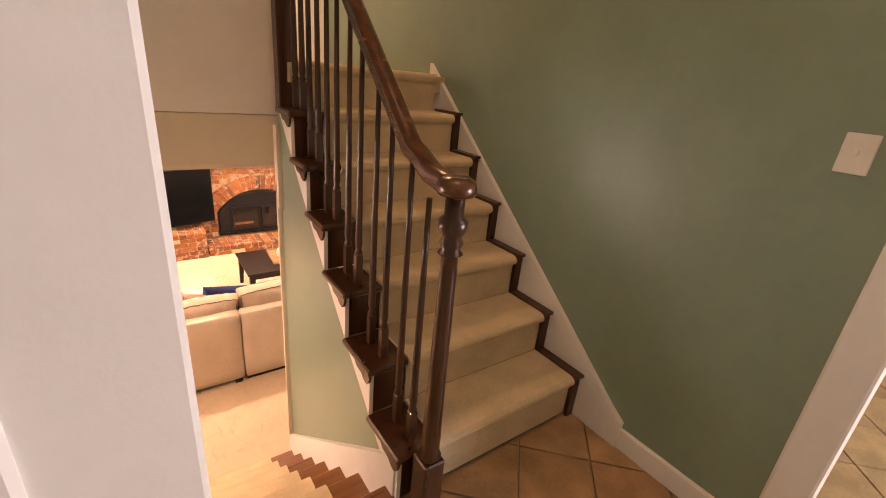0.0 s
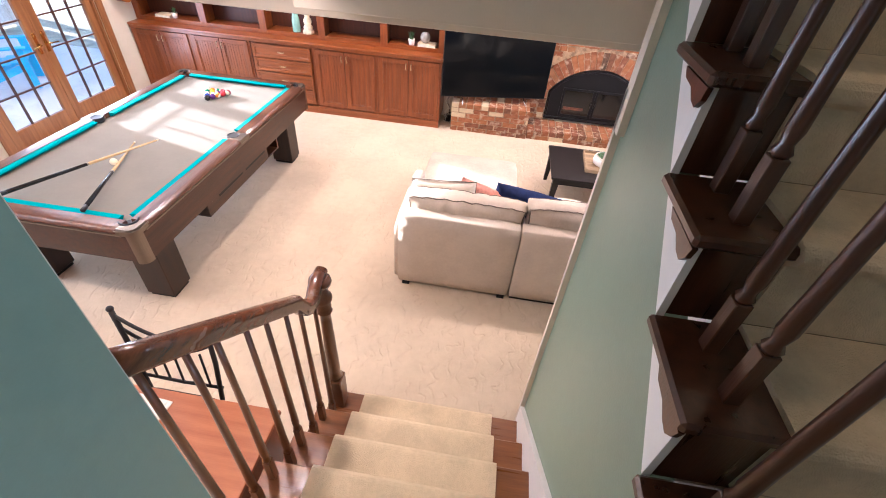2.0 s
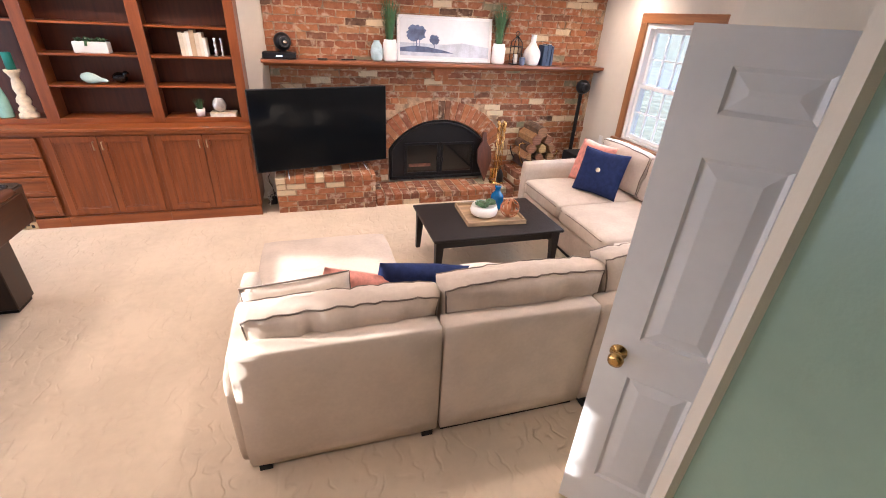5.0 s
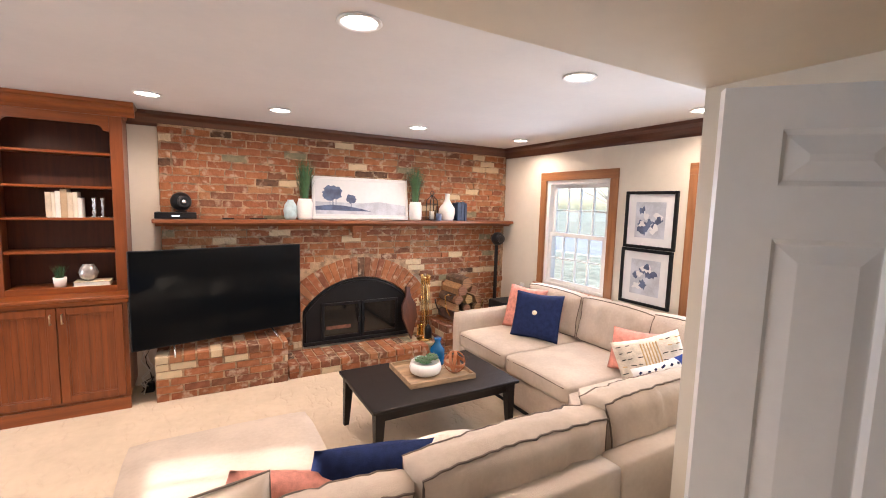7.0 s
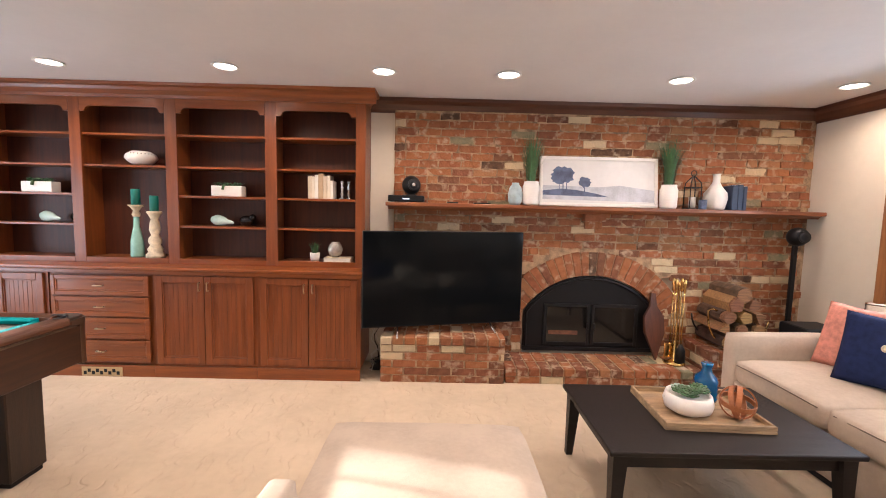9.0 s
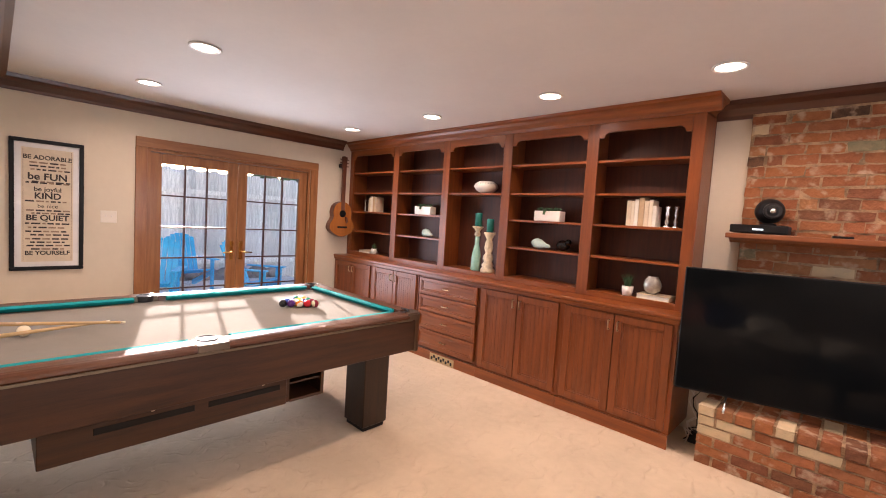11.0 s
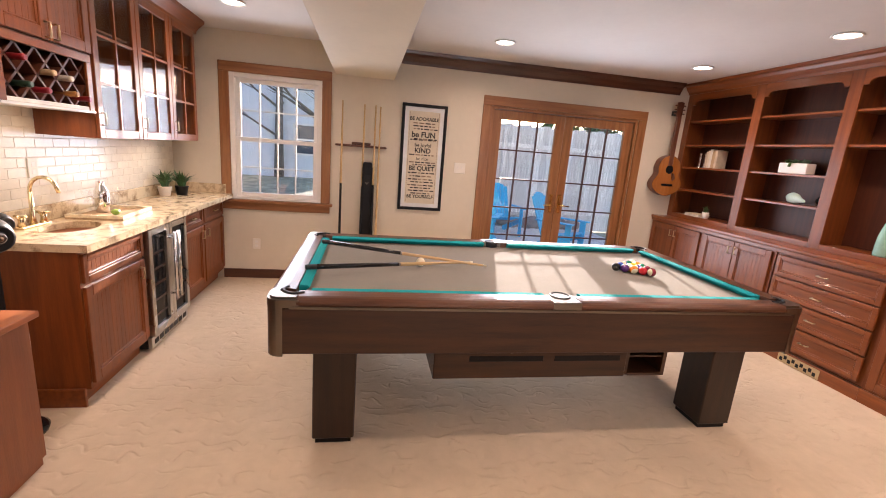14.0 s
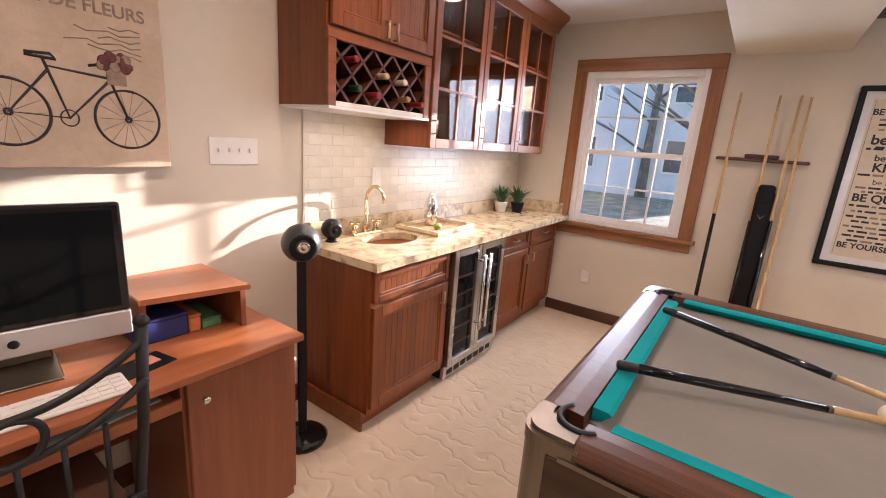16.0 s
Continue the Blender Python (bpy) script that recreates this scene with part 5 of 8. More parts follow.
# on the mantel
cbx = thing("set_top_box", "black set-top box at the mantel end", "media box", (0.13, 7.31, ZM))
slab("body", [(-0.16, 0.16, -0.09, 0.09, 0.006, 0.06)], BLACK, cbx, "", 0.005)
slab("display", [(-0.03, 0.03, -0.0915, -0.0905, 0.025, 0.035)], glow("led", (0.6, 0.8, 1.0), 0.6), cbx)


def globe_speaker(x, y, z, r, face, label):
    s = thing("speaker", label, "speaker", (x, y, z), face)
    bm = B(); turned(bm, [(r * 0.55, 0), (r * 0.6, 0.008), (r * 0.2, 0.02)], 16); part("stand", bm, BLACK, s)
    bm = B(); sphere(bm, r, (0, 0, r + 0.012), 20, 14); part("shell", bm, BLACK, s)
    bm = B(); turned(bm, [(r * 0.62, 0), (r * 0.62, 0.012), (r * 0.5, 0.012), (r * 0.3, 0.004)], 20); moved(bm, pose(0, -r * 0.80, r + 0.012, 90, 0, 0)); part("driver_ring", bm, IRON, s)
    bm = B(); sphere(bm, r * 0.24, (0, -r * 0.88, r + 0.012), 12, 8); part("driver_cone", bm, CHROME if r > 0.07 else BLACK, s)
    return s


globe_speaker(0.17, 7.33, ZM + 0.06, 0.085, 20, "black globe speaker on the set-top box")
r_ = thing("remote_control", "small dark remote control on the mantel", "remote control", (0.55, 7.30, ZM), 12)
slab("body", [(-0.05, 0.05, -0.018, 0.018, 0.0, 0.014)], BLACK, r_, "", 0.004)
r_ = thing("remote_control", "thin dark remote control on the mantel", "remote control", (0.82, 7.32, ZM), 5)
slab("body", [(-0.08, 0.08, -0.02, 0.02, 0.0, 0.012)], BLACK, r_, "", 0.004)
BLUEV = material("pale_blue_glaze", (0.40, 0.52, 0.54), 0.3, var=0.2, scale=18, bump=0.08)
t = thing("vase", "pale blue ceramic vase on the mantel", "vase", (1.12, 7.31, ZM))
bm = B(); turned(bm, [(0.045, 0), (0.062, 0.03), (0.068, 0.09), (0.055, 0.155), (0.03, 0.19), (0.034, 0.20)], 20); part("body", bm, BLUEV, t, smooth=False)


def tall_grass(x, label):
    t = thing("grass_plant", label, "plant", (x, 7.32, ZM), group="tall grasses on the mantel")
    bm = B(); turned(bm, [(0.065, 0), (0.075, 0.02), (0.078, 0.17), (0.068, 0.19), (0.066, 0.215), (0.058, 0.215), (0.056, 0.18)], 20); part("pot", bm, CER, t, "white ceramic jar")
    bm = B(); leafy(bm, 190, 0.045, 0.50, int(x * 50), 0.0035, 0.42, 0.19); part("leaves", bm, LEAF, t, "long green grass blades")


tall_grass(1.265, "tall green grass in a white jar beside the picture")
tall_grass(2.53, "tall green grass in a white pot beside the lantern")
pic = thing("framed_picture", "wide white-framed landscape print with blue trees leaning on the wall", "picture", (1.90, 7.35, ZM + 0.002))
TILT_ = pose(0, 0, 0, -7, 0, 0)
PW, PH = 1.10, 0.46
bm = boxed((-PW / 2, PW / 2, -0.012, 0.012, 0, 0.03), (-PW / 2, PW / 2, -0.012, 0.012, PH - 0.03, PH), (-PW / 2, -PW / 2 + 0.03, -0.012, 0.012, 0.03, PH - 0.03), (PW / 2 - 0.03, PW / 2, -0.012, 0.012, 0.03, PH - 0.03), bevel=0.003)
part("frame", moved(bm, TILT_), WHITE, pic, "white wooden frame")
PAPER = material("paper", (0.74, 0.74, 0.73), 0.25, var=0.06, scale=2.5, coat=0.3)
INKB = material("blue_ink", (0.10, 0.13, 0.22), 0.4, var=0.4, scale=14)
INKP = material("pale_ink", (0.50, 0.53, 0.58), 0.4, var=0.2, scale=9)
bm = boxed((-PW / 2 + 0.03, PW / 2 - 0.03, -0.002, 0.004, 0.03, PH - 0.03)); part("print", moved(bm, TILT_), PAPER, pic, "pale landscape print")
def blob(bm, cx, cz, rx, rz, y, seed, n=22):
    rnd = random.Random(seed)
    bm.faces.new([bm.verts.new((cx + rx * (0.8 + 0.3 * rnd.random()) * math.cos(6.283 * k / n), y, cz + rz * (0.8 + 0.3 * rnd.random()) * math.sin(6.283 * k / n))) for k in range(n)])
bm = B()
blob(bm, -0.33, 0.29, 0.11, 0.085, -0.0035, 1); blob(bm, -0.37, 0.25, 0.07, 0.05, -0.0037, 6); blob(bm, -0.13, 0.225, 0.06, 0.05, -0.0035, 2)
for x0, x1 in ((-0.335, -0.325), (-0.30, -0.293), (-0.365, -0.36), (-0.134, -0.126)):
    bm.faces.new([bm.verts.new(p) for p in ((x0, -0.003, 0.14), (x1, -0.003, 0.14), (x1, -0.003, 0.26), (x0, -0.003, 0.26))])
part("trees", moved(bm, TILT_), INKB, pic, "dark blue inked trees")
bm = B()
bm.faces.new([bm.verts.new(p) for p in [(-0.52, -0.0032, 0.10), (0.10, -0.0032, 0.09), (-0.02, -0.0032, 0.12), (-0.2, -0.0032, 0.15), (-0.35, -0.0032, 0.16), (-0.52, -0.0032, 0.14)]])
part("hill", moved(bm, TILT_), INKB, pic)
bm = B()
bm.faces.new([bm.verts.new(p) for p in [(-0.52, -0.0025, 0.06), (0.52, -0.0025, 0.05), (0.52, -0.0025, 0.16), (0.2, -0.0025, 0.20), (0.0, -0.0025, 0.18), (-0.52, -0.0025, 0.19)]])
part("far_hill", moved(bm, TILT_), INKP, pic, "pale washed hills")
t = thing("lantern", "black pointed metal lantern with a candle", "lantern", (2.745, 7.31, ZM))
bm = boxed((-0.055, 0.055, -0.055, 0.055, 0, 0.012), (-0.055, 0.055, -0.055, 0.055, 0.19, 0.20))
for sx in (-1, 1):
    for sy in (-1, 1):
        tube(bm, [(sx * 0.05, sy * 0.05, 0.012), (sx * 0.05, sy * 0.05, 0.19), (sx * 0.045, sy * 0.045, 0.24), (sx * 0.004, sy * 0.004, 0.30)], 0.005, 5)
tube(bm, [(0.025 * math.cos(a), 0, 0.325 + 0.025 * math.sin(a)) for a in [6.283 * k / 12 for k in range(12)]], 0.004, 5, True)
part("frame", bm, IRON, t)
bm = B(); turned(bm, [(0.03, 0.012), (0.03, 0.11)], 16); part("candle", bm, CER, t, "white pillar candle")
t = thing("votive_jar", "dark blue votive jar beside the lantern", "candle jar", (2.80, 7.235, ZM))
bm = B(); turned(bm, [(0.03, 0), (0.034, 0.01), (0.034, 0.085), (0.03, 0.085)], 16); part("jar", bm, INKB, t)
t = thing("vase", "tall white bottle vase on the mantel", "vase", (2.955, 7.31, ZM))
bm = B(); turned(bm, [(0.075, 0), (0.085, 0.02), (0.10, 0.10), (0.095, 0.15), (0.05, 0.21), (0.03, 0.25), (0.03, 0.31), (0.034, 0.325), (0.026, 0.325)], 24); part("body", bm, CER, t, smooth=False)
NAVYB = material("navy_book", (0.03, 0.05, 0.10), 0.5, var=0.2)
for k, (w, h) in enumerate(((0.05, 0.22), (0.045, 0.23), (0.03, 0.215))):
    t = thing("book", "dark blue book standing on the mantel", "book", (3.075 + 0.052 * k, 7.32, ZM), group="dark books on the mantel")
    slab("cover", [(-0.002, w - 0.002, -0.07, 0.07, 0, h)], NAVYB, t, "", 0.003)
    slab("pages", [(0.003, w - 0.007, -0.066, 0.0712, 0.004, h + 0.0012)], PAGES[2], t)

# log rack, logs, tools, corner speaker
BARK = random_tint(material("log_bark", (0.13, 0.075, 0.045), 0.9, var=0.5, scale=14, bump=0.7, bscale=30), 0.02, 0.35)
SPLIT = random_tint(material("split_wood", (0.33, 0.175, 0.075), 0.8, var=0.35, scale=10, bump=0.4, bscale=30, stretch=(1, 9, 9)), 0.02, 0.3)
HZ = 0.32
lr = thing("log_holder", "curved brass-trimmed log holder on the hearth", "log holder", (3.12, 7.23, HZ))
for sy in (-0.13, 0.13):
    bm = B(); tube(bm, [(0.27 * math.cos(a), sy, 0.27 + 0.26 * math.sin(a)) for a in [math.pi * (1.02 + 0.96 * k / 14) for k in range(15)]], 0.008, 6); part("hoop", bm, BRASS if sy < 0 else IRON, lr)
for x in (-0.12, 0.12):
    bm = B(); tube(bm, [(x, -0.13, 0.012), (x, 0.13, 0.012)], 0.009, 6); part("crossbar", bm, IRON, lr)
bm = B(); tube(bm, [(-0.27, -0.13, 0.24), (-0.28, -0.135, 0.34), (-0.24, -0.135, 0.36), (-0.20, -0.135, 0.34)], 0.008, 6); part("scroll", bm, BRASS, lr, "brass scroll")
rnd = random.Random(11)
rows_ = [(0.075, [-0.14, 0.0, 0.14]), (0.19, [-0.17, -0.02, 0.13]), (0.30, [-0.14, 0.0, 0.13]), (0.41, [-0.09, 0.07]), (0.50, [-0.03])]
for z, xs in rows_:
    for x in xs:
        r = rnd.uniform(0.056, 0.07)
        lg = thing("log", "split firewood log with pale cut face", "log", (3.12 + x, 7.23, HZ + z), group="firewood stack")
        w = rnd.random() * 6.28
        half = rnd.random() < 0.75
        n = rnd.choice((3, 4, 5)) if half else 9
        r *= 1.12 if half else 1.0
        bm = B()
        prof = [(r * math.cos(w + 6.283 * k / n) * rnd.uniform(0.85, 1.1), r * math.sin(w + 6.283 * k / n) * rnd.uniform(0.85, 1.1)) for k in range(n)]
        prism(bm, prof, 'Y', -0.19 + rnd.uniform(-0.03, 0.03), 0.17)
        part("bark", bm, BARK if not half else SPLIT, lg)
        bm = B(); prism(bm, [(p[0] * 0.9, p[1] * 0.9) for p in prof], 'Y', -0.2255, -0.1 ); part("cut_face", bm, SPLIT, lg, "pale cut end")
ts = thing("fireplace_tools", "polished brass fireplace tool set on a round stand", "fire tools", (2.62, 7.19, 0.14))
bm = B(); turned(bm, [(0.09, 0), (0.095, 0.012), (0.05, 0.03), (0.016, 0.045), (0.010, 0.30), (0.016, 0.33), (0.009, 0.36), (0.009, 0.70), (0.02, 0.73), (0.012, 0.76)], 16); part("stand", bm, BRASS, ts)
for k in range(4):
    a = 0.6 + k * 1.57
    dx, dy = 0.05 * math.cos(a), 0.05 * math.sin(a)
    bm = B(); tube(bm, [(dx, dy, 0.16), (dx, dy, 0.66)], 0.006, 6)
    turned(bm, [(0.006, 0.66), (0.014, 0.68), (0.009, 0.71), (0.018, 0.745), (0.012, 0.78), (0.002, 0.79)], 10, (dx, dy, 0))
    part("tool_handle", bm, BRASS, ts, "turned brass handle")
    if k == 1:
        bm = boxed((dx - 0.05, dx + 0.05, dy - 0.008, dy + 0.008, 0.04, 0.18), bevel=0.006); part("shovel", bm, BRASS, ts)
    if k == 3:
        bm = B(); turned(bm, [(0.045, 0.03), (0.04, 0.14), (0.012, 0.19)], 12, (dx, dy, 0)); part("brush", bm, BLACK, ts)
bl = thing("bellows", "red leather and wood fireplace bellows", "bellows", (2.47, 7.24, 0.15))
bm = B(); prism(bm, [(0, 0.0), (0.035, 0.10), (0.09, 0.25), (0.09, 0.40), (0.03, 0.50), (0.02, 0.62), (-0.02, 0.62), (-0.03, 0.50), (-0.09, 0.40), (-0.09, 0.25), (-0.035, 0.10)], 'Y', -0.02, 0.02)
part("body", moved(bm, pose(0, 0, 0, -12, 0, 0)), wood("bellows_wood", (0.12, 0.038, 0.016), (0.06, 0.018, 0.008), 0.4), bl)
sp = thing("speaker", "black globe speaker on a tall stand in the corner", "speaker", (3.66, 7.22, 0.0), group="floor speakers")
bm = B(); turned(bm, [(0.12, 0), (0.12, 0.03), (0.03, 0.05)], 20); part("base", bm, BLACK, sp)
slab("column", [(-0.022, 0.022, -0.015, 0.015, 0.04, 1.25)], BLACK, sp, "", 0.006)
bm = B(); sphere(bm, 0.085, (0, -0.02, 1.33), 20, 14); part("shell", bm, BLACK, sp)
bm = B(); turned(bm, [(0.05, 0), (0.05, 0.02), (0.02, 0.012)], 18); moved(bm, pose(0, -0.085, 1.33, 90, 0, 0)); part("driver_ring", bm, IRON, sp)
sw = thing("subwoofer", "black subwoofer box behind the sofa arm", "speaker", (3.60, 6.90, 0.0))
slab("body", [(-0.17, 0.17, -0.16, 0.14, 0.02, 0.60)], BLACK, sw, "", 0.02, 2)
for sx in (-1, 1):
    for sy in (-1, 1):
        slab("foot", [(sx * 0.14 - 0.02, sx * 0.14 + 0.02, sy * 0.12 - 0.02, sy * 0.12 + 0.02, 0, 0.02)], RUBBER, sw)
# ---- seating corner ----
LINEN = material("oatmeal_upholstery", (0.54, 0.455, 0.365), 0.9, var=0.10, scale=5, bump=0.35, bscale=320, spec=0.15)
LINEN2 = material("oatmeal_back", (0.53, 0.45, 0.36), 0.9, var=0.08, scale=5, bump=0.35, bscale=320, spec=0.15)
PIPE = material("dark_piping", (0.17, 0.13, 0.10), 0.8, var=0.1)
CORAL = material("coral_fabric", (0.68, 0.29, 0.22), 0.85, var=0.2, scale=30, bump=0.3, bscale=200, spec=0.1)
NAVY = material("navy_fabric", (0.018, 0.028, 0.085), 0.85, var=0.2, scale=30, bump=0.3, bscale=250, spec=0.1)
ROYAL = material("royal_blue_fabric", (0.025, 0.05, 0.22), 0.85, var=0.2, scale=30, bump=0.3, bscale=250, spec=0.1)
IVORYP = material("ivory_fabric", (0.70, 0.62, 0.50), 0.85, var=0.2, scale=20, bump=0.4, bscale=80)


def soft_box(x0, x1, y0, y1, z0, z1, r=0.04, seed=0, amp=0.006, cuts=5, crown=0.0):
    """An upholstered block: rounded, slightly uneven."""
    bm = B()
    box(bm, x0, x1, y0, y1, z0, z1)
    bmesh.ops.subdivide_edges(bm, edges=bm.edges[:], cuts=cuts, use_grid_fill=True)
    cx, cy, cz = (x0 + x1) / 2, (y0 + y1) / 2, (z0 + z1) / 2
    hx, hy, hz = (x1 - x0) / 2, (y1 - y0) / 2, (z1 - z0) / 2
    for v in bm.verts:
        d = v.co - Vector((cx, cy, cz))
        q = Vector((max(-(hx - r), min(hx - r, d.x)), max(-(hy - r), min(hy - r, d.y)), max(-(hz - r), min(hz - r, d.z))))
        e = d - q
        if e.length > 1e-6:
            d = q + e.normalized() * min(r, e.length)
        u, w = d.x / hx, d.y / hy
        if d.z > 0 and crown:
            d.z += crown * (1 - u * u) * (1 - w * w)
        n = noise.noise(Vector((v.co.x * 4 + seed, v.co.y * 4, v.co.z * 4))) * amp
        v.co = Vector((cx, cy, cz)) + d * (1 + n / max(0.05, d.length))
    for f in bm.faces:
        f.smooth = True
    return bm


def plump_back(parent, x, y, half, top, seed, m=None, z0=0.45, depth=0.25):
    """A loose stuffed back cushion with creases and dark piping round its two large faces."""
    bm = B()
    n, k, q = 26, 12, 10
    hz = (top - z0) / 2
    def at(u, v, w):
        """u, v across and up the face, w through the thickness, each -1 to 1."""
        puff = max(0.0, (1 - abs(u) ** 4) * (1 - abs(v) ** 4)) ** 0.5
        px, pz = u * half * (1 - 0.035 * (1 - v * v)), v * hz * (1 + 0.05 * (1 - u * u) * (v > 0)) * (1 - 0.05 * abs(u) ** 6)
        crease = noise.noise(Vector((px * 15 + seed, pz * 5, w * 2.0))) * 0.015 + noise.noise(Vector((px * 42, pz * 12 + seed, w))) * 0.009
        py = w * depth * (0.30 + 0.20 * puff) + crease * (0.4 + abs(w))
        return Vector((px, py, pz + crease * 0.7 * (1 - abs(w))))
    for sg in (-1, 1):
        grid = [[bm.verts.new(at(2 * i / n - 1, 2 * j / k - 1, sg)) for j in range(k + 1)] for i in range(n + 1)]
        for i in range(n):
            for j in range(k):
                bm.faces.new((grid[i][j], grid[i + 1][j], grid[i + 1][j + 1], grid[i][j + 1])).smooth = True
    ring = [(2 * i / n - 1, 1) for i in range(n)] + [(1, 1 - 2 * j / k) for j in range(k)] + [(1 - 2 * i / n, -1) for i in range(n)] + [(-1, -1 + 2 * j / k) for j in range(k)]
    band = [[bm.verts.new(at(u, v, -1 + 2 * h / q) + Vector((u * (abs(u) == 1), 0, v * (abs(v) == 1))) * 0.022 * (1 - (-1 + 2 * h / q) ** 2)) for h in range(q + 1)] for u, v in ring]
    for a, b in zip(band, band[1:] + band[:1]):
        for h in range(q):
            bm.faces.new((a[h], b[h], b[h + 1], a[h + 1])).smooth = True
    bmesh.ops.remove_doubles(bm, verts=bm.verts, dist=1e-5)
    place = m if m is not None else pose(x, y, (z0 + top) / 2)
    c = part("back_cushion", moved(bm, place), LINEN, parent, "plump creased back cushion")
    for sg in (-1, 1):
        bm = B()
        tube(bm, [at(u, v, sg) + Vector((0, sg * 0.001, 0.001)) for u, v in ring], 0.0048, 5, True)
        part("piping", moved(bm, place), PIPE, c, "dark piping")
    return c


# chaise section
s = thing("sectional_sofa", "oatmeal fabric chaise end of the sectional sofa", "sofa", (0.41, 4.45, 0.0), group="sectional sofa pieces")
o = lambda x: x - 0.41
p = lambda y: y - 4.45
part("base", soft_box(o(-0.075), o(0.872), p(3.76), p(5.38), 0.04, 0.30, 0.03, 1), LINEN, s)
part("seat_cushion", soft_box(o(-0.07), o(0.872), p(3.98), p(5.41), 0.29, 0.455, 0.05, 2, 0.008, 8, 0.015), LINEN, s)
part("backrest", soft_box(o(-0.065), o(0.878), p(3.755), p(3.89), 0.04, 0.735, 0.022, 3, 0.004), LINEN2, s, "tailored fabric back")
part("arm", soft_box(o(-0.12), o(0.0), p(3.80), p(4.70), 0.04, 0.61, 0.04, 4), LINEN, s)
plump_back(s, o(0.44), p(3.985), 0.45, 0.815, 5)
for fx, fy in ((0.0, 3.8), (0.82, 3.8), (0.0, 5.22), (0.82, 5.22)):
    slab("foot", [(o(fx) - 0.03, o(fx) + 0.03, p(fy) - 0.03, p(fy) + 0.03, 0.0, 0.045)], BLACK, s)
slab("base_shadow_rail", [(o(-0.03), o(0.85), p(3.79), p(5.26), 0.02, 0.045)], BLACK, s)
# armless section
s = thing("sectional_sofa", "oatmeal fabric armless seat of the sectional sofa", "sofa", (1.31, 4.15, 0.0), group="sectional sofa pieces")
o = lambda x: x - 1.31
p = lambda y: y - 4.15
part("base", soft_box(o(0.885), o(1.738), p(3.76), p(4.62), 0.04, 0.30, 0.03, 11), LINEN, s)
part("seat_cushion", soft_box(o(0.885), o(1.738), p(3.98), p(4.65), 0.29, 0.465, 0.055, 12, 0.008, 8, 0.02), LINEN, s)
part("backrest", soft_box(o(0.884), o(1.745), p(3.755), p(3.89), 0.04, 0.735, 0.022, 13, 0.004), LINEN2, s, "tailored fabric back")
plump_back(s, o(1.372), p(3.985), 0.455, 0.855, 15)
slab("base_rail", [(o(0.90), o(1.72), p(3.79), p(4.58), 0.0, 0.045)], BLACK, s)
# corner wedge
s = thing("sectional_sofa", "oatmeal fabric corner wedge of the sectional sofa", "sofa", (2.8, 4.3, 0.0), group="sectional sofa pieces")
o = lambda x: x - 2.8
p = lambda y: y - 4.3
def wedge(z0, z1, front, r=0.03):
    bm = B()
    out = [(1.755, 3.77), (3.86, 3.77), (3.86, 4.86), (2.62 + front, 4.86), (2.50 + front * 0.9, 4.72 + front * 0.3), (2.30 + front * 0.6, 4.62 - front * 0.6), (1.755, 4.62 - front)]
    prism(bm, [(o(x), p(y)) for x, y in out], 'Z', z0, z1)
    es = [e for e in bm.edges if all(v.co.z > z1 - 1e-4 for v in e.verts)]
    bmesh.ops.bevel(bm, geom=es, offset=r, segments=4, affect='EDGES')
    for f in bm.faces:
        f.smooth = f.normal.z < 0.99
    return bm
part("base", wedge(0.04, 0.30, 0.0), LINEN, s)
part("seat_cushion", wedge(0.30, 0.475, -0.02, 0.06), LINEN, s)
part("backrest", soft_box(o(1.755), o(3.86), p(3.755), p(3.89), 0.04, 0.735, 0.022, 23, 0.004), LINEN2, s)
part("backrest", soft_box(o(3.72), o(3.89), p(3.87), p(4.86), 0.04, 0.735, 0.022, 24, 0.004), LINEN2, s)
for cx, cy, rz, sd in ((2.25, 3.99, 0, 25), (3.06, 3.99, 0, 26), (3.60, 4.52, -90, 27)):
    plump_back(s, 0, 0, 0.40, 0.88, sd, pose(o(cx), p(cy), 0.68, 0, 0, rz) @ pose(0, 0, 0, -9, 0, 0), 0.46)
slab("base_rail", [(o(1.77), o(3.82), p(3.74), p(4.58), 0.0, 0.045)], BLACK, s)
# section along the street wall
s = thing("sectional_sofa", "oatmeal fabric two-seat run of the sectional with one arm", "sofa", (3.25, 5.7, 0.0), group="sectional sofa pieces")
o = lambda x: x - 3.25
p = lambda y: y - 5.7
part("base", soft_box(o(2.63), o(3.86), p(4.87), p(6.56), 0.04, 0.30, 0.03, 31), LINEN, s)
for y0, y1, sd in ((4.87, 5.63, 32), (5.635, 6.40, 33)):
    part("seat_cushion", soft_box(o(2.60), o(3.70), p(y0), p(y1), 0.295, 0.475, 0.055, sd, 0.008, 8, 0.02), LINEN, s)
    bm = B(); tube(bm, [(o(2.603), p(y0 + 0.05), 0.43), (o(2.597), p((y0 + y1) / 2), 0.44), (o(2.603), p(y1 - 0.05), 0.43)], 0.004, 5); part("piping", bm, PIPE, s)
part("arm", soft_box(o(2.62), o(3.86), p(6.40), p(6.56), 0.04, 0.635, 0.04, 34), LINEN, s)
part("backrest", soft_box(o(3.70), o(3.89), p(4.87), p(6.56), 0.04, 0.735, 0.022, 35, 0.004), LINEN2, s)
for cy, sd in ((5.25, 36), (6.02, 37)):
    plump_back(s, 0, 0, 0.38, 0.87, sd, pose(o(3.58), p(cy), 0.68, 0, 0, -90) @ pose(0, 0, 0, -10, 0, 0), 0.46)
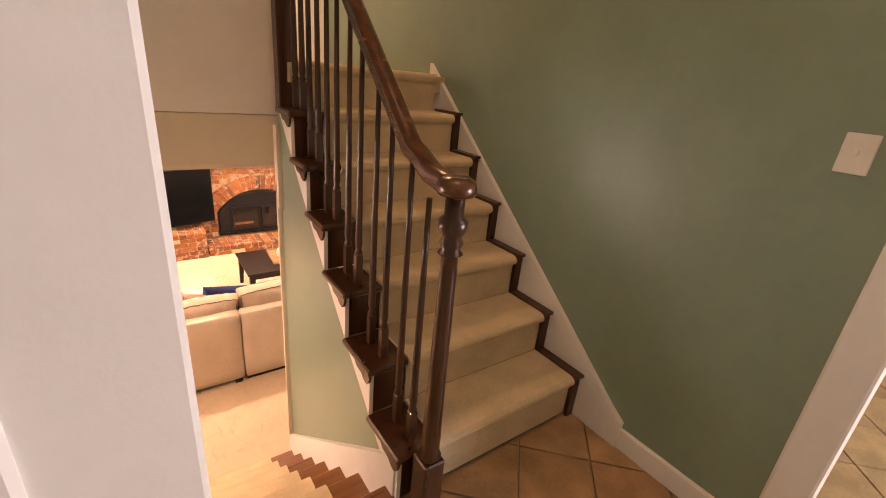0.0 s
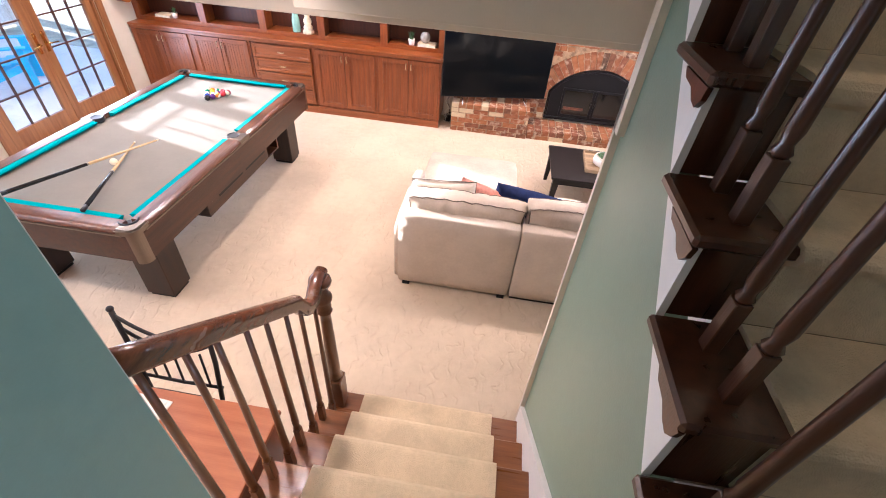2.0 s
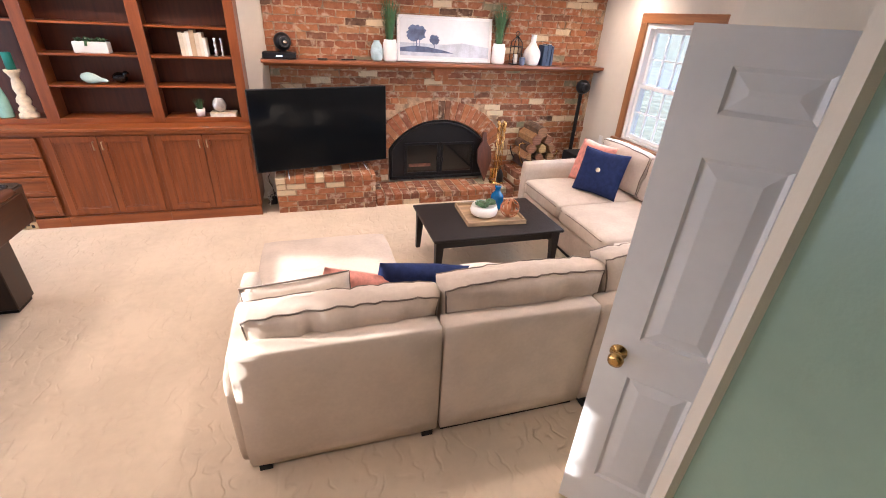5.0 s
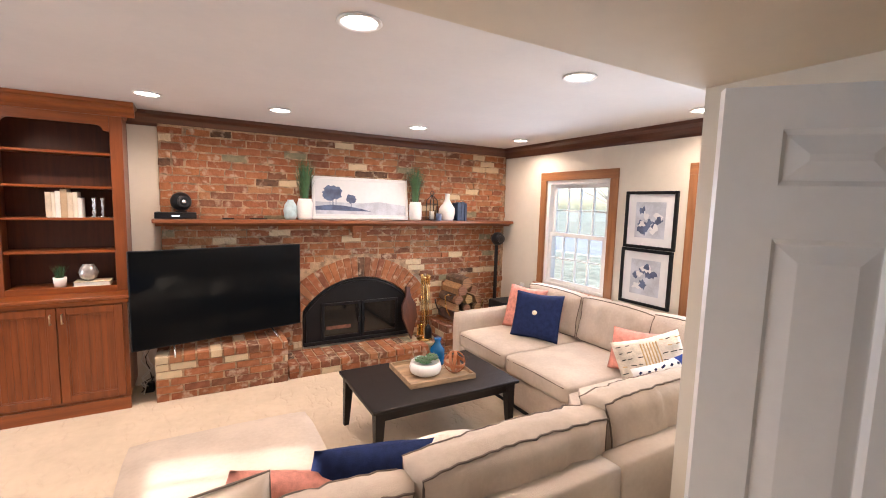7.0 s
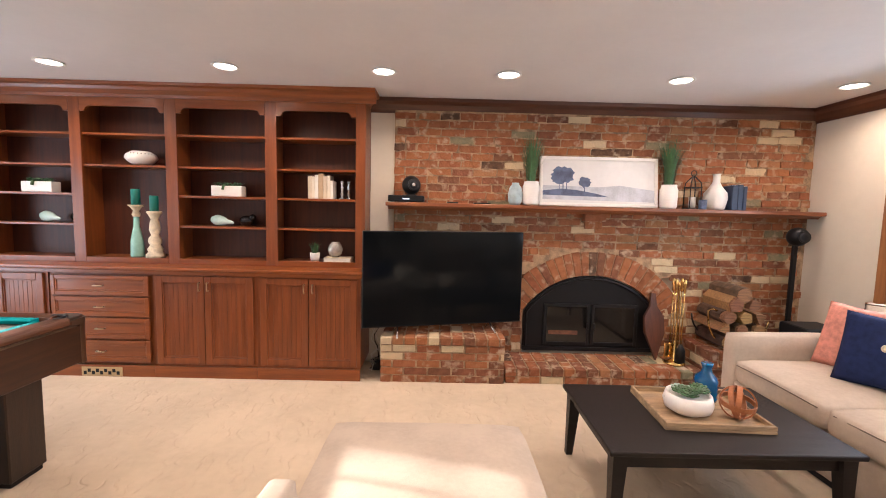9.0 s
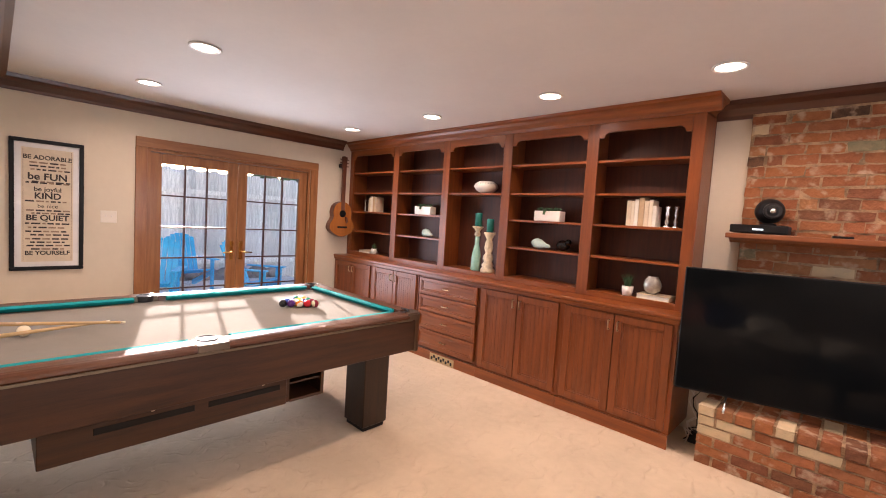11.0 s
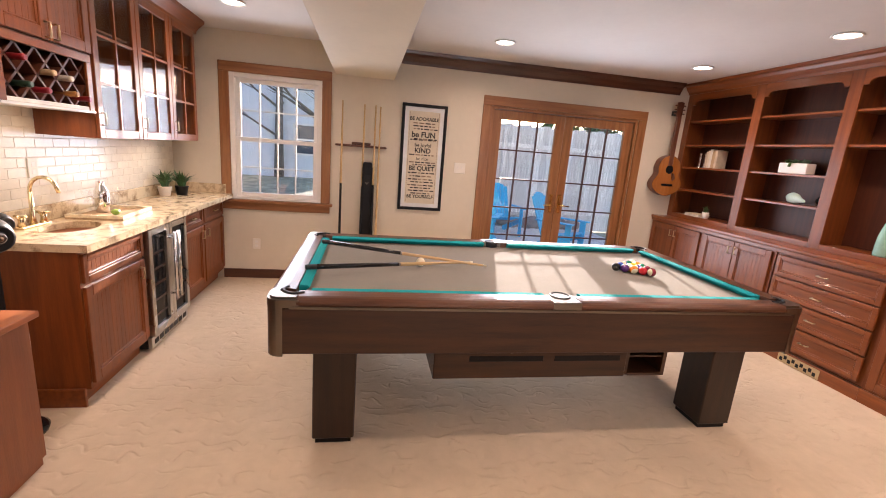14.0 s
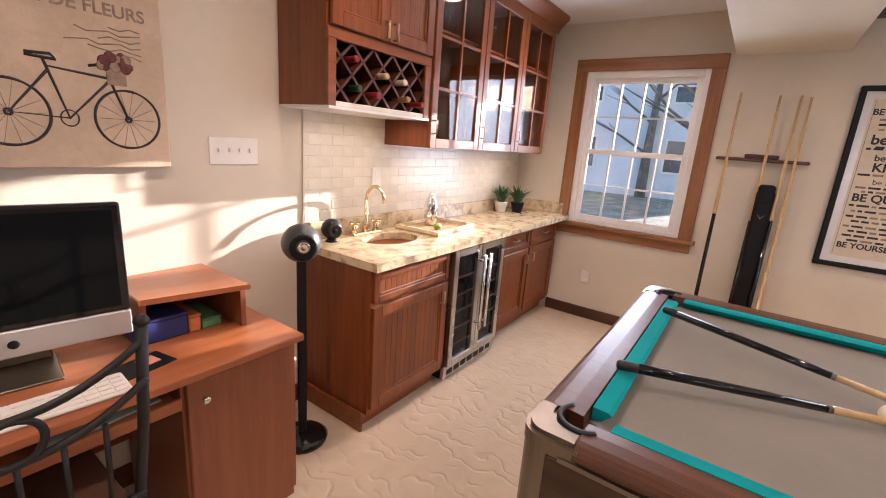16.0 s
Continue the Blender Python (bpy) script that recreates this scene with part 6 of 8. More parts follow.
slab("base_rail", [(o(2.66), o(3.82), p(4.9), p(6.53), 0.0, 0.045)], BLACK, s)


def throw_pillow(label, mat, x, y, z, w, h, d, rz, tilt, seed, spin=0, extra=None, edge=None):
    t = thing("throw_pillow", label, "pillow", (x, y, z), rz, group="throw pillows on the sofa")
    bm = B(); pillow(bm, w, h, d, 16, 14, seed, wrinkle=0.008)
    mm = pose(0, 0, h / 2 * 0.97, 90 + tilt, 0, 0) @ pose(0, 0, 0, 0, 0, spin)
    part("cover", moved(bm, mm), mat, t)
    if edge:
        bm = B(); tube(bm, [(sx * w / 2 * 0.985, sy * h / 2 * 0.985, 0) for sx, sy in ((-1, -1), (0, -0.97), (1, -1), (0.97, 0), (1, 1), (0, 0.97), (-1, 1), (-0.97, 0))], 0.005, 5, True); part("piping", moved(bm, mm), edge, t)
    if extra == "button":
        bm = B(); turned(bm, [(0.022, 0), (0.024, 0.006), (0.012, 0.012)], 14, (0, 0.02, d / 2 * 0.98)); part("button", moved(bm, mm), PALE, t, "round wooden button")
    def face(u, v):
        return d / 2 * ((1 - abs(2 * u) ** 2.6) * (1 - abs(2 * v) ** 2.6)) ** 0.42
    def dash(u, v, a, b, m_, turn=0.0):
        bm = boxed((-a / 2, a / 2, -b / 2, b / 2, -0.004, 0.003))
        moved(bm, Matrix.Translation((u * w, v * h, face(u, v) + 0.001)) @ pose(0, 0, 0, 0, 0, turn))
        part("stitch", moved(bm, mm), m_, t)
    rnd = random.Random(seed)
    if extra == "spots":
        for r_ in range(9):
            v = -0.40 + 0.1 * r_
            for c_ in range(8):
                u = -0.42 + 0.12 * c_ + rnd.uniform(-0.02, 0.02)
                if abs(u + 0.02) > 0.13 and rnd.random() < 0.8:
                    dash(u, v, rnd.uniform(0.02, 0.04), 0.006, BLACK if rnd.random() < 0.7 else MAPLE, rnd.uniform(-8, 8))
        for c_ in range(6):
            for r_ in range(11):
                dash(-0.12 + 0.045 * c_, -0.40 + 0.075 * r_, 0.007, 0.034, MAPLE)
    if extra == "blue":
        for r_ in range(9):
            for c_ in range(8):
                u, v = -0.42 + 0.115 * c_ + rnd.uniform(-0.02, 0.02), -0.41 + 0.1 * r_ + rnd.uniform(-0.015, 0.015)
                if u < 0.2:
                    dash(u, v, rnd.uniform(0.012, 0.028), 0.012, NAVY, rnd.uniform(20, 70))
        t.children[0].data.materials.append(ROYAL)
        for f in t.children[0].data.polygons:
            f.material_index = 1 if (mm.inverted() @ f.center).x > 0.2 * w else 0
    return t


SEAT = 0.475
throw_pillow("grey-beige throw pillow with dark piping on the chaise", LINEN, 0.23, 4.19, 0.46, 0.54, 0.365, 0.16, 2, -4, 1, 3, None, PIPE)
throw_pillow("coral patterned throw pillow slumped on the sofa", CORAL, 0.54, 4.33, 0.42, 0.50, 0.345, 0.14, 4, 10, 2, -20)
throw_pillow("navy blue throw pillow slumped on the sofa", NAVY, 0.91, 4.38, 0.42, 0.58, 0.325, 0.15, 4, 10, 3, -12)
throw_pillow("white throw pillow with red sprigs", IVORYP, 1.28, 4.46, 0.40, 0.42, 0.34, 0.13, 2, 62, 4, 6)
throw_pillow("coral throw pillow against the sofa back", CORAL, 3.24, 6.13, SEAT, 0.46, 0.46, 0.15, -76, -18, 5, 0)
throw_pillow("navy throw pillow with a wooden button", NAVY, 3.14, 5.83, SEAT, 0.48, 0.46, 0.15, -62, -20, 6, 0, "button")
throw_pillow("pale throw pillow behind the navy one", LINEN, 3.36, 6.28, SEAT, 0.42, 0.42, 0.14, -84, -12, 7)
throw_pillow("coral throw pillow in the sofa corner", CORAL, 3.27, 4.84, SEAT, 0.36, 0.34, 0.13, -66, -22, 8)
throw_pillow("cream throw pillow with dark flecks", IVORYP, 2.96, 4.46, SEAT, 0.46, 0.44, 0.14, -40, -20, 9, 16, "spots")
throw_pillow("white throw pillow with navy spots", CER, 2.84, 4.24, SEAT - 0.01, 0.44, 0.38, 0.13, -26, -22, 10, 16, "blue")

# coffee table
EBON = material("espresso_wood", (0.010, 0.0075, 0.007), 0.42, var=0.4, scale=3, stretch=(1, 9, 9), bump=0.15, bscale=40, coat=0.04, spec=0.3)
c = thing("coffee_table", "rectangular espresso-black wooden coffee table", "coffee table", (1.82, 5.57, 0.0))
slab("tabletop", [(-0.59, 0.59, -0.385, 0.385, 0.405, 0.43)], EBON, c, "", 0.006, 2)
slab("apron", [(-0.53, 0.53, -0.335, -0.315, 0.33, 0.405), (-0.53, 0.53, 0.315, 0.335, 0.33, 0.405), (-0.54, -0.52, -0.31, 0.31, 0.33, 0.405), (0.52, 0.54, -0.31, 0.31, 0.33, 0.405)], EBON, c)
for sx in (-1, 1):
    for sy in (-1, 1):
        bm = boxed((sx * 0.53 - 0.035, sx * 0.53 + 0.035, sy * 0.325 - 0.035, sy * 0.325 + 0.035, 0.0, 0.405))
        for v_ in bm.verts:
            if v_.co.z < 0.01:
                v_.co.x, v_.co.y = sx * 0.545 + (v_.co.x - sx * 0.53) * 0.55, sy * 0.34 + (v_.co.y - sy * 0.325) * 0.55
        part("leg", bm, EBON, c)
TRAYW = material("weathered_wood", (0.40, 0.27, 0.15), 0.7, var=0.35, scale=4, stretch=(1, 8, 8), bump=0.3, bscale=40)
tr = thing("serving_tray", "weathered wooden tray on the coffee table", "tray", (1.87, 5.61, 0.43), -3)
slab("base", [(-0.27, 0.27, -0.23, 0.23, 0.0, 0.012)], TRAYW, tr)
for b in ((-0.27, 0.27, -0.23, -0.215, 0.012, 0.04), (-0.27, 0.27, 0.215, 0.23, 0.012, 0.04), (-0.27, -0.255, -0.215, 0.215, 0.012, 0.04), (0.255, 0.27, -0.215, 0.215, 0.012, 0.04)):
    slab("rim", [b], TRAYW, tr, "", 0.003)
bw = thing("succulent_bowl", "white bowl planted with green succulents on the tray", "planter", (1.80, 5.58, 0.442))
bm = B(); turned(bm, [(0.07, 0), (0.115, 0.025), (0.125, 0.06), (0.112, 0.105), (0.10, 0.105), (0.10, 0.09)], 24); part("bowl", bm, CER, bw, smooth=False)
rnd = random.Random(3)
for k in range(9):
    bm = B()
    a, r = k * 2.4, 0.075 * math.sqrt(k / 9)
    for ring, (n, ln, up) in enumerate(((8, 0.042, 0.3), (7, 0.032, 0.7), (5, 0.022, 1.2))):
        for j in range(n):
            b = 6.283 * j / n + ring * 0.4
            d = Vector((math.cos(b), math.sin(b), up)).normalized()
            sub = B(); sphere(sub, 0.011, (0, 0, 0), 6, 5, (1, 0.6, ln / 0.018)); moved(sub, Matrix.Translation(d * ln * 0.6) @ d.to_track_quat('Z', 'Y').to_matrix().to_4x4())
            me = bpy.data.meshes.new("tmp"); sub.to_mesh(me); sub.free(); bm.from_mesh(me); bpy.data.meshes.remove(me)
    moved(bm, pose(r * math.cos(a), r * math.sin(a), 0.10 + 0.01 * (k % 3)))
    part("rosette", bm, LEAF if k % 3 else SAGEC, bw)
BLUEG = material("cobalt_glass", (0.0, 0.09, 0.24), 0.08, var=0.2, scale=16, bump=0.25, bscale=25, coat=0.8, rvar=0.03)
t = thing("bottle_vase", "ribbed cobalt blue glass bottle on the tray", "bottle", (1.98, 5.72, 0.442))
bm = B(); turned(bm, [(0.045, 0), (0.06, 0.01), (0.064, 0.03), (0.060, 0.045), (0.064, 0.06), (0.060, 0.075), (0.064, 0.09), (0.060, 0.105), (0.063, 0.12), (0.055, 0.145), (0.03, 0.17), (0.024, 0.195), (0.03, 0.21), (0.032, 0.225), (0.022, 0.225)], 20); part("body", bm, BLUEG, t, smooth=False)
COP = material("copper_wood", (0.40, 0.15, 0.06), 0.35, 0.2, var=0.2, scale=14)
t = thing("decorative_knot", "copper-brown bentwood knot sphere on the tray", "ornament", (2.02, 5.51, 0.442))
for k, (rx, ry) in enumerate(((10, 0), (70, 20), (100, 70), (40, 110))):
    bm = B()
    r = 0.085
    for j in range(28):
        a, b = 6.283 * j / 28, 6.283 * (j + 1) / 28
        vs = [bm.verts.new((q * math.cos(c_), q * math.sin(c_), h)) for c_ in (a, b) for q in (r, r - 0.008) for h in (-0.012, 0.012)]
        for f in ((0, 1, 5, 4), (2, 3, 7, 6), (0, 4, 6, 2), (1, 5, 7, 3)):
            bm.faces.new([vs[i] for i in f])
    bmesh.ops.remove_doubles(bm, verts=bm.verts, dist=1e-5)
    part("ring", moved(bm, pose(0, 0, 0.088, rx, ry, k * 33)), COP, t)

# abstract prints on the street wall
def wall_print(y, z, w, h, seed, label):
    t = thing("framed_picture", label, "picture", (XE, y, z), group="abstract prints")
    f = 0.028
    slab("frame", [(-0.03, 0.0, -w / 2, w / 2, -h / 2, -h / 2 + f), (-0.03, 0.0, -w / 2, w / 2, h / 2 - f, h / 2), (-0.03, 0.0, -w / 2, -w / 2 + f, -h / 2 + f, h / 2 - f), (-0.03, 0.0, w / 2 - f, w / 2, -h / 2 + f, h / 2 - f)], BLACK, t, "thin black frame", 0.003)
    slab("mat_board", [(-0.012, -0.002, -w / 2 + f, w / 2 - f, -h / 2 + f, h / 2 - f)], PAPER, t, "white mat")
    slab("print", [(-0.0145, -0.0121, -w / 2 + 0.11, w / 2 - 0.11, -h / 2 + 0.10, h / 2 - 0.10)], INKP, t)
    rnd = random.Random(seed)
    for k in range(16):
        bm = B()
        cy, cz = rnd.uniform(-w / 2 + 0.16, w / 2 - 0.16), rnd.uniform(-h / 2 + 0.15, h / 2 - 0.15)
        n = 12
        bm.faces.new([bm.verts.new((-0.0149 - 0.0002 * k, cy + rnd.uniform(0.015, 0.05) * math.cos(6.283 * j / n), cz + rnd.uniform(0.015, 0.05) * math.sin(6.283 * j / n))) for j in range(n)])
        part("brush_mark", bm, INKB if k % 3 else PAPER, t)


wall_print(5.235, 1.66, 0.52, 0.53, 21, "black-framed abstract print in blue and white, hung high")
wall_print(5.245, 1.125, 0.52, 0.53, 22, "black-framed abstract print in blue and white, hung lower")
# ---- wet bar ----
SPLASHGROUT = material("pale_grout", (0.68, 0.62, 0.51), 0.9, var=0.06, bump=0.1)
GRAN = material("gold_granite", (0.66, 0.54, 0.36), 0.18, var=0.3, scale=16, col2=(0.22, 0.13, 0.07), contrast=(0.25, 0.55), coat=0.3, rvar=0.05)
YBF = 2.0
RX0, RX1 = -4.56, -2.14


def bar_cabinet(x0, x1, yf, label, layout):
    u = thing("bar_cabinet", label, "cabinet", ((x0 + x1) / 2, YB, 0), group="bar base cabinets")
    hw = (x1 - x0) / 2 - 0.002
    d = yf - YB
    slab("body", [(-hw, hw, 0.004, d, 0.10, 0.873)], CHERRYZ, u)
    slab("plinth", [(-hw, hw, 0.004, d - 0.06, 0.0, 0.10)], CHERRYX, u)
    for (a, b, z0, z1, pull) in layout:
        raised_door(u, -hw + a * 2 * hw + 0.012, -hw + b * 2 * hw - 0.012, z0, z1, d, 1, CHERRYZ, "drawer" if z1 - z0 < 0.25 else "door", pull)
    return u


bar_cabinet(-2.78, -2.14, YBF, "cherry sink cabinet with beadboard door and false drawer", [(0, 1, 0.70, 0.855, None), (0, 1, 0.13, 0.68, (-0.24, 0.60, True))])
slab("base_moulding", [(-2.14, -2.122, YB + 0.004, YBF - 0.02, 0.0, 0.11)], CHERRYX, bpy.data.objects["bar_cabinet"], "", 0.004, m=Matrix.Translation((2.46, -YB, 0)))
bar_cabinet(-4.56, -3.42, YBF - 0.05, "cherry bar cabinet with drawers over beadboard doors", [(0, 0.5, 0.70, 0.855, (-0.28, 0.78, False)), (0.5, 1, 0.70, 0.855, (0.28, 0.78, False)), (0, 0.5, 0.13, 0.68, (-0.06, 0.60, True)), (0.5, 1, 0.13, 0.68, (0.06, 0.60, True))])
fr = thing("wine_fridge", "stainless wine cooler with two glass doors under the counter", "wine cooler", (-3.10, YB, 0))
slab("body", [(-0.31, 0.31, 0.01, 0.49, 0.02, 0.868)], BLACK, fr)
slab("kick_grille", [(-0.305, 0.305, 0.47, 0.515, 0.015, 0.10)], STEEL, fr, "stainless grille", 0.004)
for k in range(7):
    slab("grille_slot", [(-0.27 + k * 0.08, -0.21 + k * 0.08, 0.513, 0.517, 0.04, 0.075)], BLACK, fr)
for s in (-1, 1):
    a, b = sorted((s * 0.003, s * 0.305))
    w = 0.045
    d = slab("door", [(a, a + w, 0.50, 0.54, 0.11, 0.86), (b - w, b, 0.50, 0.54, 0.11, 0.86), (a + w, b - w, 0.50, 0.54, 0.815, 0.86), (a + w, b - w, 0.50, 0.54, 0.11, 0.155)], STEEL, fr, "stainless framed glass door", 0.003)
    slab("pane", [(a + w, b - w, 0.515, 0.52, 0.155, 0.815)], SCREEN, d)
    for k in range(5):
        slab("rack_front", [(a + w, b - w, 0.5205, 0.5225, 0.23 + k * 0.11, 0.245 + k * 0.11)], WALN, d)
    bm = B()
    hx = s * 0.035
    tube(bm, [(hx, 0.54, 0.34), (hx, 0.585, 0.34)], 0.008, 6); tube(bm, [(hx, 0.54, 0.76), (hx, 0.585, 0.76)], 0.008, 6); tube(bm, [(hx, 0.585, 0.30), (hx, 0.585, 0.80)], 0.011, 8)
    part("handle", bm, CHROME, d, "tubular steel handle")
# counter with a sink opening
SX, SY, SR = -2.56, 1.735, (0.185, 0.13)
cn = thing("bar_counter", "polished gold granite bar counter with backsplash upstand", "counter", (-3.35, YB, 0.875))
bm = B()
x0, x1, y0, y1 = RX0 + 3.35, RX1 + 3.35 + 0.025, 0.004, 0.565
n = 28
hole = [(SX + 3.35 + SR[0] * math.cos(6.283 * k / n), SY - YB + SR[1] * math.sin(6.283 * k / n)) for k in range(n)]
def edge_pt(p):
    c = Vector((SX + 3.35, SY - YB))
    d = (Vector(p) - c)
    ts = []
    for lim, cc, dd in ((x1, c.x, d.x), (x0 + 1.75, c.x, d.x), (y0, c.y, d.y), (y1, c.y, d.y)):
        if abs(dd) > 1e-6 and (lim - cc) / dd > 0:
            ts.append((lim - cc) / dd)
    return tuple(c + d * min(ts))
outer = [edge_pt(p) for p in hole]
for za, zb in ((0.0, 0.04),):
    vo = [[bm.verts.new((q[0], q[1], z)) for q in outer] for z in (za, zb)]
    vi = [[bm.verts.new((q[0], q[1], z)) for q in hole] for z in (za, zb)]
    for k in range(n):
        j = (k + 1) % n
        bm.faces.new((vo[1][k], vo[1][j], vi[1][j], vi[1][k]))
        bm.faces.new((vo[0][j], vo[0][k], vi[0][k], vi[0][j]))
        bm.faces.new((vi[1][k], vi[1][j], vi[0][j], vi[0][k]))
        bm.faces.new((vo[1][j], vo[1][k], vo[0][k], vo[0][j]))
corners = [(x1, y0), (x1, y1), (x0 + 1.75, y1), (x0 + 1.75, y0)]
for c_ in corners:
    near = sorted(range(n), key=lambda k: (Vector(outer[k]) - Vector(c_)).length)[:2]
    a, b = sorted(near)
    if b - a > 1:
        a, b = b, a
    v1 = bm.verts.new((c_[0], c_[1], 0.04)); v0 = bm.verts.new((c_[0], c_[1], 0.0))
    bm.faces.new((vo[1][a], v1, vo[1][b])); bm.faces.new((vo[0][b], v0, vo[0][a])); bm.faces.new((vo[0][a], v0, v1, vo[1][a])); bm.faces.new((v0, vo[0][b], vo[1][b], v1))
part("top", bm, GRAN, cn)
slab("top_run", [(x0, x0 + 1.75, y0, y1, 0.0, 0.04)], GRAN, cn)
slab("upstand", [(x0, x1 - 0.06, 0.004, 0.024, 0.04, 0.135), (x0, x0 + 0.02, 0.024, 0.50, 0.04, 0.135)], GRAN, cn, "", 0.003)
sk = thing("bar_sink", "oval copper-toned undermount bar sink", "sink", (SX, SY, 0.735))
bm = B()
prof = [(0.05, 0.0), (0.6, 0.012), (0.9, 0.05), (1.0, 0.12), (1.03, 0.138)]
rings = [[bm.verts.new((SR[0] * r * math.cos(6.283 * k / n), SR[1] * r * math.sin(6.283 * k / n), z)) for k in range(n)] for r, z in prof]
for a, b in zip(rings, rings[1:]):
    for k in range(n):
        bm.faces.new((a[k], a[(k + 1) % n], b[(k + 1) % n], b[k])).smooth = True
bm.faces.new(rings[0])
part("bowl", bm, material("hammered_copper", (0.50, 0.28, 0.12), 0.35, 0.8, var=0.2, bump=0.3, bscale=40), sk)
GOLD = material("champagne_gold", (0.80, 0.66, 0.42), 0.18, 1.0, var=0.05)
fc = thing("faucet", "polished brass gooseneck faucet with two cross handles", "faucet", (-2.52, 1.575, 0.915))
bm = boxed((-0.11, 0.11, -0.025, 0.025, 0.0, 0.014), bevel=0.005); part("base", bm, GOLD, fc)
bm = B(); turned(bm, [(0.02, 0.014), (0.012, 0.06), (0.010, 0.20)], 12); tube(bm, [(0, 0.07 * (1 - math.cos(a)), 0.20 + 0.085 * math.sin(a)) for a in [math.pi * k / 10 for k in range(9)]] + [(0, 0.145, 0.20)], 0.010, 8); part("spout", bm, GOLD, fc)
for s in (-1, 1):
    bm = B(); turned(bm, [(0.022, 0.014), (0.015, 0.04), (0.018, 0.055), (0.012, 0.065)], 12, (s * 0.085, 0, 0)); tube(bm, [(s * 0.085 - 0.035, 0, 0.072), (s * 0.085 + 0.035, 0, 0.072)], 0.007, 6); tube(bm, [(s * 0.085, -0.035, 0.072), (s * 0.085, 0.035, 0.072)], 0.007, 6); part("handle", bm, GOLD, fc)
GLS = glass("drink_glass", (1, 1, 1))
ty = thing("serving_tray", "pale wooden tray on the bar counter", "tray", (-3.02, 1.72, 0.915), 4)
slab("base", [(-0.23, 0.23, -0.16, 0.16, 0.0, 0.012)], TRAYW, ty)
for b in ((-0.23, 0.23, -0.16, -0.147, 0.012, 0.03), (-0.23, 0.23, 0.147, 0.16, 0.012, 0.03), (-0.23, -0.217, -0.147, 0.147, 0.012, 0.03), (0.217, 0.23, -0.147, 0.147, 0.012, 0.03)):
    slab("rim", [b], PALE, ty)
t = thing("cocktail_shaker", "chrome cocktail shaker on the tray", "shaker", (-3.03, 1.66, 0.927))
bm = B(); turned(bm, [(0.038, 0), (0.042, 0.01), (0.046, 0.12), (0.040, 0.15), (0.022, 0.185), (0.02, 0.21), (0.004, 0.215)], 18); part("body", bm, CHROME, t, smooth=False)
for x, y in ((-2.90, 1.66), (-3.15, 1.70)):
    t = thing("cocktail_glass", "clear martini glass on the tray", "glass", (x, y, 0.927), group="martini glasses")
    bm = B(); turned(bm, [(0.035, 0), (0.034, 0.003), (0.004, 0.008), (0.004, 0.09), (0.03, 0.12), (0.055, 0.16)], 18, cap=False); part("bowl", bm, GLS, t)
t = thing("lime", "green lime wedge on the tray", "fruit", (-2.95, 1.78, 0.927))
bm = B(); sphere(bm, 0.03, (0, 0, 0.02), 12, 8, (1.1, 0.8, 0.7)); part("body", bm, material("lime_skin", (0.25, 0.40, 0.06), 0.4, var=0.2), t)


def counter_plant(x, y, label, potmat, seed):
    t = thing("potted_plant", label, "plant", (x, y, 0.915), group="plants on the bar")
    bm = B(); turned(bm, [(0.042, 0), (0.058, 0.08), (0.06, 0.085), (0.05, 0.085)], 16); part("pot", bm, potmat, t)
    bm = B(); leafy(bm, 60, 0.03, 0.17, seed, 0.014, 1.1, 0.08); part("leaves", bm, LEAF, t, "green leaves")


counter_plant(-4.24, 1.70, "leafy plant in a black pot by the window", BLACK, 5)
counter_plant(-4.12, 1.60, "small flowering plant in a pale pot", CER, 9)
# tile backsplash base; the tiles follow at the end
TILEW = random_tint(material("cream_tile", (0.74, 0.69, 0.58), 0.22, var=0.06, scale=8, coat=0.2), 0.004, 0.06)
bs = thing("backsplash", "cream subway tile backsplash behind the bar", "backsplash", (-3.3, YB, 1.01), kind="structure")
slab("grout_bed", [(-1.26, 1.16, 0.0, 0.0085, 0.0, 0.58)], SPLASHGROUT, bs)

# wall cabinets
ub = thing("wall_cabinet", "cherry wall cabinet with beadboard doors over a wine lattice", "cabinet", (-2.36, YB, 1.585), group="bar wall cabinets")
hw = 0.345
slab("side_panel", [(-hw, -hw + 0.02, 0.004, 0.33, 0, 0.80)], CHERRYZ, ub)
slab("side_panel", [(hw - 0.02, hw, 0.004, 0.33, 0, 0.80)], CHERRYZ, ub)
slab("shelf", [(-hw + 0.02, hw - 0.02, 0.02, 0.33, 0.30, 0.32)], CHERRYZ, ub)
slab("top_panel", [(-hw + 0.02, hw - 0.02, 0.004, 0.33, 0.78, 0.80)], CHERRYZ, ub)
slab("back_panel", [(-hw + 0.02, hw - 0.02, 0.004, 0.02, 0.0, 0.78)], CHERRYZ, ub)
slab("bottom_panel", [(-hw, hw, 0.004, 0.35, -0.012, 0.0)], WHITE, ub, "white underside")
slab("frame_rail", [(-hw, hw, 0.325, 0.345, 0.265, 0.31), (-hw, -hw + 0.045, 0.33, 0.345, 0, 0.265), (hw - 0.045, hw, 0.33, 0.345, 0, 0.265)], CHERRYX, ub, "", 0.003)
raised_door(ub, -hw + 0.01, -0.002, 0.315, 0.79, 0.34, 1, CHERRYZ, "door", (-0.03, 0.36, True))
raised_door(ub, 0.002, hw - 0.01, 0.315, 0.79, 0.34, 1, CHERRYZ, "door", (0.03, 0.36, True))
slab("light_bar", [(-hw + 0.03, hw - 0.03, 0.20, 0.34, 0.0, 0.022)], PLATE, ub, "white under-cabinet light bar", 0.003)
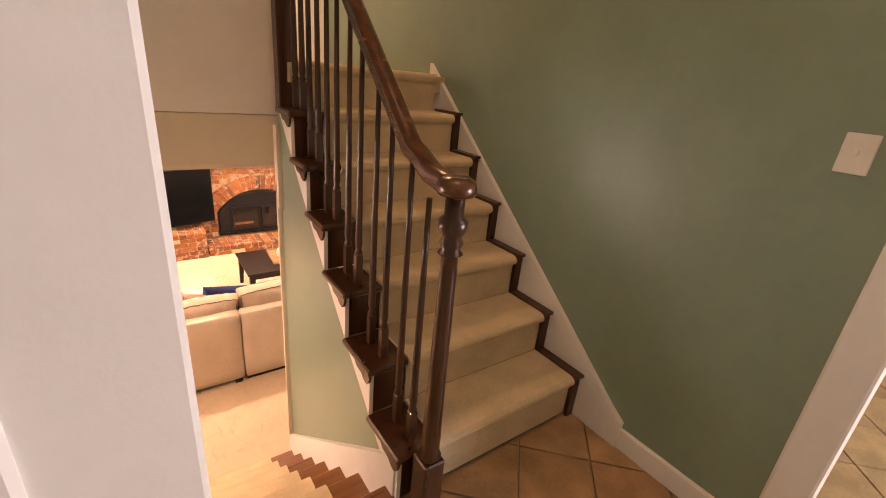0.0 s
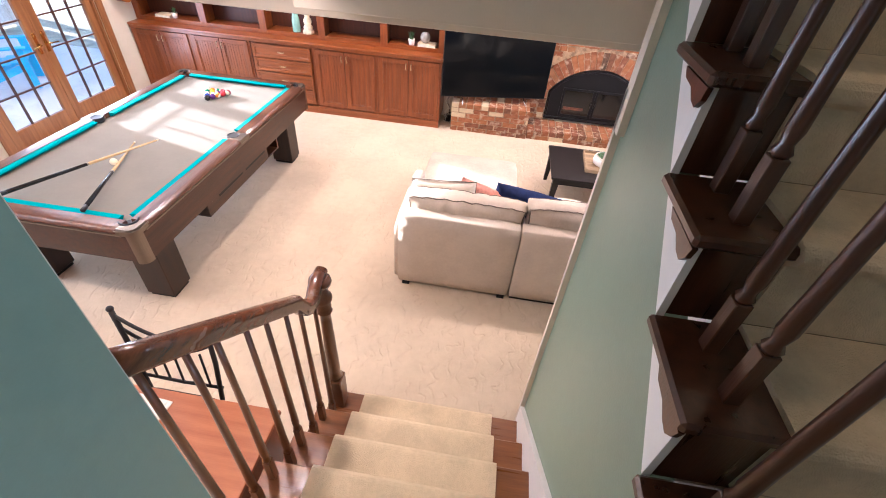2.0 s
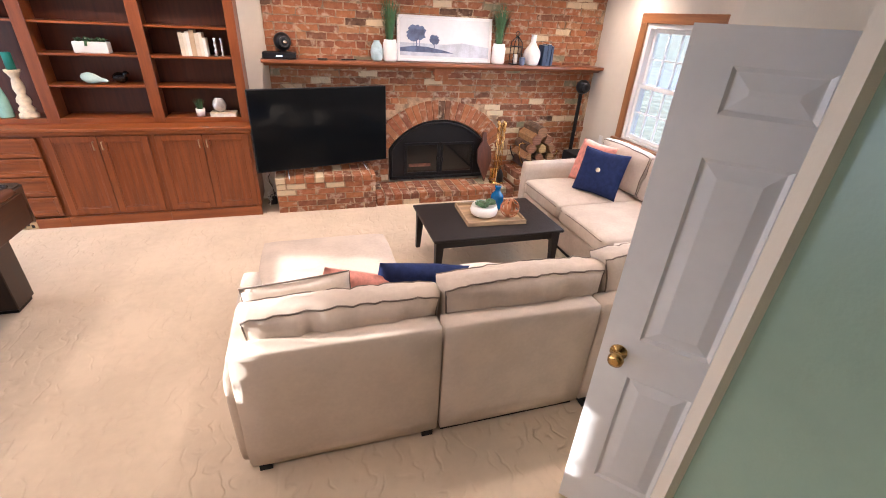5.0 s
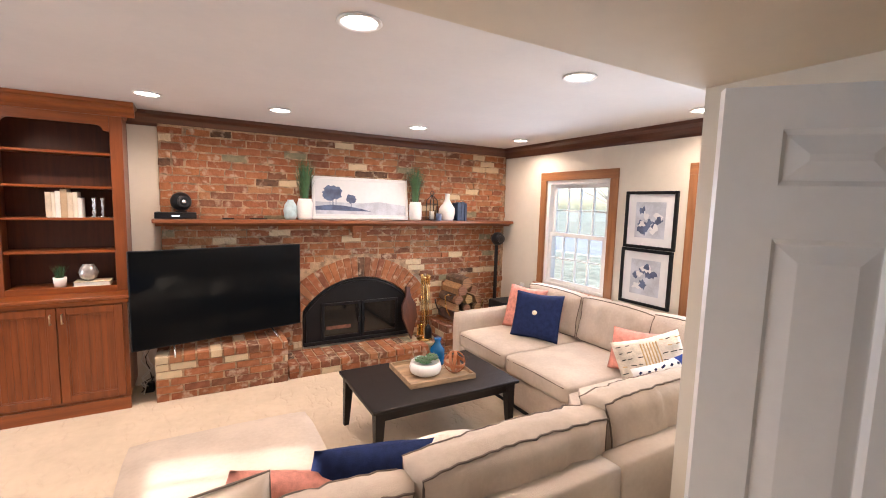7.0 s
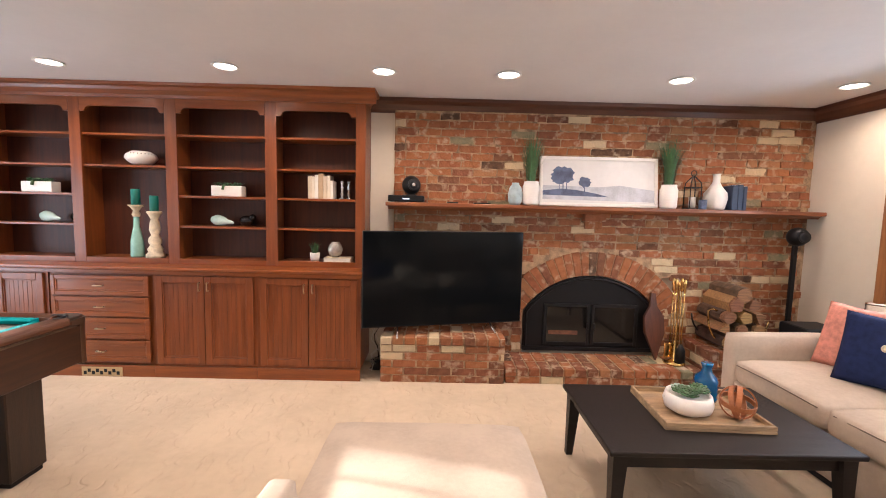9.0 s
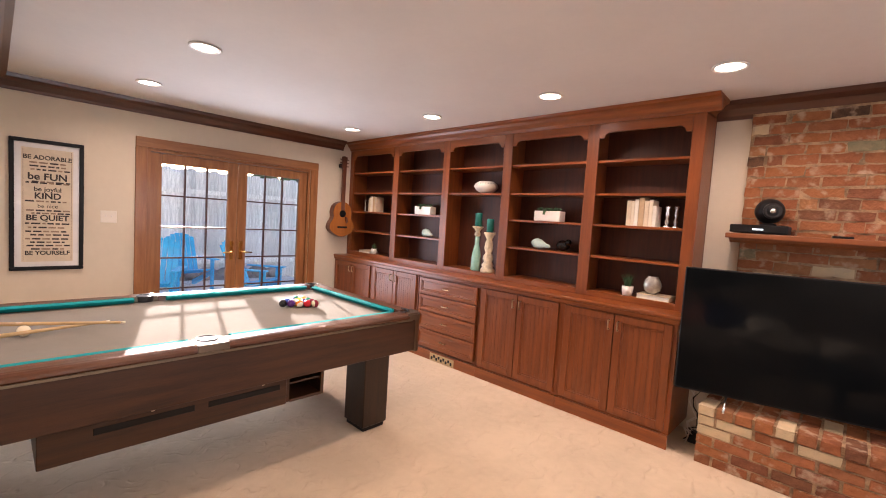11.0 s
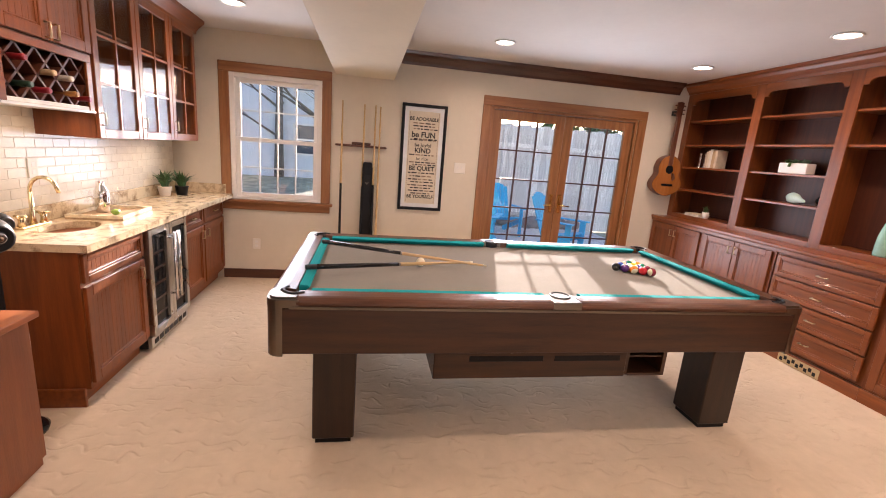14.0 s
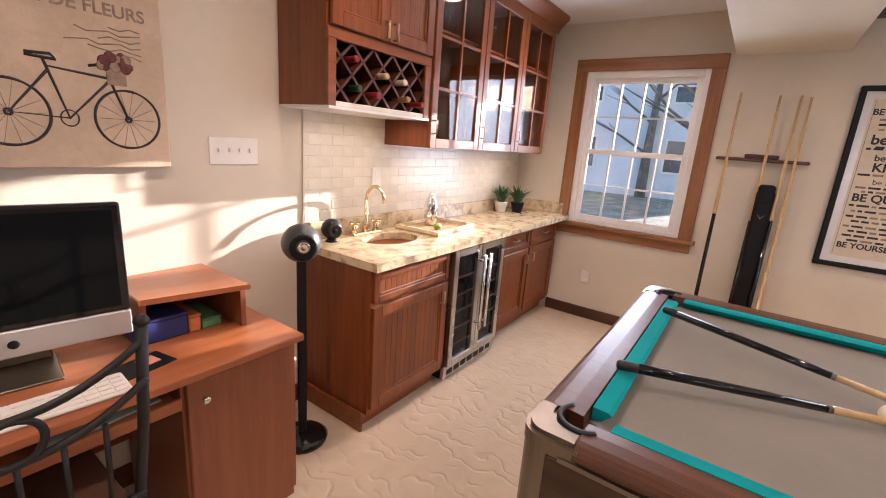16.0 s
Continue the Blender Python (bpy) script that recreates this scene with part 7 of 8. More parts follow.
for k in range(-3, 5):
    for s in (-1, 1):
        bm = boxed((-0.006, 0.006, 0.03, 0.325, -0.19, 0.19))
        moved(bm, pose(k * 0.13 - 0.065, 0, 0.14, 0, 45 * s, 0))
        bmesh.ops.bisect_plane(bm, geom=bm.verts[:] + bm.edges[:] + bm.faces[:], plane_co=(0, 0, 0.27), plane_no=(0, 0, 1), clear_outer=True)
        bmesh.ops.bisect_plane(bm, geom=bm.verts[:] + bm.edges[:] + bm.faces[:], plane_co=(0, 0, 0.001), plane_no=(0, 0, -1), clear_outer=True)
        bmesh.ops.bisect_plane(bm, geom=bm.verts[:] + bm.edges[:] + bm.faces[:], plane_co=(hw - 0.02, 0, 0), plane_no=(1, 0, 0), clear_outer=True)
        bmesh.ops.bisect_plane(bm, geom=bm.verts[:] + bm.edges[:] + bm.faces[:], plane_co=(-hw + 0.02, 0, 0), plane_no=(-1, 0, 0), clear_outer=True)
        if bm.verts:
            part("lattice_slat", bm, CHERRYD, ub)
        else:
            bm.free()
WINE = [(0.25, 0.015, 0.02), (0.02, 0.05, 0.03), (0.55, 0.40, 0.22), (0.30, 0.02, 0.03), (0.62, 0.55, 0.45), (0.40, 0.18, 0.05)]
for k, (x, z) in enumerate(((0.22, 0.20), (0.2, 0.085), (0.03, 0.16), (0.08, 0.07), (-0.1, 0.15), (-0.13, 0.075), (-0.24, 0.06))):
    t = thing("wine_bottle", "corked wine bottle lying in the lattice rack", "wine bottle", (-2.36 + x, YB + 0.04, 1.585 + z), group="wine bottles in the rack")
    bm = B(); turned(bm, [(0.034, 0), (0.036, 0.01), (0.036, 0.18), (0.014, 0.24), (0.014, 0.245)], 14, (0, 0, 0), 'Y'); part("glass", bm, material("bottle_glass_%s" % "abcdefg"[k], (0.02, 0.03, 0.02), 0.1, var=0.1), t)
    bm = B(); turned(bm, [(0.0145, 0.24), (0.015, 0.33), (0.016, 0.335), (0.012, 0.345)], 12, (0, 0, 0), 'Y'); part("capsule", bm, material("capsule_%s" % "abcdefg"[k], WINE[k % 6], 0.35, 0.2, var=0.1), t)
for k in range(3):
    x0 = -2.72 - 0.52 * k
    gcab = thing("glass_cabinet", "cherry wall cabinet with a glazed door and stemware", "cabinet", (x0 - 0.26, YB, 1.43), group="glazed bar cabinets")
    h = 0.955
    slab("side_panel", [(-0.259, -0.243, 0.004, 0.33, 0, h)], CHERRYZ, gcab)
    slab("side_panel", [(0.243, 0.259, 0.004, 0.33, 0, h)], CHERRYZ, gcab)
    slab("bottom_panel", [(-0.243, 0.243, 0.004, 0.33, 0, 0.018)], CHERRYZ, gcab)
    slab("top_panel", [(-0.243, 0.243, 0.004, 0.33, h - 0.018, h)], CHERRYZ, gcab)
    slab("back_panel", [(-0.243, 0.243, 0.004, 0.016, 0.018, h - 0.018)], CHERRYZ, gcab)
    for z in (0.33, 0.63):
        slab("shelf", [(-0.243, 0.243, 0.016, 0.30, z, z + 0.012)], CHERRYX, gcab)
    w = 0.055
    d = slab("door", [(-0.257, -0.257 + w, 0.332, 0.352, 0.0, h), (0.257 - w, 0.257, 0.332, 0.352, 0.0, h), (-0.257 + w, 0.257 - w, 0.332, 0.352, h - w, h), (-0.257 + w, 0.257 - w, 0.332, 0.352, 0.0, w)], CHERRYZ, gcab, "", 0.003)
    slab("muntin", [(-0.008, 0.008, 0.336, 0.35, w, h - w), (-0.202, 0.202, 0.337, 0.349, w + 0.26, w + 0.275), (-0.202, 0.202, 0.337, 0.349, w + 0.53, w + 0.545)], CHERRYX, d)
    pn = slab("pane", [(-0.202, 0.202, 0.339, 0.342, w, h - w)], PANE, d)
    pn.visible_shadow = False
    bm = B(); tube(bm, [(0.23, 0.352, 0.08), (0.23, 0.375, 0.08), (0.23, 0.375, 0.15), (0.23, 0.352, 0.15)], 0.005, 6); part("pull", bm, KNOB, d)
    for j, (gx, gy) in enumerate(((-0.15, 0.12), (-0.05, 0.2), (0.06, 0.12), (0.15, 0.2))):
        for z in (0.018, 0.342, 0.642):
            t = thing("wine_glass", "clear stemmed glass in the bar cabinet", "glass", (x0 - 0.26 + gx, YB + gy, 1.43 + z), group="stemware in the cabinets")
            bm = B(); turned(bm, [(0.03, 0), (0.029, 0.003), (0.004, 0.008), (0.004, 0.08), (0.03, 0.11), (0.036, 0.15), (0.03, 0.19)], 12, cap=False); part("bowl", bm, GLS, t)
cr = thing("bar_crown", "stepped cherry crown over the bar cabinets", "crown moulding", (0, 0, 0), kind="structure")
bm = B()
prism(bm, [(YB + 0.33 - p, q) for p, q in [(0.0, 2.38), (-0.012, 2.38), (-0.02, 2.41), (-0.06, 2.45), (-0.085, 2.47), (-0.09, 2.498), (0.0, 2.498)]], 'X', -4.36, -2.0)
part("moulding", bm, CHERRYX, cr)
slab("riser_board", [(-4.278, -2.015, YB + 0.004, YB + 0.33, 2.387, 2.497)], CHERRYX, cr)
# under-cabinet lamps
for x in (-2.36, -3.1, -3.9):
    area("undercabinet_lamp", 0.6, 0.08, (x, YB + 0.24, 1.565 if x > -2.7 else 1.42), (x, YB + 0.20, 0.9), 0.45, (1.0, 0.80, 0.60))
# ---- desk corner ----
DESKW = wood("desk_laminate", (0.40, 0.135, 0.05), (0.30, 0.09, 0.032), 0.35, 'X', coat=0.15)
# upright panels: the top's laminate about a third darker, grain upright
DESKZ = wood("desk_laminate_dark_z", (0.27, 0.085, 0.034), (0.20, 0.06, 0.024), 0.4, 'Z')
dk = thing("desk", "reddish wooden computer desk with side cupboard and raised shelf", "desk", (-0.98, YB, 0.0))
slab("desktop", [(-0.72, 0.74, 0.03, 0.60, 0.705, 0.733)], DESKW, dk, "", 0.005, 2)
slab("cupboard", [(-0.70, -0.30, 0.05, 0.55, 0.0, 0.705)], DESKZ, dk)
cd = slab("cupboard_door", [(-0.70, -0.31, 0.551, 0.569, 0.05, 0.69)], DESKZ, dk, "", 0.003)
bm = B(); turned(bm, [(0.006, 0), (0.006, 0.012), (0.012, 0.016), (0.011, 0.024), (0.003, 0.026)], 14); moved(bm, pose(-0.36, 0.569, 0.62, -90, 0, 0)); part("knob", bm, CHROME, cd, "small metal knob")
for z in (0.12, 0.60):
    bm = B(); turned(bm, [(0.005, -0.03), (0.005, 0.03)], 8, (-0.702, 0.56, z)); part("hinge", bm, STEEL, cd)
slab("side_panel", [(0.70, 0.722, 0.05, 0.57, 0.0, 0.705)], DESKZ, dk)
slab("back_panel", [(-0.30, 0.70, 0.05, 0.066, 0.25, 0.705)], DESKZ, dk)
slab("keyboard_shelf", [(-0.30, 0.70, 0.12, 0.54, 0.60, 0.618)], DESKW, dk, "", 0.003)
slab("front_lip", [(-0.30, 0.70, 0.54, 0.556, 0.60, 0.64)], DESKW, dk, "", 0.003)
hu = slab("raised_shelf", [(-0.63, -0.29, 0.03, 0.40, 0.88, 0.90)], DESKW, dk, "", 0.004)
for v_ in hu.data.vertices:
    if v_.co.y > 0.2:
        v_.co.y = 0.40 if v_.co.x < -0.45 else 0.32
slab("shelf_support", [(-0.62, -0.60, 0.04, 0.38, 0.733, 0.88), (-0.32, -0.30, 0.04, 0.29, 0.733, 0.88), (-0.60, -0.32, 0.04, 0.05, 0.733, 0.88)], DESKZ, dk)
for k, (x, w, h, c, nm) in enumerate(((-1.445, 0.04, 0.055, (0.62, 0.20, 0.06), "orange"), (-1.34, 0.16, 0.075, (0.02, 0.03, 0.14), "dark blue"), (-1.505, 0.07, 0.03, (0.10, 0.28, 0.12), "green"))):
    t = thing("box_file", "%s stationery box on the desk shelf" % nm, "box", (x, YB + 0.22, 0.733), group="stationery on the desk")
    slab("body", [(-w / 2, w / 2, -0.09, 0.09, 0, h)], material("stationery_" + nm.replace(" ", "_"), c, 0.5, var=0.15), t, "", 0.004)
    slab("lid", [(-w / 2 - 0.002, w / 2 + 0.002, -0.092, 0.092, h, h + 0.01)], material("stationery_lid_" + nm.replace(" ", "_"), tuple(q * 0.7 for q in c), 0.5), t, "", 0.003)
t = thing("notepad", "loose papers and a dark card on the desk", "paper", (-1.22, YB + 0.44, 0.733), 12)
slab("sheet", [(-0.08, 0.08, -0.05, 0.05, 0, 0.004)], BLACK, t)
slab("card", [(-0.05, 0.0, -0.03, 0.02, 0.004, 0.007)], CORAL, t)
t = thing("folder", "pale green papers on the keyboard shelf", "paper", (-1.1, YB + 0.40, 0.618), 6)
slab("sheet", [(-0.14, 0.14, -0.09, 0.1, 0, 0.006)], SAGEC, t)
im = thing("computer", "silver all-in-one computer with a dark screen on the desk", "computer", (-0.98, YB + 0.26, 0.733), -8)
slab("screen_panel", [(-0.275, 0.275, -0.012, 0.02, 0.145, 0.49)], BLACKGLOSS, im, "black glass screen", 0.008, 2)
slab("chin", [(-0.275, 0.275, -0.012, 0.0225, 0.065, 0.145)], material("silver_aluminium", (0.60, 0.60, 0.60), 0.35, 0.9, var=0.03), im, "silver lower panel", 0.004)
slab("display", [(-0.252, 0.252, 0.0203, 0.0222, 0.165, 0.468)], SCREEN, im, "dark glossy display")
bm = B(); sphere(bm, 0.013, (0, 0.0235, 0.105), 12, 8, (1, 0.15, 1)); part("emblem", bm, BLACK, im)
bm = boxed((-0.09, 0.09, -0.10, 0.10, 0.0, 0.008), (-0.08, 0.08, -0.075, -0.06, 0.008, 0.10), bevel=0.003); part("stand", bm, ALU, im, "silver stand")
kb = thing("keyboard", "thin white keyboard on the desk", "keyboard", (-0.95, YB + 0.50, 0.733), -4)
slab("body", [(-0.21, 0.21, -0.06, 0.06, 0, 0.012)], PLATE, kb, "", 0.004)
for r in range(4):
    for k in range(12):
        slab("key", [(-0.20 + 0.033 * k, -0.172 + 0.033 * k, -0.052 + 0.027 * r, -0.03 + 0.027 * r, 0.012, 0.015)], CER, kb)
# wrought iron chair, its back to the room
ch = thing("desk_chair", "black wrought-iron chair with a scrolled back at the desk", "chair", (-0.88, 2.10, 0.0))
for sx in (-1, 1):
    bm = B(); tube(bm, [(sx * 0.20, 0.12, 0.0), (sx * 0.205, 0.13, 0.45), (sx * 0.225, 0.17, 0.75), (sx * 0.235, 0.19, 1.02)], 0.013, 8); sphere(bm, 0.017, (sx * 0.235, 0.19, 1.025), 10, 8); part("back_post", bm, IRON, ch)
    bm = B(); tube(bm, [(sx * 0.20, -0.26, 0.0), (sx * 0.195, -0.25, 0.43)], 0.012, 8); part("leg", bm, IRON, ch)
for z0, zc in ((0.98, -0.10), (0.88, -0.10)):
    bm = B(); tube(bm, [(0.235 * u, 0.19 - 0.015 * (1 - abs(u)), z0 + zc * (1 - u * u)) for u in [k / 8 - 1 for k in range(17)]], 0.009, 8); part("back_rail", bm, IRON, ch)
bm = B(); tube(bm, [(0.05 * math.cos(a), 0.178, 0.83 + 0.05 * math.sin(a)) for a in [6.283 * k / 20 for k in range(20)]], 0.008, 6, True); part("ring", bm, IRON, ch)
bm = B(); tube(bm, [(-0.22, 0.155, 0.55), (0.0, 0.15, 0.55), (0.22, 0.155, 0.55)], 0.009, 8); part("back_rail", bm, IRON, ch)
for x in (-0.15, -0.075, 0.0, 0.075, 0.15):
    bm = B(); tube(bm, [(x, 0.155, 0.55), (x, 0.175, 0.78 + 0.6 * x * x)], 0.006, 6); part("back_bar", bm, IRON, ch)
bm = soft_box(-0.21, 0.21, -0.27, 0.13, 0.44, 0.50, 0.025, 41); part("seat", bm, material("seat_leather", (0.07, 0.03, 0.018), 0.5, var=0.2), ch, "dark brown padded seat")
bm = B(); tube(bm, [(-0.2, -0.26, 0.43), (0.2, -0.26, 0.43), (0.2, 0.13, 0.43), (-0.2, 0.13, 0.43)], 0.01, 6, True); part("seat_frame", bm, IRON, ch)
sp = thing("speaker", "grey globe speaker on a slim floor stand by the bar", "speaker", (-1.91, 1.80, 0.0), 150, group="floor speakers")
bm = B(); turned(bm, [(0.115, 0), (0.12, 0.02), (0.10, 0.035), (0.02, 0.05)], 24); part("base", bm, BLACKGLOSS, sp)
slab("column", [(-0.02, 0.02, -0.014, 0.014, 0.04, 0.92)], BLACK, sp, "", 0.006)
bm = B(); sphere(bm, 0.085, (0, 0, 0.995), 22, 16); part("shell", bm, material("speaker_grey", (0.045, 0.048, 0.05), 0.35, var=0.1), sp)
bm = B(); turned(bm, [(0.055, 0), (0.058, 0.02), (0.045, 0.022), (0.02, 0.006)], 20); moved(bm, pose(0, -0.065, 0.995, 90, 0, 0)); part("driver_ring", bm, BLACK, sp)
bm = B(); turned(bm, [(0.026, 0), (0.026, 0.026), (0.018, 0.03), (0.004, 0.024)], 18); moved(bm, pose(0, -0.065, 0.995, 90, 0, 0)); part("driver_cone", bm, CHROME, sp)
globe_speaker(-2.25, 1.60, 0.915, 0.055, 160, "small black speaker at the end of the bar counter")


def lettering(text, size, mat, parent, m, bold=0.0):
    cu = bpy.data.curves.new("text", 'FONT')
    cu.body, cu.size, cu.align_x, cu.extrude, cu.offset = text, size, 'CENTER', 0.0004, bold
    tmp = bpy.data.objects.new("tmp_text", cu)
    scene.collection.objects.link(tmp)
    bpy.context.view_layer.update()
    me = bpy.data.meshes.new_from_object(tmp.evaluated_get(bpy.context.evaluated_depsgraph_get()))
    bpy.data.objects.remove(tmp)
    bpy.data.curves.remove(cu)
    me.materials.clear()
    me.materials.append(mat)
    ob = new("lettering", me)
    ob.parent = parent
    ob.matrix_basis = m
    return ob


CANV = material("aged_canvas", (0.60, 0.47, 0.34), 0.85, var=0.14, scale=5, bump=0.2, bscale=200)
INK = material("dark_print", (0.035, 0.03, 0.03), 0.7, var=0.3, scale=40)
FADED = material("faded_print", (0.30, 0.22, 0.16), 0.8, var=0.3, scale=30)
ROSE = material("dried_rose", (0.16, 0.05, 0.05), 0.8, var=0.4, scale=40)
bc = thing("canvas_print", "stretched canvas print of an old bicycle with a flower basket", "picture", (-1.02, YB, 1.30))
slab("canvas", [(-0.50, 0.50, 0.002, 0.035, 0.0, 0.80)], CANV, bc, "aged beige canvas", 0.003)
def on_canvas(pts, r, closed=False, name="bicycle_frame", mat=INK):
    bm = B(); tube(bm, [(-(0.374 + (p_[0] - 0.33) * 0.665), 0.0355, 0.165 + (p_[1] - 0.20) * 0.72) for p_ in pts], r * 0.75, 4, closed)
    for v_ in bm.verts:
        v_.co.y = 0.035 + (v_.co.y - 0.0355) * 0.1 + 0.001
    part(name, bm, mat, bc)
WH = [(0.33, 0.20), (-0.13, 0.20)]
for cx, cz in WH:
    on_canvas([(cx + 0.145 * math.cos(6.283 * k / 40), cz + 0.134 * math.sin(6.283 * k / 40)) for k in range(40)], 0.006, True, "bicycle_wheel")
    for k in range(14):
        a = 6.283 * k / 14
        on_canvas([(cx, cz), (cx + 0.128 * math.cos(a), cz + 0.128 * math.sin(a))], 0.0012, False, "spoke", FADED)
    on_canvas([(cx + 0.012 * math.cos(6.283 * k / 10), cz + 0.012 * math.sin(6.283 * k / 10)) for k in range(10)], 0.006, True, "hub")
for a in ([(0.33, 0.20), (0.255, 0.395), (0.275, 0.44)], [(0.262, 0.38), (0.02, 0.40), (0.085, 0.19), (0.262, 0.37)], [(0.01, 0.43), (0.02, 0.40), (0.085, 0.19), (-0.13, 0.20), (0.025, 0.385)], [(-0.05, 0.435), (0.06, 0.43), (0.04, 0.45), (-0.05, 0.445)], [(0.18, 0.425), (0.29, 0.45), (0.30, 0.42)]):
    on_canvas(a, 0.006)
on_canvas([(0.085 + 0.035 * math.cos(6.283 * k / 16), 0.19 + 0.035 * math.sin(6.283 * k / 16)) for k in range(16)], 0.003, True, "chainring")
bm = boxed((-0.378, -0.322, 0.035, 0.0375, 0.275, 0.325)); part("basket", bm, FADED, bc, "woven basket")
rnd = random.Random(8)
for k in range(18):
    bm = B(); sphere(bm, rnd.uniform(0.012, 0.02), (-0.348 + rnd.uniform(-0.042, 0.042), 0.037, 0.335 + rnd.uniform(-0.008, 0.035)), 8, 6, (1, 0.15, 1)); part("flower", bm, ROSE if k % 3 else FADED, bc)
lettering("OI DE FLEURS", 0.054, FADED, bc, Matrix.Translation((-0.285, 0.0362, 0.49)) @ pose(0, 0, 0, 90, 0, 180), 0.001)
for k in range(6):
    bm = B(); tube(bm, [(-0.43 + 0.03 * j + 0.0, 0.036, 0.455 - 0.017 * k + 0.006 * math.sin(j * 2.1 + k)) for j in range(4 + (k * 3) % 5)], 0.0018, 4); part("script_line", bm, FADED, bc)

# poster between cue rack and patio door
ps = thing("framed_poster", "tall black-framed word poster on the patio wall", "poster", (XW, 4.023, 1.42))
w, h, f = 0.49, 1.14, 0.032
slab("frame", [(0, 0.028, -w / 2, w / 2, -h / 2, -h / 2 + f), (0, 0.028, -w / 2, w / 2, h / 2 - f, h / 2), (0, 0.028, -w / 2, -w / 2 + f, -h / 2 + f, h / 2 - f), (0, 0.028, w / 2 - f, w / 2, -h / 2 + f, h / 2 - f)], BLACK, ps, "black moulded frame", 0.004)
slab("mat_board", [(0.002, 0.010, -w / 2 + f, w / 2 - f, -h / 2 + f, h / 2 - f)], PAPER, ps, "off-white mat")
slab("sheet", [(0.0101, 0.012, -w / 2 + 0.075, w / 2 - 0.075, -h / 2 + 0.075, h / 2 - 0.075)], material("poster_paper", (0.66, 0.58, 0.45), 0.6, var=0.1, scale=6), ps, "cream printed sheet")
slab("border_line", [(0.0121, 0.0126, -w / 2 + 0.085, -w / 2 + 0.088, -h / 2 + 0.085, h / 2 - 0.085), (0.0121, 0.0126, w / 2 - 0.088, w / 2 - 0.085, -h / 2 + 0.085, h / 2 - 0.085)], FADED, ps)
RZ = pose(0, 0, 0, 90, 0, 90)
for txt, size, z, b in (("BE ADORABLE", 0.058, 0.40, 0.0015), ("be FUN", 0.095, 0.225, 0.002), ("be joyful", 0.062, 0.125, 0.001), ("KIND", 0.085, 0.06, 0.002), ("be nice", 0.055, -0.02, 0.0), ("BE QUIET", 0.078, -0.13, 0.002), ("BE YOURSELF", 0.058, -0.435, 0.0015)):
    lettering(txt, size * 0.86, INK, ps, Matrix.Translation((0.0126, 0, z)) @ RZ, b)
rnd = random.Random(5)
for z in (0.365, 0.335, 0.305, 0.20, 0.19, 0.03, -0.05, -0.075, -0.165, -0.20, -0.235, -0.265, -0.30, -0.33, -0.36, -0.39):
    y0 = rnd.uniform(-0.15, -0.10)
    while y0 < 0.12:
        wd = rnd.uniform(0.02, 0.06)
        slab("print_bar", [(0.0121, 0.0127, y0, min(0.15, y0 + wd), z, z + 0.013)], INK if rnd.random() < 0.7 else FADED, ps)
        y0 += wd + 0.012


def wall_plate(name, label, m, gangs, kind):
    t = thing(name, label, "switch" if kind == "switch" else "outlet")
    t.matrix_basis = m
    w = 0.035 + 0.046 * gangs
    slab("plate", [(-w / 2, w / 2, 0.0, 0.006, -0.058, 0.058)], PLATE, t, "", 0.003)
    for k in range(gangs):
        x = (k - (gangs - 1) / 2) * 0.046
        if kind == "switch":
            slab("toggle", [(x - 0.005, x + 0.005, 0.006, 0.016, -0.004, 0.014)], WHITE, t, "", 0.002)
        else:
            for z in (-0.022, 0.022):
                slab("socket", [(x - 0.015, x + 0.015, 0.006, 0.0075, z - 0.013, z + 0.013)], WHITE, t, "", 0.001)
    return t


wall_plate("light_switch", "ivory four-gang switch plate on the desk wall", pose(-1.79, YB, 1.365), 4, "switch")
wall_plate("light_switch", "ivory double switch plate beside the patio door", pose(XW, 4.455, 1.345, 0, 0, -90), 2, "switch")
wall_plate("light_switch", "ivory switch plate on the sage wall", pose(2.03, 0.385, 2.765, 0, 0, 90), 1, "switch")
wall_plate("power_outlet", "ivory power outlet under the window", pose(XW, 2.285, 0.385, 0, 0, -90), 1, "outlet")
wall_plate("power_outlet", "ivory power outlet on the tiled backsplash", pose(-2.66, YB + 0.012, 1.235), 1, "outlet")
wall_plate("power_outlet", "ivory power outlet by the sofa", pose(XE, 6.98, 0.72, 0, 0, 90), 1, "outlet")
# ---- outdoors ----
GRASS = material("winter_lawn", (0.36, 0.36, 0.26), 0.95, var=0.4, scale=3, bump=0.4, bscale=30)
CONC = material("patio_concrete", (0.62, 0.61, 0.59), 0.85, var=0.15, scale=2, bump=0.2, bscale=40)
FENCEM = random_tint(material("weathered_fence", (0.79, 0.77, 0.74), 0.85, var=0.25, scale=6, stretch=(6, 6, 0.6), bump=0.3), 0.01, 0.2)
ASPH = material("street_asphalt", (0.38, 0.39, 0.41), 0.9, var=0.2, scale=2)
structure("ground", [(-300, XW - 0.16, -300, 300, -0.30, -0.16), (XE + 0.16, 300, -300, 300, -0.30, -0.16), (XW - 0.16, XE + 0.16, YN + 0.2, 300, -0.30, -0.16)], GRASS, "winter lawn round the house", "ground")
structure("patio", [(-9.2, XW - 0.16, 2.6, 8.6, -0.16, -0.05)], CONC, "pale concrete patio outside the double door", "patio")
structure("road", [(14, 21, -120, 120, -0.16, -0.14)], ASPH, "grey asphalt street in front of the house", "road")
fn = thing("fence", "weathered vertical-board wooden fence behind the patio", "fence", (-9.6, 5.0, -0.16))
me = None
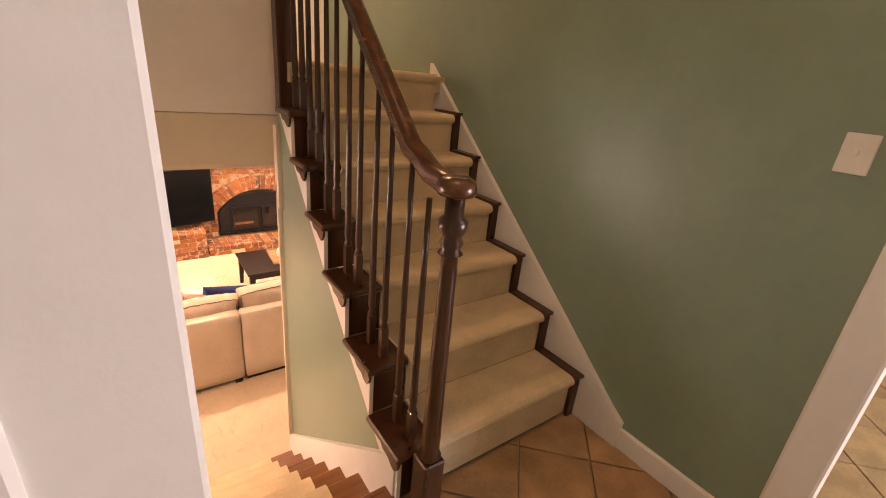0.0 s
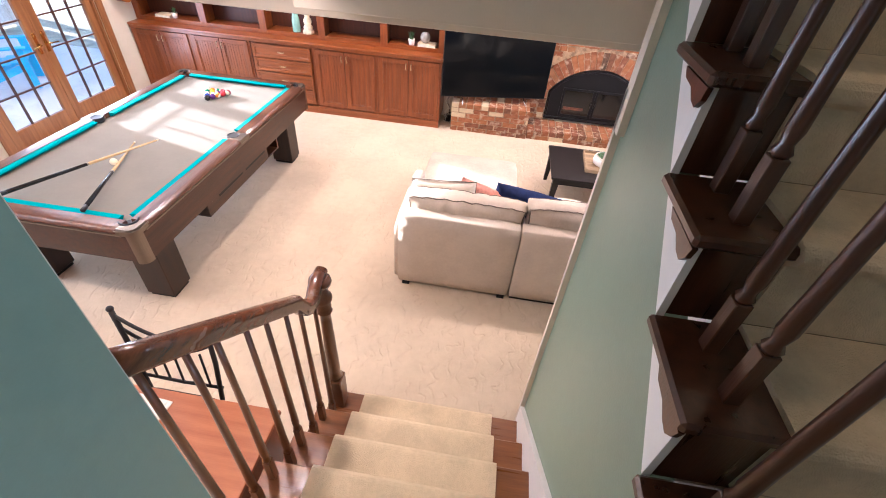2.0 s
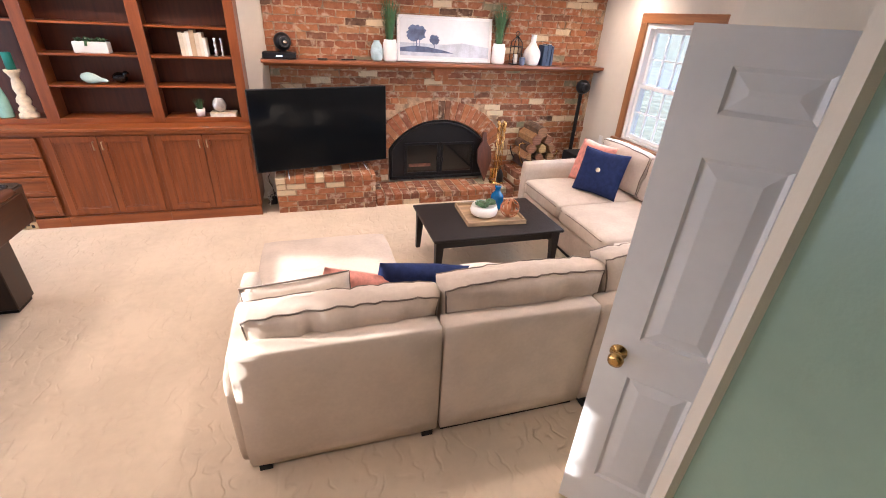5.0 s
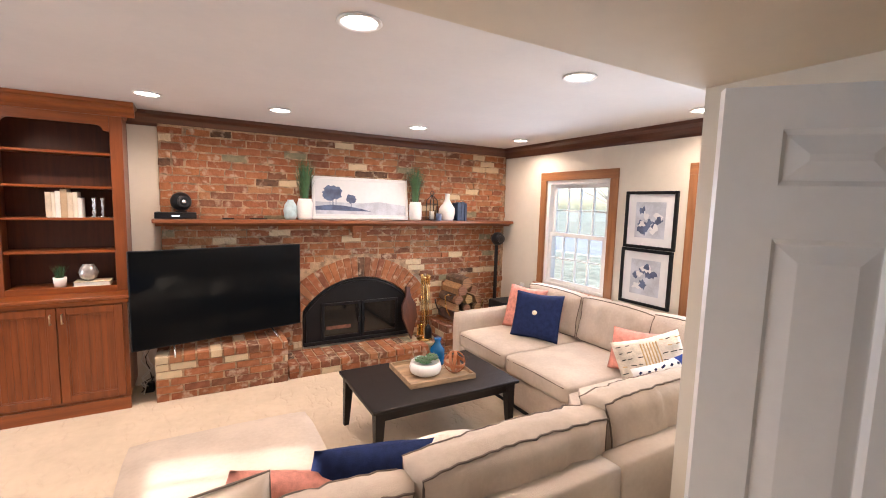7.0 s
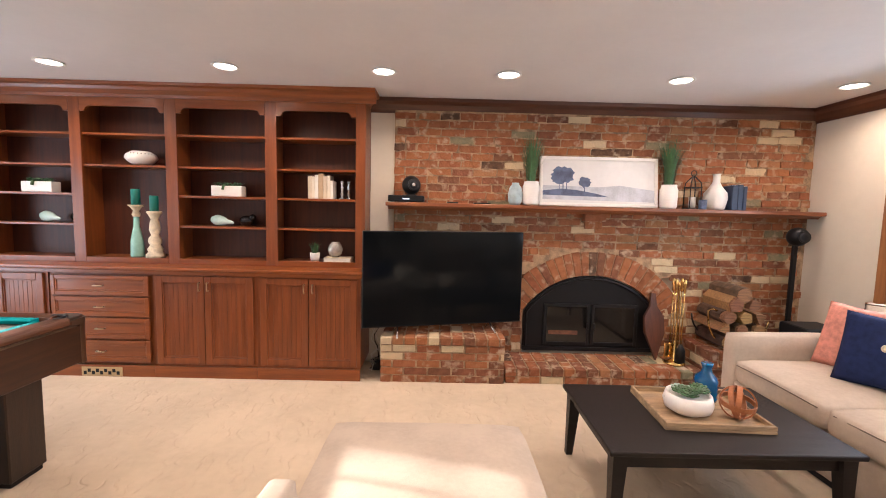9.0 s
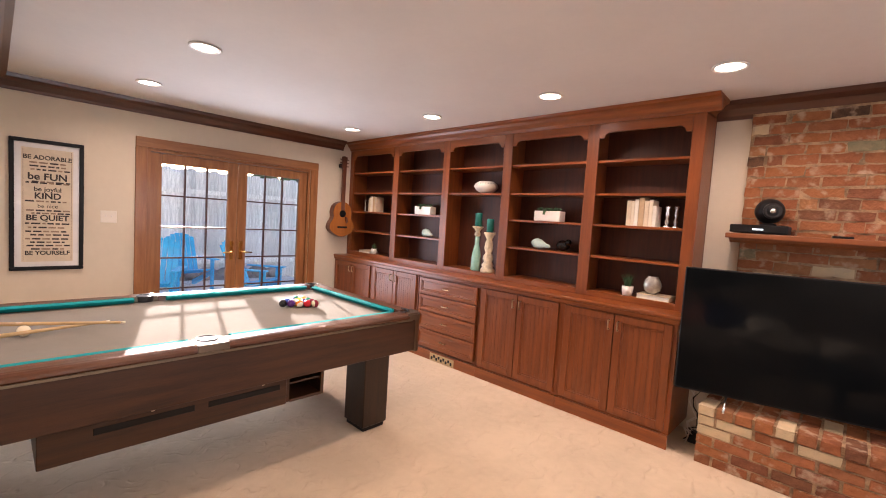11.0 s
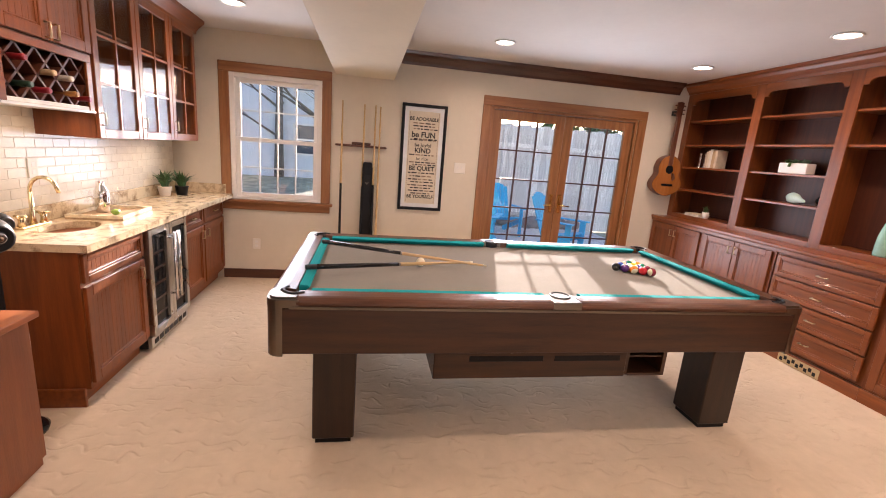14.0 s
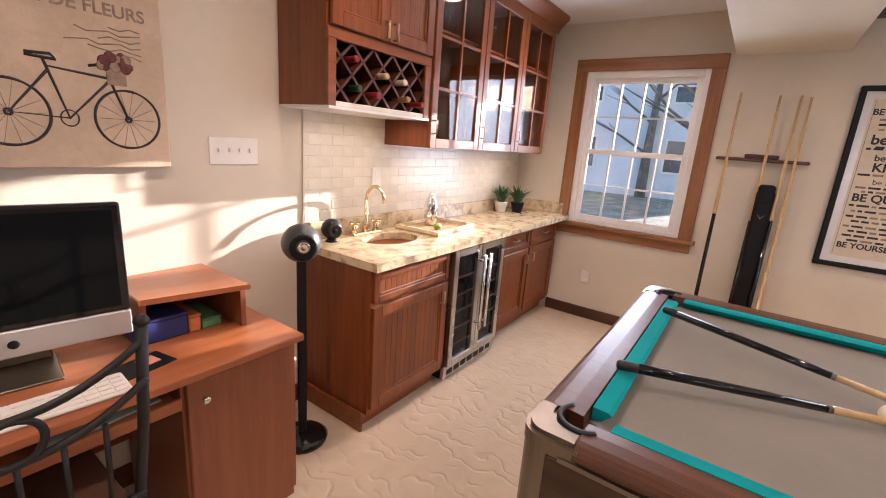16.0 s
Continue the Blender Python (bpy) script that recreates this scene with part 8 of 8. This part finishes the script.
for k in range(22, 66):
    bm = B()
    hgt = 2.38 + 0.02 * (k % 3)
    box(bm, -0.011, 0.011, -0.0745, 0.0745, 0.02, hgt)
    b = part("board", bm, FENCEM, fn, m=Matrix.Translation((0, -5.0 + k * 0.15, 0)))
for z in (0.4, 1.9):
    slab("rail", [(0.012, 0.05, -1.8, 4.85, z, z + 0.09)], FENCEM, fn)
for k in range(3):
    slab("post", [(0.05, 0.14, -1.75 + k * 3.2, -1.66 + k * 3.2, 0.0, 2.35)], FENCEM, fn)
BLUEP = material("turquoise_plastic", (0.01, 0.43, 0.74), 0.45, var=0.08)


def adirondack(x, y, rz, label):
    t = thing("adirondack_chair", label, "garden chair", (x, y, -0.05), rz, group="turquoise patio chairs")
    for k in range(6):
        bm = B(); prism(bm, [(-0.24 + k * 0.082, 0.0), (-0.17 + k * 0.082, 0.0), (-0.17 + k * 0.082, 0.68 + 0.1 * math.sin(math.pi * (k + 0.6) / 6)), (-0.24 + k * 0.082, 0.68 + 0.1 * math.sin(math.pi * (k + 0.4) / 6))], 'Y', -0.01, 0.01)
        part("back_slat", moved(bm, pose(0, 0.24, 0.28, -22, 0, 0)), BLUEP, t)
    for k in range(5):
        slab("seat_slat", [(-0.25, 0.25, -0.28 + k * 0.105, -0.19 + k * 0.105, 0.37 - k * 0.025, 0.39 - k * 0.025)], BLUEP, t)
    for s in (-1, 1):
        slab("arm", [(s * 0.32 - 0.06, s * 0.32 + 0.06, -0.34, 0.32, 0.56, 0.58)], BLUEP, t, "", 0.006)
        slab("leg", [(s * 0.29 - 0.015, s * 0.29 + 0.015, -0.30, -0.20, 0.0, 0.56)], BLUEP, t)
        bm = B(); prism(bm, [(-0.28, 0.28), (-0.28, 0.37), (0.55, 0.08), (0.55, 0.0), (0.45, 0.0)], 'X', s * 0.26 - 0.012, s * 0.26 + 0.012); part("side_rail", bm, BLUEP, t)
    return t


adirondack(-6.9, 5.35, 65, "turquoise Adirondack chair on the patio")
adirondack(-6.6, 6.75, 130, "turquoise Adirondack chair turned aside on the patio")
adirondack(-8.2, 6.2, 95, "turquoise Adirondack chair by the fence")
st = random_tint(material("garden_stone", (0.30, 0.28, 0.26), 0.9, var=0.3, scale=6, bump=0.4), 0.01, 0.3)
rnd = random.Random(2)
for k in range(26):
    t_ = B(); sphere(t_, rnd.uniform(0.14, 0.24), (0, 0, 0.08), 9, 6, (1.2, 1, 0.7))
    for v_ in t_.verts:
        v_.co *= 1 + 0.18 * noise.noise(v_.co * 6 + Vector((k, 0, 0)))
    solid("garden_stone", t_, st, "grey fieldstone in the garden edging", "stone", "garden stones", m=pose(-9.3 + rnd.uniform(-0.08, 0.08), 4.0 + k * 0.17, -0.16 + 0.13 * (k % 2)))
SIDING = material("pale_siding", (0.70, 0.74, 0.79), 0.7, var=0.06, scale=1.5)
ROOF = material("grey_shingle", (0.12, 0.12, 0.13), 0.9, var=0.3, scale=6)
DARKG = material("dark_window", (0.05, 0.07, 0.10), 0.1, var=0.1)


def house(x, y, wx, wy, hgt, rz, label):
    t = thing("house", label, "house", (x, y, -0.16), rz)
    slab("wall", [(-wx / 2, wx / 2, -wy / 2, wy / 2, 0, hgt)], SIDING, t)
    for k in range(int(hgt / 0.2)):
        slab("clapboard", [(wx / 2, wx / 2 + 0.02, -wy / 2, wy / 2, 0.2 * k, 0.2 * k + 0.185), (-wx / 2 - 0.02, -wx / 2, -wy / 2, wy / 2, 0.2 * k, 0.2 * k + 0.185)], SIDING, t)
    bm = B(); prism(bm, [(-wx / 2 - 0.4, hgt), (wx / 2 + 0.4, hgt), (0, hgt + wx * 0.32)], 'Y', -wy / 2 - 0.3, wy / 2 + 0.3); part("roof", bm, ROOF, t, "grey shingle roof")
    for sx in (-1, 1):
        for yy0 in (-wy * 0.3, 0.0, wy * 0.3):
            for z in (1.0, 3.7):
                a, b = sorted((sx * (wx / 2 + 0.021), sx * (wx / 2 + 0.07)))
                wnd = slab("window", [(a, b, yy0 - 0.5, yy0 + 0.5, z, z + 0.08), (a, b, yy0 - 0.5, yy0 + 0.5, z + 1.3, z + 1.38), (a, b, yy0 - 0.5, yy0 - 0.42, z + 0.08, z + 1.3), (a, b, yy0 + 0.42, yy0 + 0.5, z + 0.08, z + 1.3), (a, b, yy0 - 0.42, yy0 + 0.42, z + 0.64, z + 0.72)], WHITE, t, "white window frame")
                a, b = sorted((sx * (wx / 2 + 0.021), sx * (wx / 2 + 0.04)))
                slab("pane", [(a, b, yy0 - 0.42, yy0 + 0.42, z + 0.08, z + 1.3)], DARKG, wnd)
    return t


house(-24, -3.5, 8, 12, 5.6, 8, "pale blue-grey two-storey house beyond the back garden")
house(34, 12, 8, 13, 5.4, -4, "pale two-storey house across the street")
house(36, -9, 8, 12, 5.4, 3, "pale two-storey house further along the street")
BARKM = material("tree_bark", (0.20, 0.175, 0.155), 0.95, var=0.4, scale=6, bump=0.6, bscale=20)
FOL = random_tint(material("evergreen_leaf", (0.07, 0.12, 0.05), 0.7, var=0.4, scale=4), 0.03, 0.4, True)


def tree(x, y, hgt, seed, leaves, label, size=0.16):
    rnd = random.Random(seed)
    t = thing("tree", label, "tree", (x, y, -0.16))
    bm = B()
    tube(bm, [(0, 0, 0), (0.05, 0.02, hgt * 0.3), (-0.03, 0.05, hgt * 0.6), (0.02, 0, hgt * 0.95)], [hgt * 0.028, hgt * 0.022, hgt * 0.014, hgt * 0.004], 8)
    part("trunk", bm, BARKM, t)
    bm = B()
    tips = []
    for k in range(26):
        z0 = hgt * rnd.uniform(0.22, 0.9)
        a = rnd.uniform(0, 6.283)
        ln = hgt * 0.30 * (1.1 - z0 / hgt) + hgt * 0.06
        p1 = Vector((math.cos(a) * ln * 0.5, math.sin(a) * ln * 0.5, z0 + ln * 0.3))
        p2 = Vector((math.cos(a + 0.3) * ln, math.sin(a + 0.3) * ln, z0 + ln * 0.55))
        tube(bm, [(0, 0, z0), p1, p2], [hgt * 0.008, hgt * 0.005, hgt * 0.002], 5)
        tips += [p1, p2, (p1 + p2) / 2]
        for j in range(4):
            b = a + rnd.uniform(-1, 1)
            p3 = p1 + Vector((math.cos(b), math.sin(b), rnd.uniform(0.2, 0.9))) * ln * 0.45
            tube(bm, [p1, p3], [hgt * 0.003, hgt * 0.001], 4)
            tips.append(p3)
    part("limbs", bm, BARKM, t)
    if leaves:
        bm = B()
        for k in range(leaves):
            c = rnd.choice(tips) + Vector((rnd.gauss(0, 1), rnd.gauss(0, 1), rnd.gauss(0, 0.8))) * hgt * 0.045
            n_ = Vector((rnd.gauss(0, 1), rnd.gauss(0, 1), rnd.gauss(0, 1))).normalized()
            u = n_.orthogonal().normalized() * size * rnd.uniform(0.6, 1.2)
            v_ = n_.cross(u) * 0.55
            bm.faces.new([bm.verts.new(c + q) for q in (u, v_, -u, -v_)])
        part("crown", bm, FOL, t, "uneven leafy crown")
    return t


tree(-14.0, 11.3, 7.0, 1, 2600, "evergreen tree behind the back fence")
tree(-17.0, 1.8, 8.5, 2, 0, "bare winter tree behind the back fence")
tree(-20.0, -0.4, 7.5, 3, 0, "bare winter tree beside the back garden")
tree(10.5, 9.8, 6.0, 4, 0, "bare young tree by the street")
tree(26.0, 17.0, 10.0, 5, 3000, "broad evergreen across the street", 0.25)
tree(28.0, 1.0, 11.0, 6, 3000, "tall evergreen across the street", 0.25)
tree(5.9, 5.2, 1.8, 7, 0, "bare twiggy shrub outside the street window")
tree(24.0, 8.0, 9.0, 8, 0, "bare street tree across the road")
# ---- pieces: bricks and tiles ----
def brick_material(name, island):
    m = material(name, (0.40, 0.20, 0.11), 0.88, var=0.65, scale=16, bump=0.8, bscale=60, spec=0.2, space="Object")
    nt = m.node_tree
    b = nt.nodes["Principled BSDF"]
    src = b.inputs["Base Color"].links[0].from_socket
    oi = nt.nodes.new("ShaderNodeNewGeometry" if island else "ShaderNodeObjectInfo")
    ramp = nt.nodes.new("ShaderNodeValToRGB")
    ramp.color_ramp.interpolation = 'CONSTANT'
    stops = [(0.0, (0.25, 0.078, 0.030)), (0.16, (0.33, 0.12, 0.044)), (0.32, (0.17, 0.055, 0.029)), (0.43, (0.32, 0.11, 0.046)), (0.57, (0.25, 0.090, 0.037)), (0.69, (0.125, 0.048, 0.026)), (0.77, (0.34, 0.16, 0.07)), (0.83, (0.68, 0.58, 0.377)), (0.91, (0.33, 0.15, 0.066)), (0.955, (0.20, 0.23, 0.148)), (0.975, (0.025, 0.02, 0.016))]
    e = ramp.color_ramp.elements
    e[0].position, e[0].color = stops[0][0], rgb(stops[0][1])
    e[1].position, e[1].color = stops[1][0], rgb(stops[1][1])
    for pos, c in stops[2:]:
        e.new(pos).color = rgb(c)
    nt.links.new(oi.outputs["Random Per Island" if island else "Random"], ramp.inputs[0])
    mix = nt.nodes.new("ShaderNodeMix")
    mix.data_type, mix.blend_type = 'RGBA', 'MIX'
    mix.inputs["Factor"].default_value = 0.24
    nt.links.new(ramp.outputs[0], mix.inputs["A"])
    nt.links.new(src, mix.inputs["B"])
    # pale mortar smears
    place = nt.nodes.new("ShaderNodeNewGeometry")
    nz = nt.nodes.new("ShaderNodeTexNoise")
    nz.inputs["Scale"].default_value, nz.inputs["Detail"].default_value = 12.0, 6.0
    nt.links.new(place.outputs["Position"], nz.inputs[0])
    sm = nt.nodes.new("ShaderNodeMapRange")
    sm.inputs["From Min"].default_value, sm.inputs["From Max"].default_value, sm.inputs["To Max"].default_value = 0.55, 0.68, 0.7
    nt.links.new(nz.outputs[0], sm.inputs[0])
    mix2 = nt.nodes.new("ShaderNodeMix")
    mix2.data_type = 'RGBA'
    mix2.inputs["B"].default_value = rgb((0.56, 0.44, 0.32))
    nt.links.new(sm.outputs[0], mix2.inputs["Factor"])
    nt.links.new(mix.outputs["Result"], mix2.inputs["A"])
    nt.links.new(mix2.outputs["Result"], b.inputs["Base Color"])
    return m


BRICK = brick_material("old_brick", False)
BRICKI = brick_material("old_brick_rest", True)
MORTAR = material("lime_mortar", (0.39, 0.265, 0.16), 0.95, var=0.5, scale=14, bump=0.5, bscale=120)
rnd = random.Random(17)


def rough_brick(w, h, d, seed):
    """One worn brick, front face towards -y, origin at its lower left back."""
    r = random.Random(seed)
    bm = B()
    box(bm, 0, w, -d, 0, 0, h)
    bmesh.ops.subdivide_edges(bm, edges=[e for e in bm.edges if abs(e.verts[0].co.x - e.verts[1].co.x) > w * 0.5], cuts=3)
    for v in bm.verts:
        end = v.co.x < 0.01 or v.co.x > w - 0.01
        v.co += Vector((r.uniform(-1, 1) * 0.006, r.uniform(-0.4, 1) * (0.009 if end else 0.005) if v.co.y < -d * 0.5 else 0, r.uniform(-1, 1) * 0.005))
    return bm


LENGTHS = (0.172, 0.19, 0.198, 0.21)
VAR = {w: [mesh_of(rough_brick(w, 0.058, 0.03, k + int(w * 1000)), BRICK) for k in range(4)] for w in LENGTHS}
HALF = [mesh_of(rough_brick(0.095, 0.062, 0.03, 20 + k), BRICK) for k in range(3)]
VAR[0.095] = HALF
wf = thing("wall_fireplace", "old reddish brick chimney wall with pale mortar", "wall", (0.0, YN, 0.0), kind="structure")
bed = [(0.004, 1.12, -0.021, 0.03, 0.0, 2.40), (2.72, 3.917, -0.021, 0.03, 0.0, 2.40), (1.12, 2.72, -0.021, 0.03, 0.9, 2.40)]
slab("mortar_bed", bed, MORTAR, wf, "pale lime mortar")
AC = (1.905, 0.12)
rest = B()
CH = 0.0725
count = 0
cands = []
for row in range(33):
    z = 0.004 + row * CH
    if z + 0.06 > 2.40:
        break
    x = 0.004 + (-0.10 if row % 2 else 0.0) + rnd.uniform(-0.03, 0.03)
    while x < 3.91:
        half = x < 0.0 or rnd.random() < 0.06
        if x < 0.0:
            x = 0.004
        w = 0.095 if half else rnd.choice(LENGTHS)
        if x + w > 3.915:
            w = 0.095
            half = True
            if x + w > 3.93:
                break
        cx, cz = x + w / 2, z + 0.031
        inside = False
        for px in (x + 0.02, cx, x + w - 0.02):
            rr = math.hypot(px - AC[0], cz - AC[1])
            if (rr < 1.035 and cz > 0.62) or (abs(px - AC[0]) < 0.66 and cz < 0.75):
                inside = True
            if abs(px - AC[0]) < 0.86 and 0.5 < cz < 0.8 and rr < 1.03:
                inside = True
        if not inside:
            cands.append((x, z, w))
        x += w + 0.0115
mid_ = sorted(cands, key=lambda c: (c[1] < 0.95, abs(c[1] - 1.75)))
near = set(mid_[:290])
for c in cands:
    x, z, w = c
    if c in near:
        ob = new("brick", rnd.choice(VAR[w]))
        ob.parent = wf
        ob.matrix_basis = Matrix.Translation((x, 0.005 - rnd.uniform(0, 0.009), z + rnd.uniform(-0.003, 0.003))) @ Matrix.Rotation(rnd.uniform(-0.014, 0.014), 4, 'Y')
    else:
        sub = rough_brick(w, 0.058, 0.03, rnd.randint(0, 9999))
        moved(sub, Matrix.Translation((x, 0.005 - rnd.uniform(0, 0.009), z + rnd.uniform(-0.003, 0.003))))
        me = bpy.data.meshes.new("tmp"); sub.to_mesh(me); sub.free(); rest.from_mesh(me); bpy.data.meshes.remove(me)
ob = part("brickwork_rest", rest, BRICKI, wf, "lower courses of old brick")
tagged(ob, kind="stuff")
# arch of soldier bricks
ab = thing("brick_arch", "arch of upright old bricks over the fire opening", "arch", (AC[0], YN, AC[1]), kind="structure")
N = 25
a0, a1 = radians(29), radians(151)
for k in range(N):
    a, b = a0 + (a1 - a0) * k / N + 0.004, a0 + (a1 - a0) * (k + 1) / N - 0.004
    r0, r1 = 0.785, 1.015 + rnd.uniform(-0.012, 0.006)
    bm = B()
    d = 0.027 + rnd.uniform(0, 0.006)
    prism(bm, [(r0 * math.cos(a), r0 * math.sin(a)), (r1 * math.cos(a), r1 * math.sin(a)), (r1 * math.cos(b), r1 * math.sin(b)), (r0 * math.cos(b), r0 * math.sin(b))], 'Y', -d, 0.03)
    bmesh.ops.bevel(bm, geom=[e for e in bm.edges if all(v.co.y < 0 for v in e.verts)], offset=0.004, segments=1, affect='EDGES')
    part("brick", bm, BRICK, ab)
bm = B()
prism(bm, [(1.0 * math.cos(radians(a)), 1.0 * math.sin(radians(a))) for a in range(25, 156, 5)] + [(0.79 * math.cos(radians(a)), 0.79 * math.sin(radians(a))) for a in range(155, 24, -5)], 'Y', -0.0215, 0.03)
part("mortar_bed", bm, MORTAR, ab)
for s in (-1, 1):
    for k in range(7):
        z = 0.05 + k * CH
        w = 0.10
        x0 = s * 0.655 if s > 0 else -0.655 - w
        ob = new("brick", HALF[k % 3])
        ob.parent = ab
        ob.matrix_basis = Matrix.Translation((x0 + 0.0, 0.0, z - 0.0))
slab("mortar_bed", [(0.65, 0.82, -0.020, 0.03, -0.12, 0.55), (-0.82, -0.65, -0.020, 0.03, -0.12, 0.55)], MORTAR, ab)


def brick_block(name, label, x0, x1, y0, y1, h):
    """A solid hearth block faced with brick on top and front."""
    t = thing(name, label, "hearth", (x0, y0, 0.0), kind="structure")
    w, d = x1 - x0, y1 - y0
    slab("mortar_core", [(0.008, w - 0.008, 0.008, d - 0.006, 0.0, h - 0.008)], MORTAR, t)
    rows_n = max(1, round(h / CH))
    ch = h / rows_n
    def put(bx, by, bz, sx, sy, sz):
        r = rnd
        bm = B()
        box(bm, 0, sx, 0, sy, 0, sz)
        for v in bm.verts:
            v.co += Vector((r.uniform(-1, 1), r.uniform(-1, 1), r.uniform(-1, 1))) * 0.003
        bmesh.ops.bevel(bm, geom=bm.edges[:], offset=0.004, segments=1, affect='EDGES')
        part("brick", bm, BRICK, t, m=Matrix.Translation((bx, by, bz)))
    for row in range(rows_n):
        top = row == rows_n - 1
        z = row * ch
        x = 0.0 if row % 2 else -0.1
        while x < w - 0.02:
            a, b = max(0.0, x), min(w, x + 0.20)
            if b - a > 0.03:
                if not top:
                    put(a + 0.003, 0.0, z + 0.003, b - a - 0.009, 0.06, ch - 0.010)
            x += 0.208
        if not top:
            for e, xx in ((0, 0.0), (1, w - 0.06)):
                y = 0.066
                while y < d - 0.05:
                    put(xx, y, z + 0.003, 0.06, min(0.2, d - y - 0.01), ch - 0.010)
                    y += 0.21
        else:
            x = 0.0
            while x < w - 0.02:
                b = min(w, x + 0.098)
                y = 0.0
                j = 0
                while y < d - 0.03:
                    yb = min(d - 0.005, y + 0.20)
                    put(x + 0.003, y - (0.012 if j == 0 else 0), z + 0.003, b - x - 0.009, yb - y - 0.008, ch - 0.004)
                    y += 0.205
                    j += 1
                x += 0.103
    return t


brick_block("hearth_bench", "raised brick hearth bench under the television", -0.05, 1.03, 6.965, YN - 0.002, 0.40)
brick_block("hearth_floor", "low brick hearth before the fire", 1.036, 2.80, 6.985, YN - 0.002, 0.14)
brick_block("hearth_corner", "raised brick hearth block under the logs", 2.806, 3.90, 7.0, YN - 0.002, 0.32)
slab("corbel", [(1.78, 1.98, -0.10, 0.0, 1.42, 1.487), (1.80, 1.96, -0.06, 0.0, 1.35, 1.418)], BRICKI, wf, "projecting brick corbel", 0.004)

# backsplash tiles
TM = {}
def tile_mesh(w, h):
    key = (round(w, 3), round(h, 3))
    if key not in TM:
        TM[key] = mesh_of(boxed((0, w, 0.003, 0.010, 0, h), bevel=0.002), TILEW)
    return TM[key]
for row in range(10):
    z = 0.002 + row * 0.0567
    x = -1.25 - (0.08 if row % 2 else 0.0)
    while x < 1.155:
        a, b = max(-1.25, x), min(1.155, x + 0.15)
        if b - a > 0.02:
            ob = new("tile", tile_mesh(b - a, 0.0535))
            ob.parent = bs
            ob.matrix_basis = Matrix.Translation((a, 0.0, z))
        x += 0.154
# diagonal floor tiles of the landing
lt = thing("landing_floor", "tan ceramic tiles laid diagonally on the entry landing", "floor", (0, 0, ZL - 0.02), kind="structure")
S = 0.33
for i in range(-14, 15):
    for j in range(-14, 15):
        cx, cy = (i + j) * S * 0.7071 + 0.9, (i - j) * S * 0.7071 + 0.1
        if not (-0.5 < cx < 4.4 and -2.6 < cy < 1.6):
            continue
        bm = boxed((-S / 2 + 0.004, S / 2 - 0.004, -S / 2 + 0.004, S / 2 - 0.004, 0.0, 0.018), bevel=0.002)
        moved(bm, pose(cx, cy, 0, 0, 0, 45))
        lim = 1.155 if cx < 0.97 else 1.15
        for co, no in (((-0.073, 0, 0), (-1, 0, 0)), ((0, 1.07, 0), (0, 1, 0)), ((0, -2.48, 0), (0, -1, 0))):
            bmesh.ops.bisect_plane(bm, geom=bm.verts[:] + bm.edges[:] + bm.faces[:], plane_co=co, plane_no=no, clear_outer=True)
        if len(bm.verts) > 3:
            part("tile", bm, TILE, lt)
        else:
            bm.free()
tagged(slab("baseboard_entry", [(2.005, 2.029, 0.25, 0.79, ZL, ZL + 0.11)], WHITE, None, "", 0.004), "white painted baseboard", "baseboard", "", "structure")
tagged(slab("casing_entry", [(2.0, 2.17, 0.12, 0.24, ZL, 3.5)], WHITE, None, "", 0.008), "white door casing in the sage wall", "casing", "", "structure")
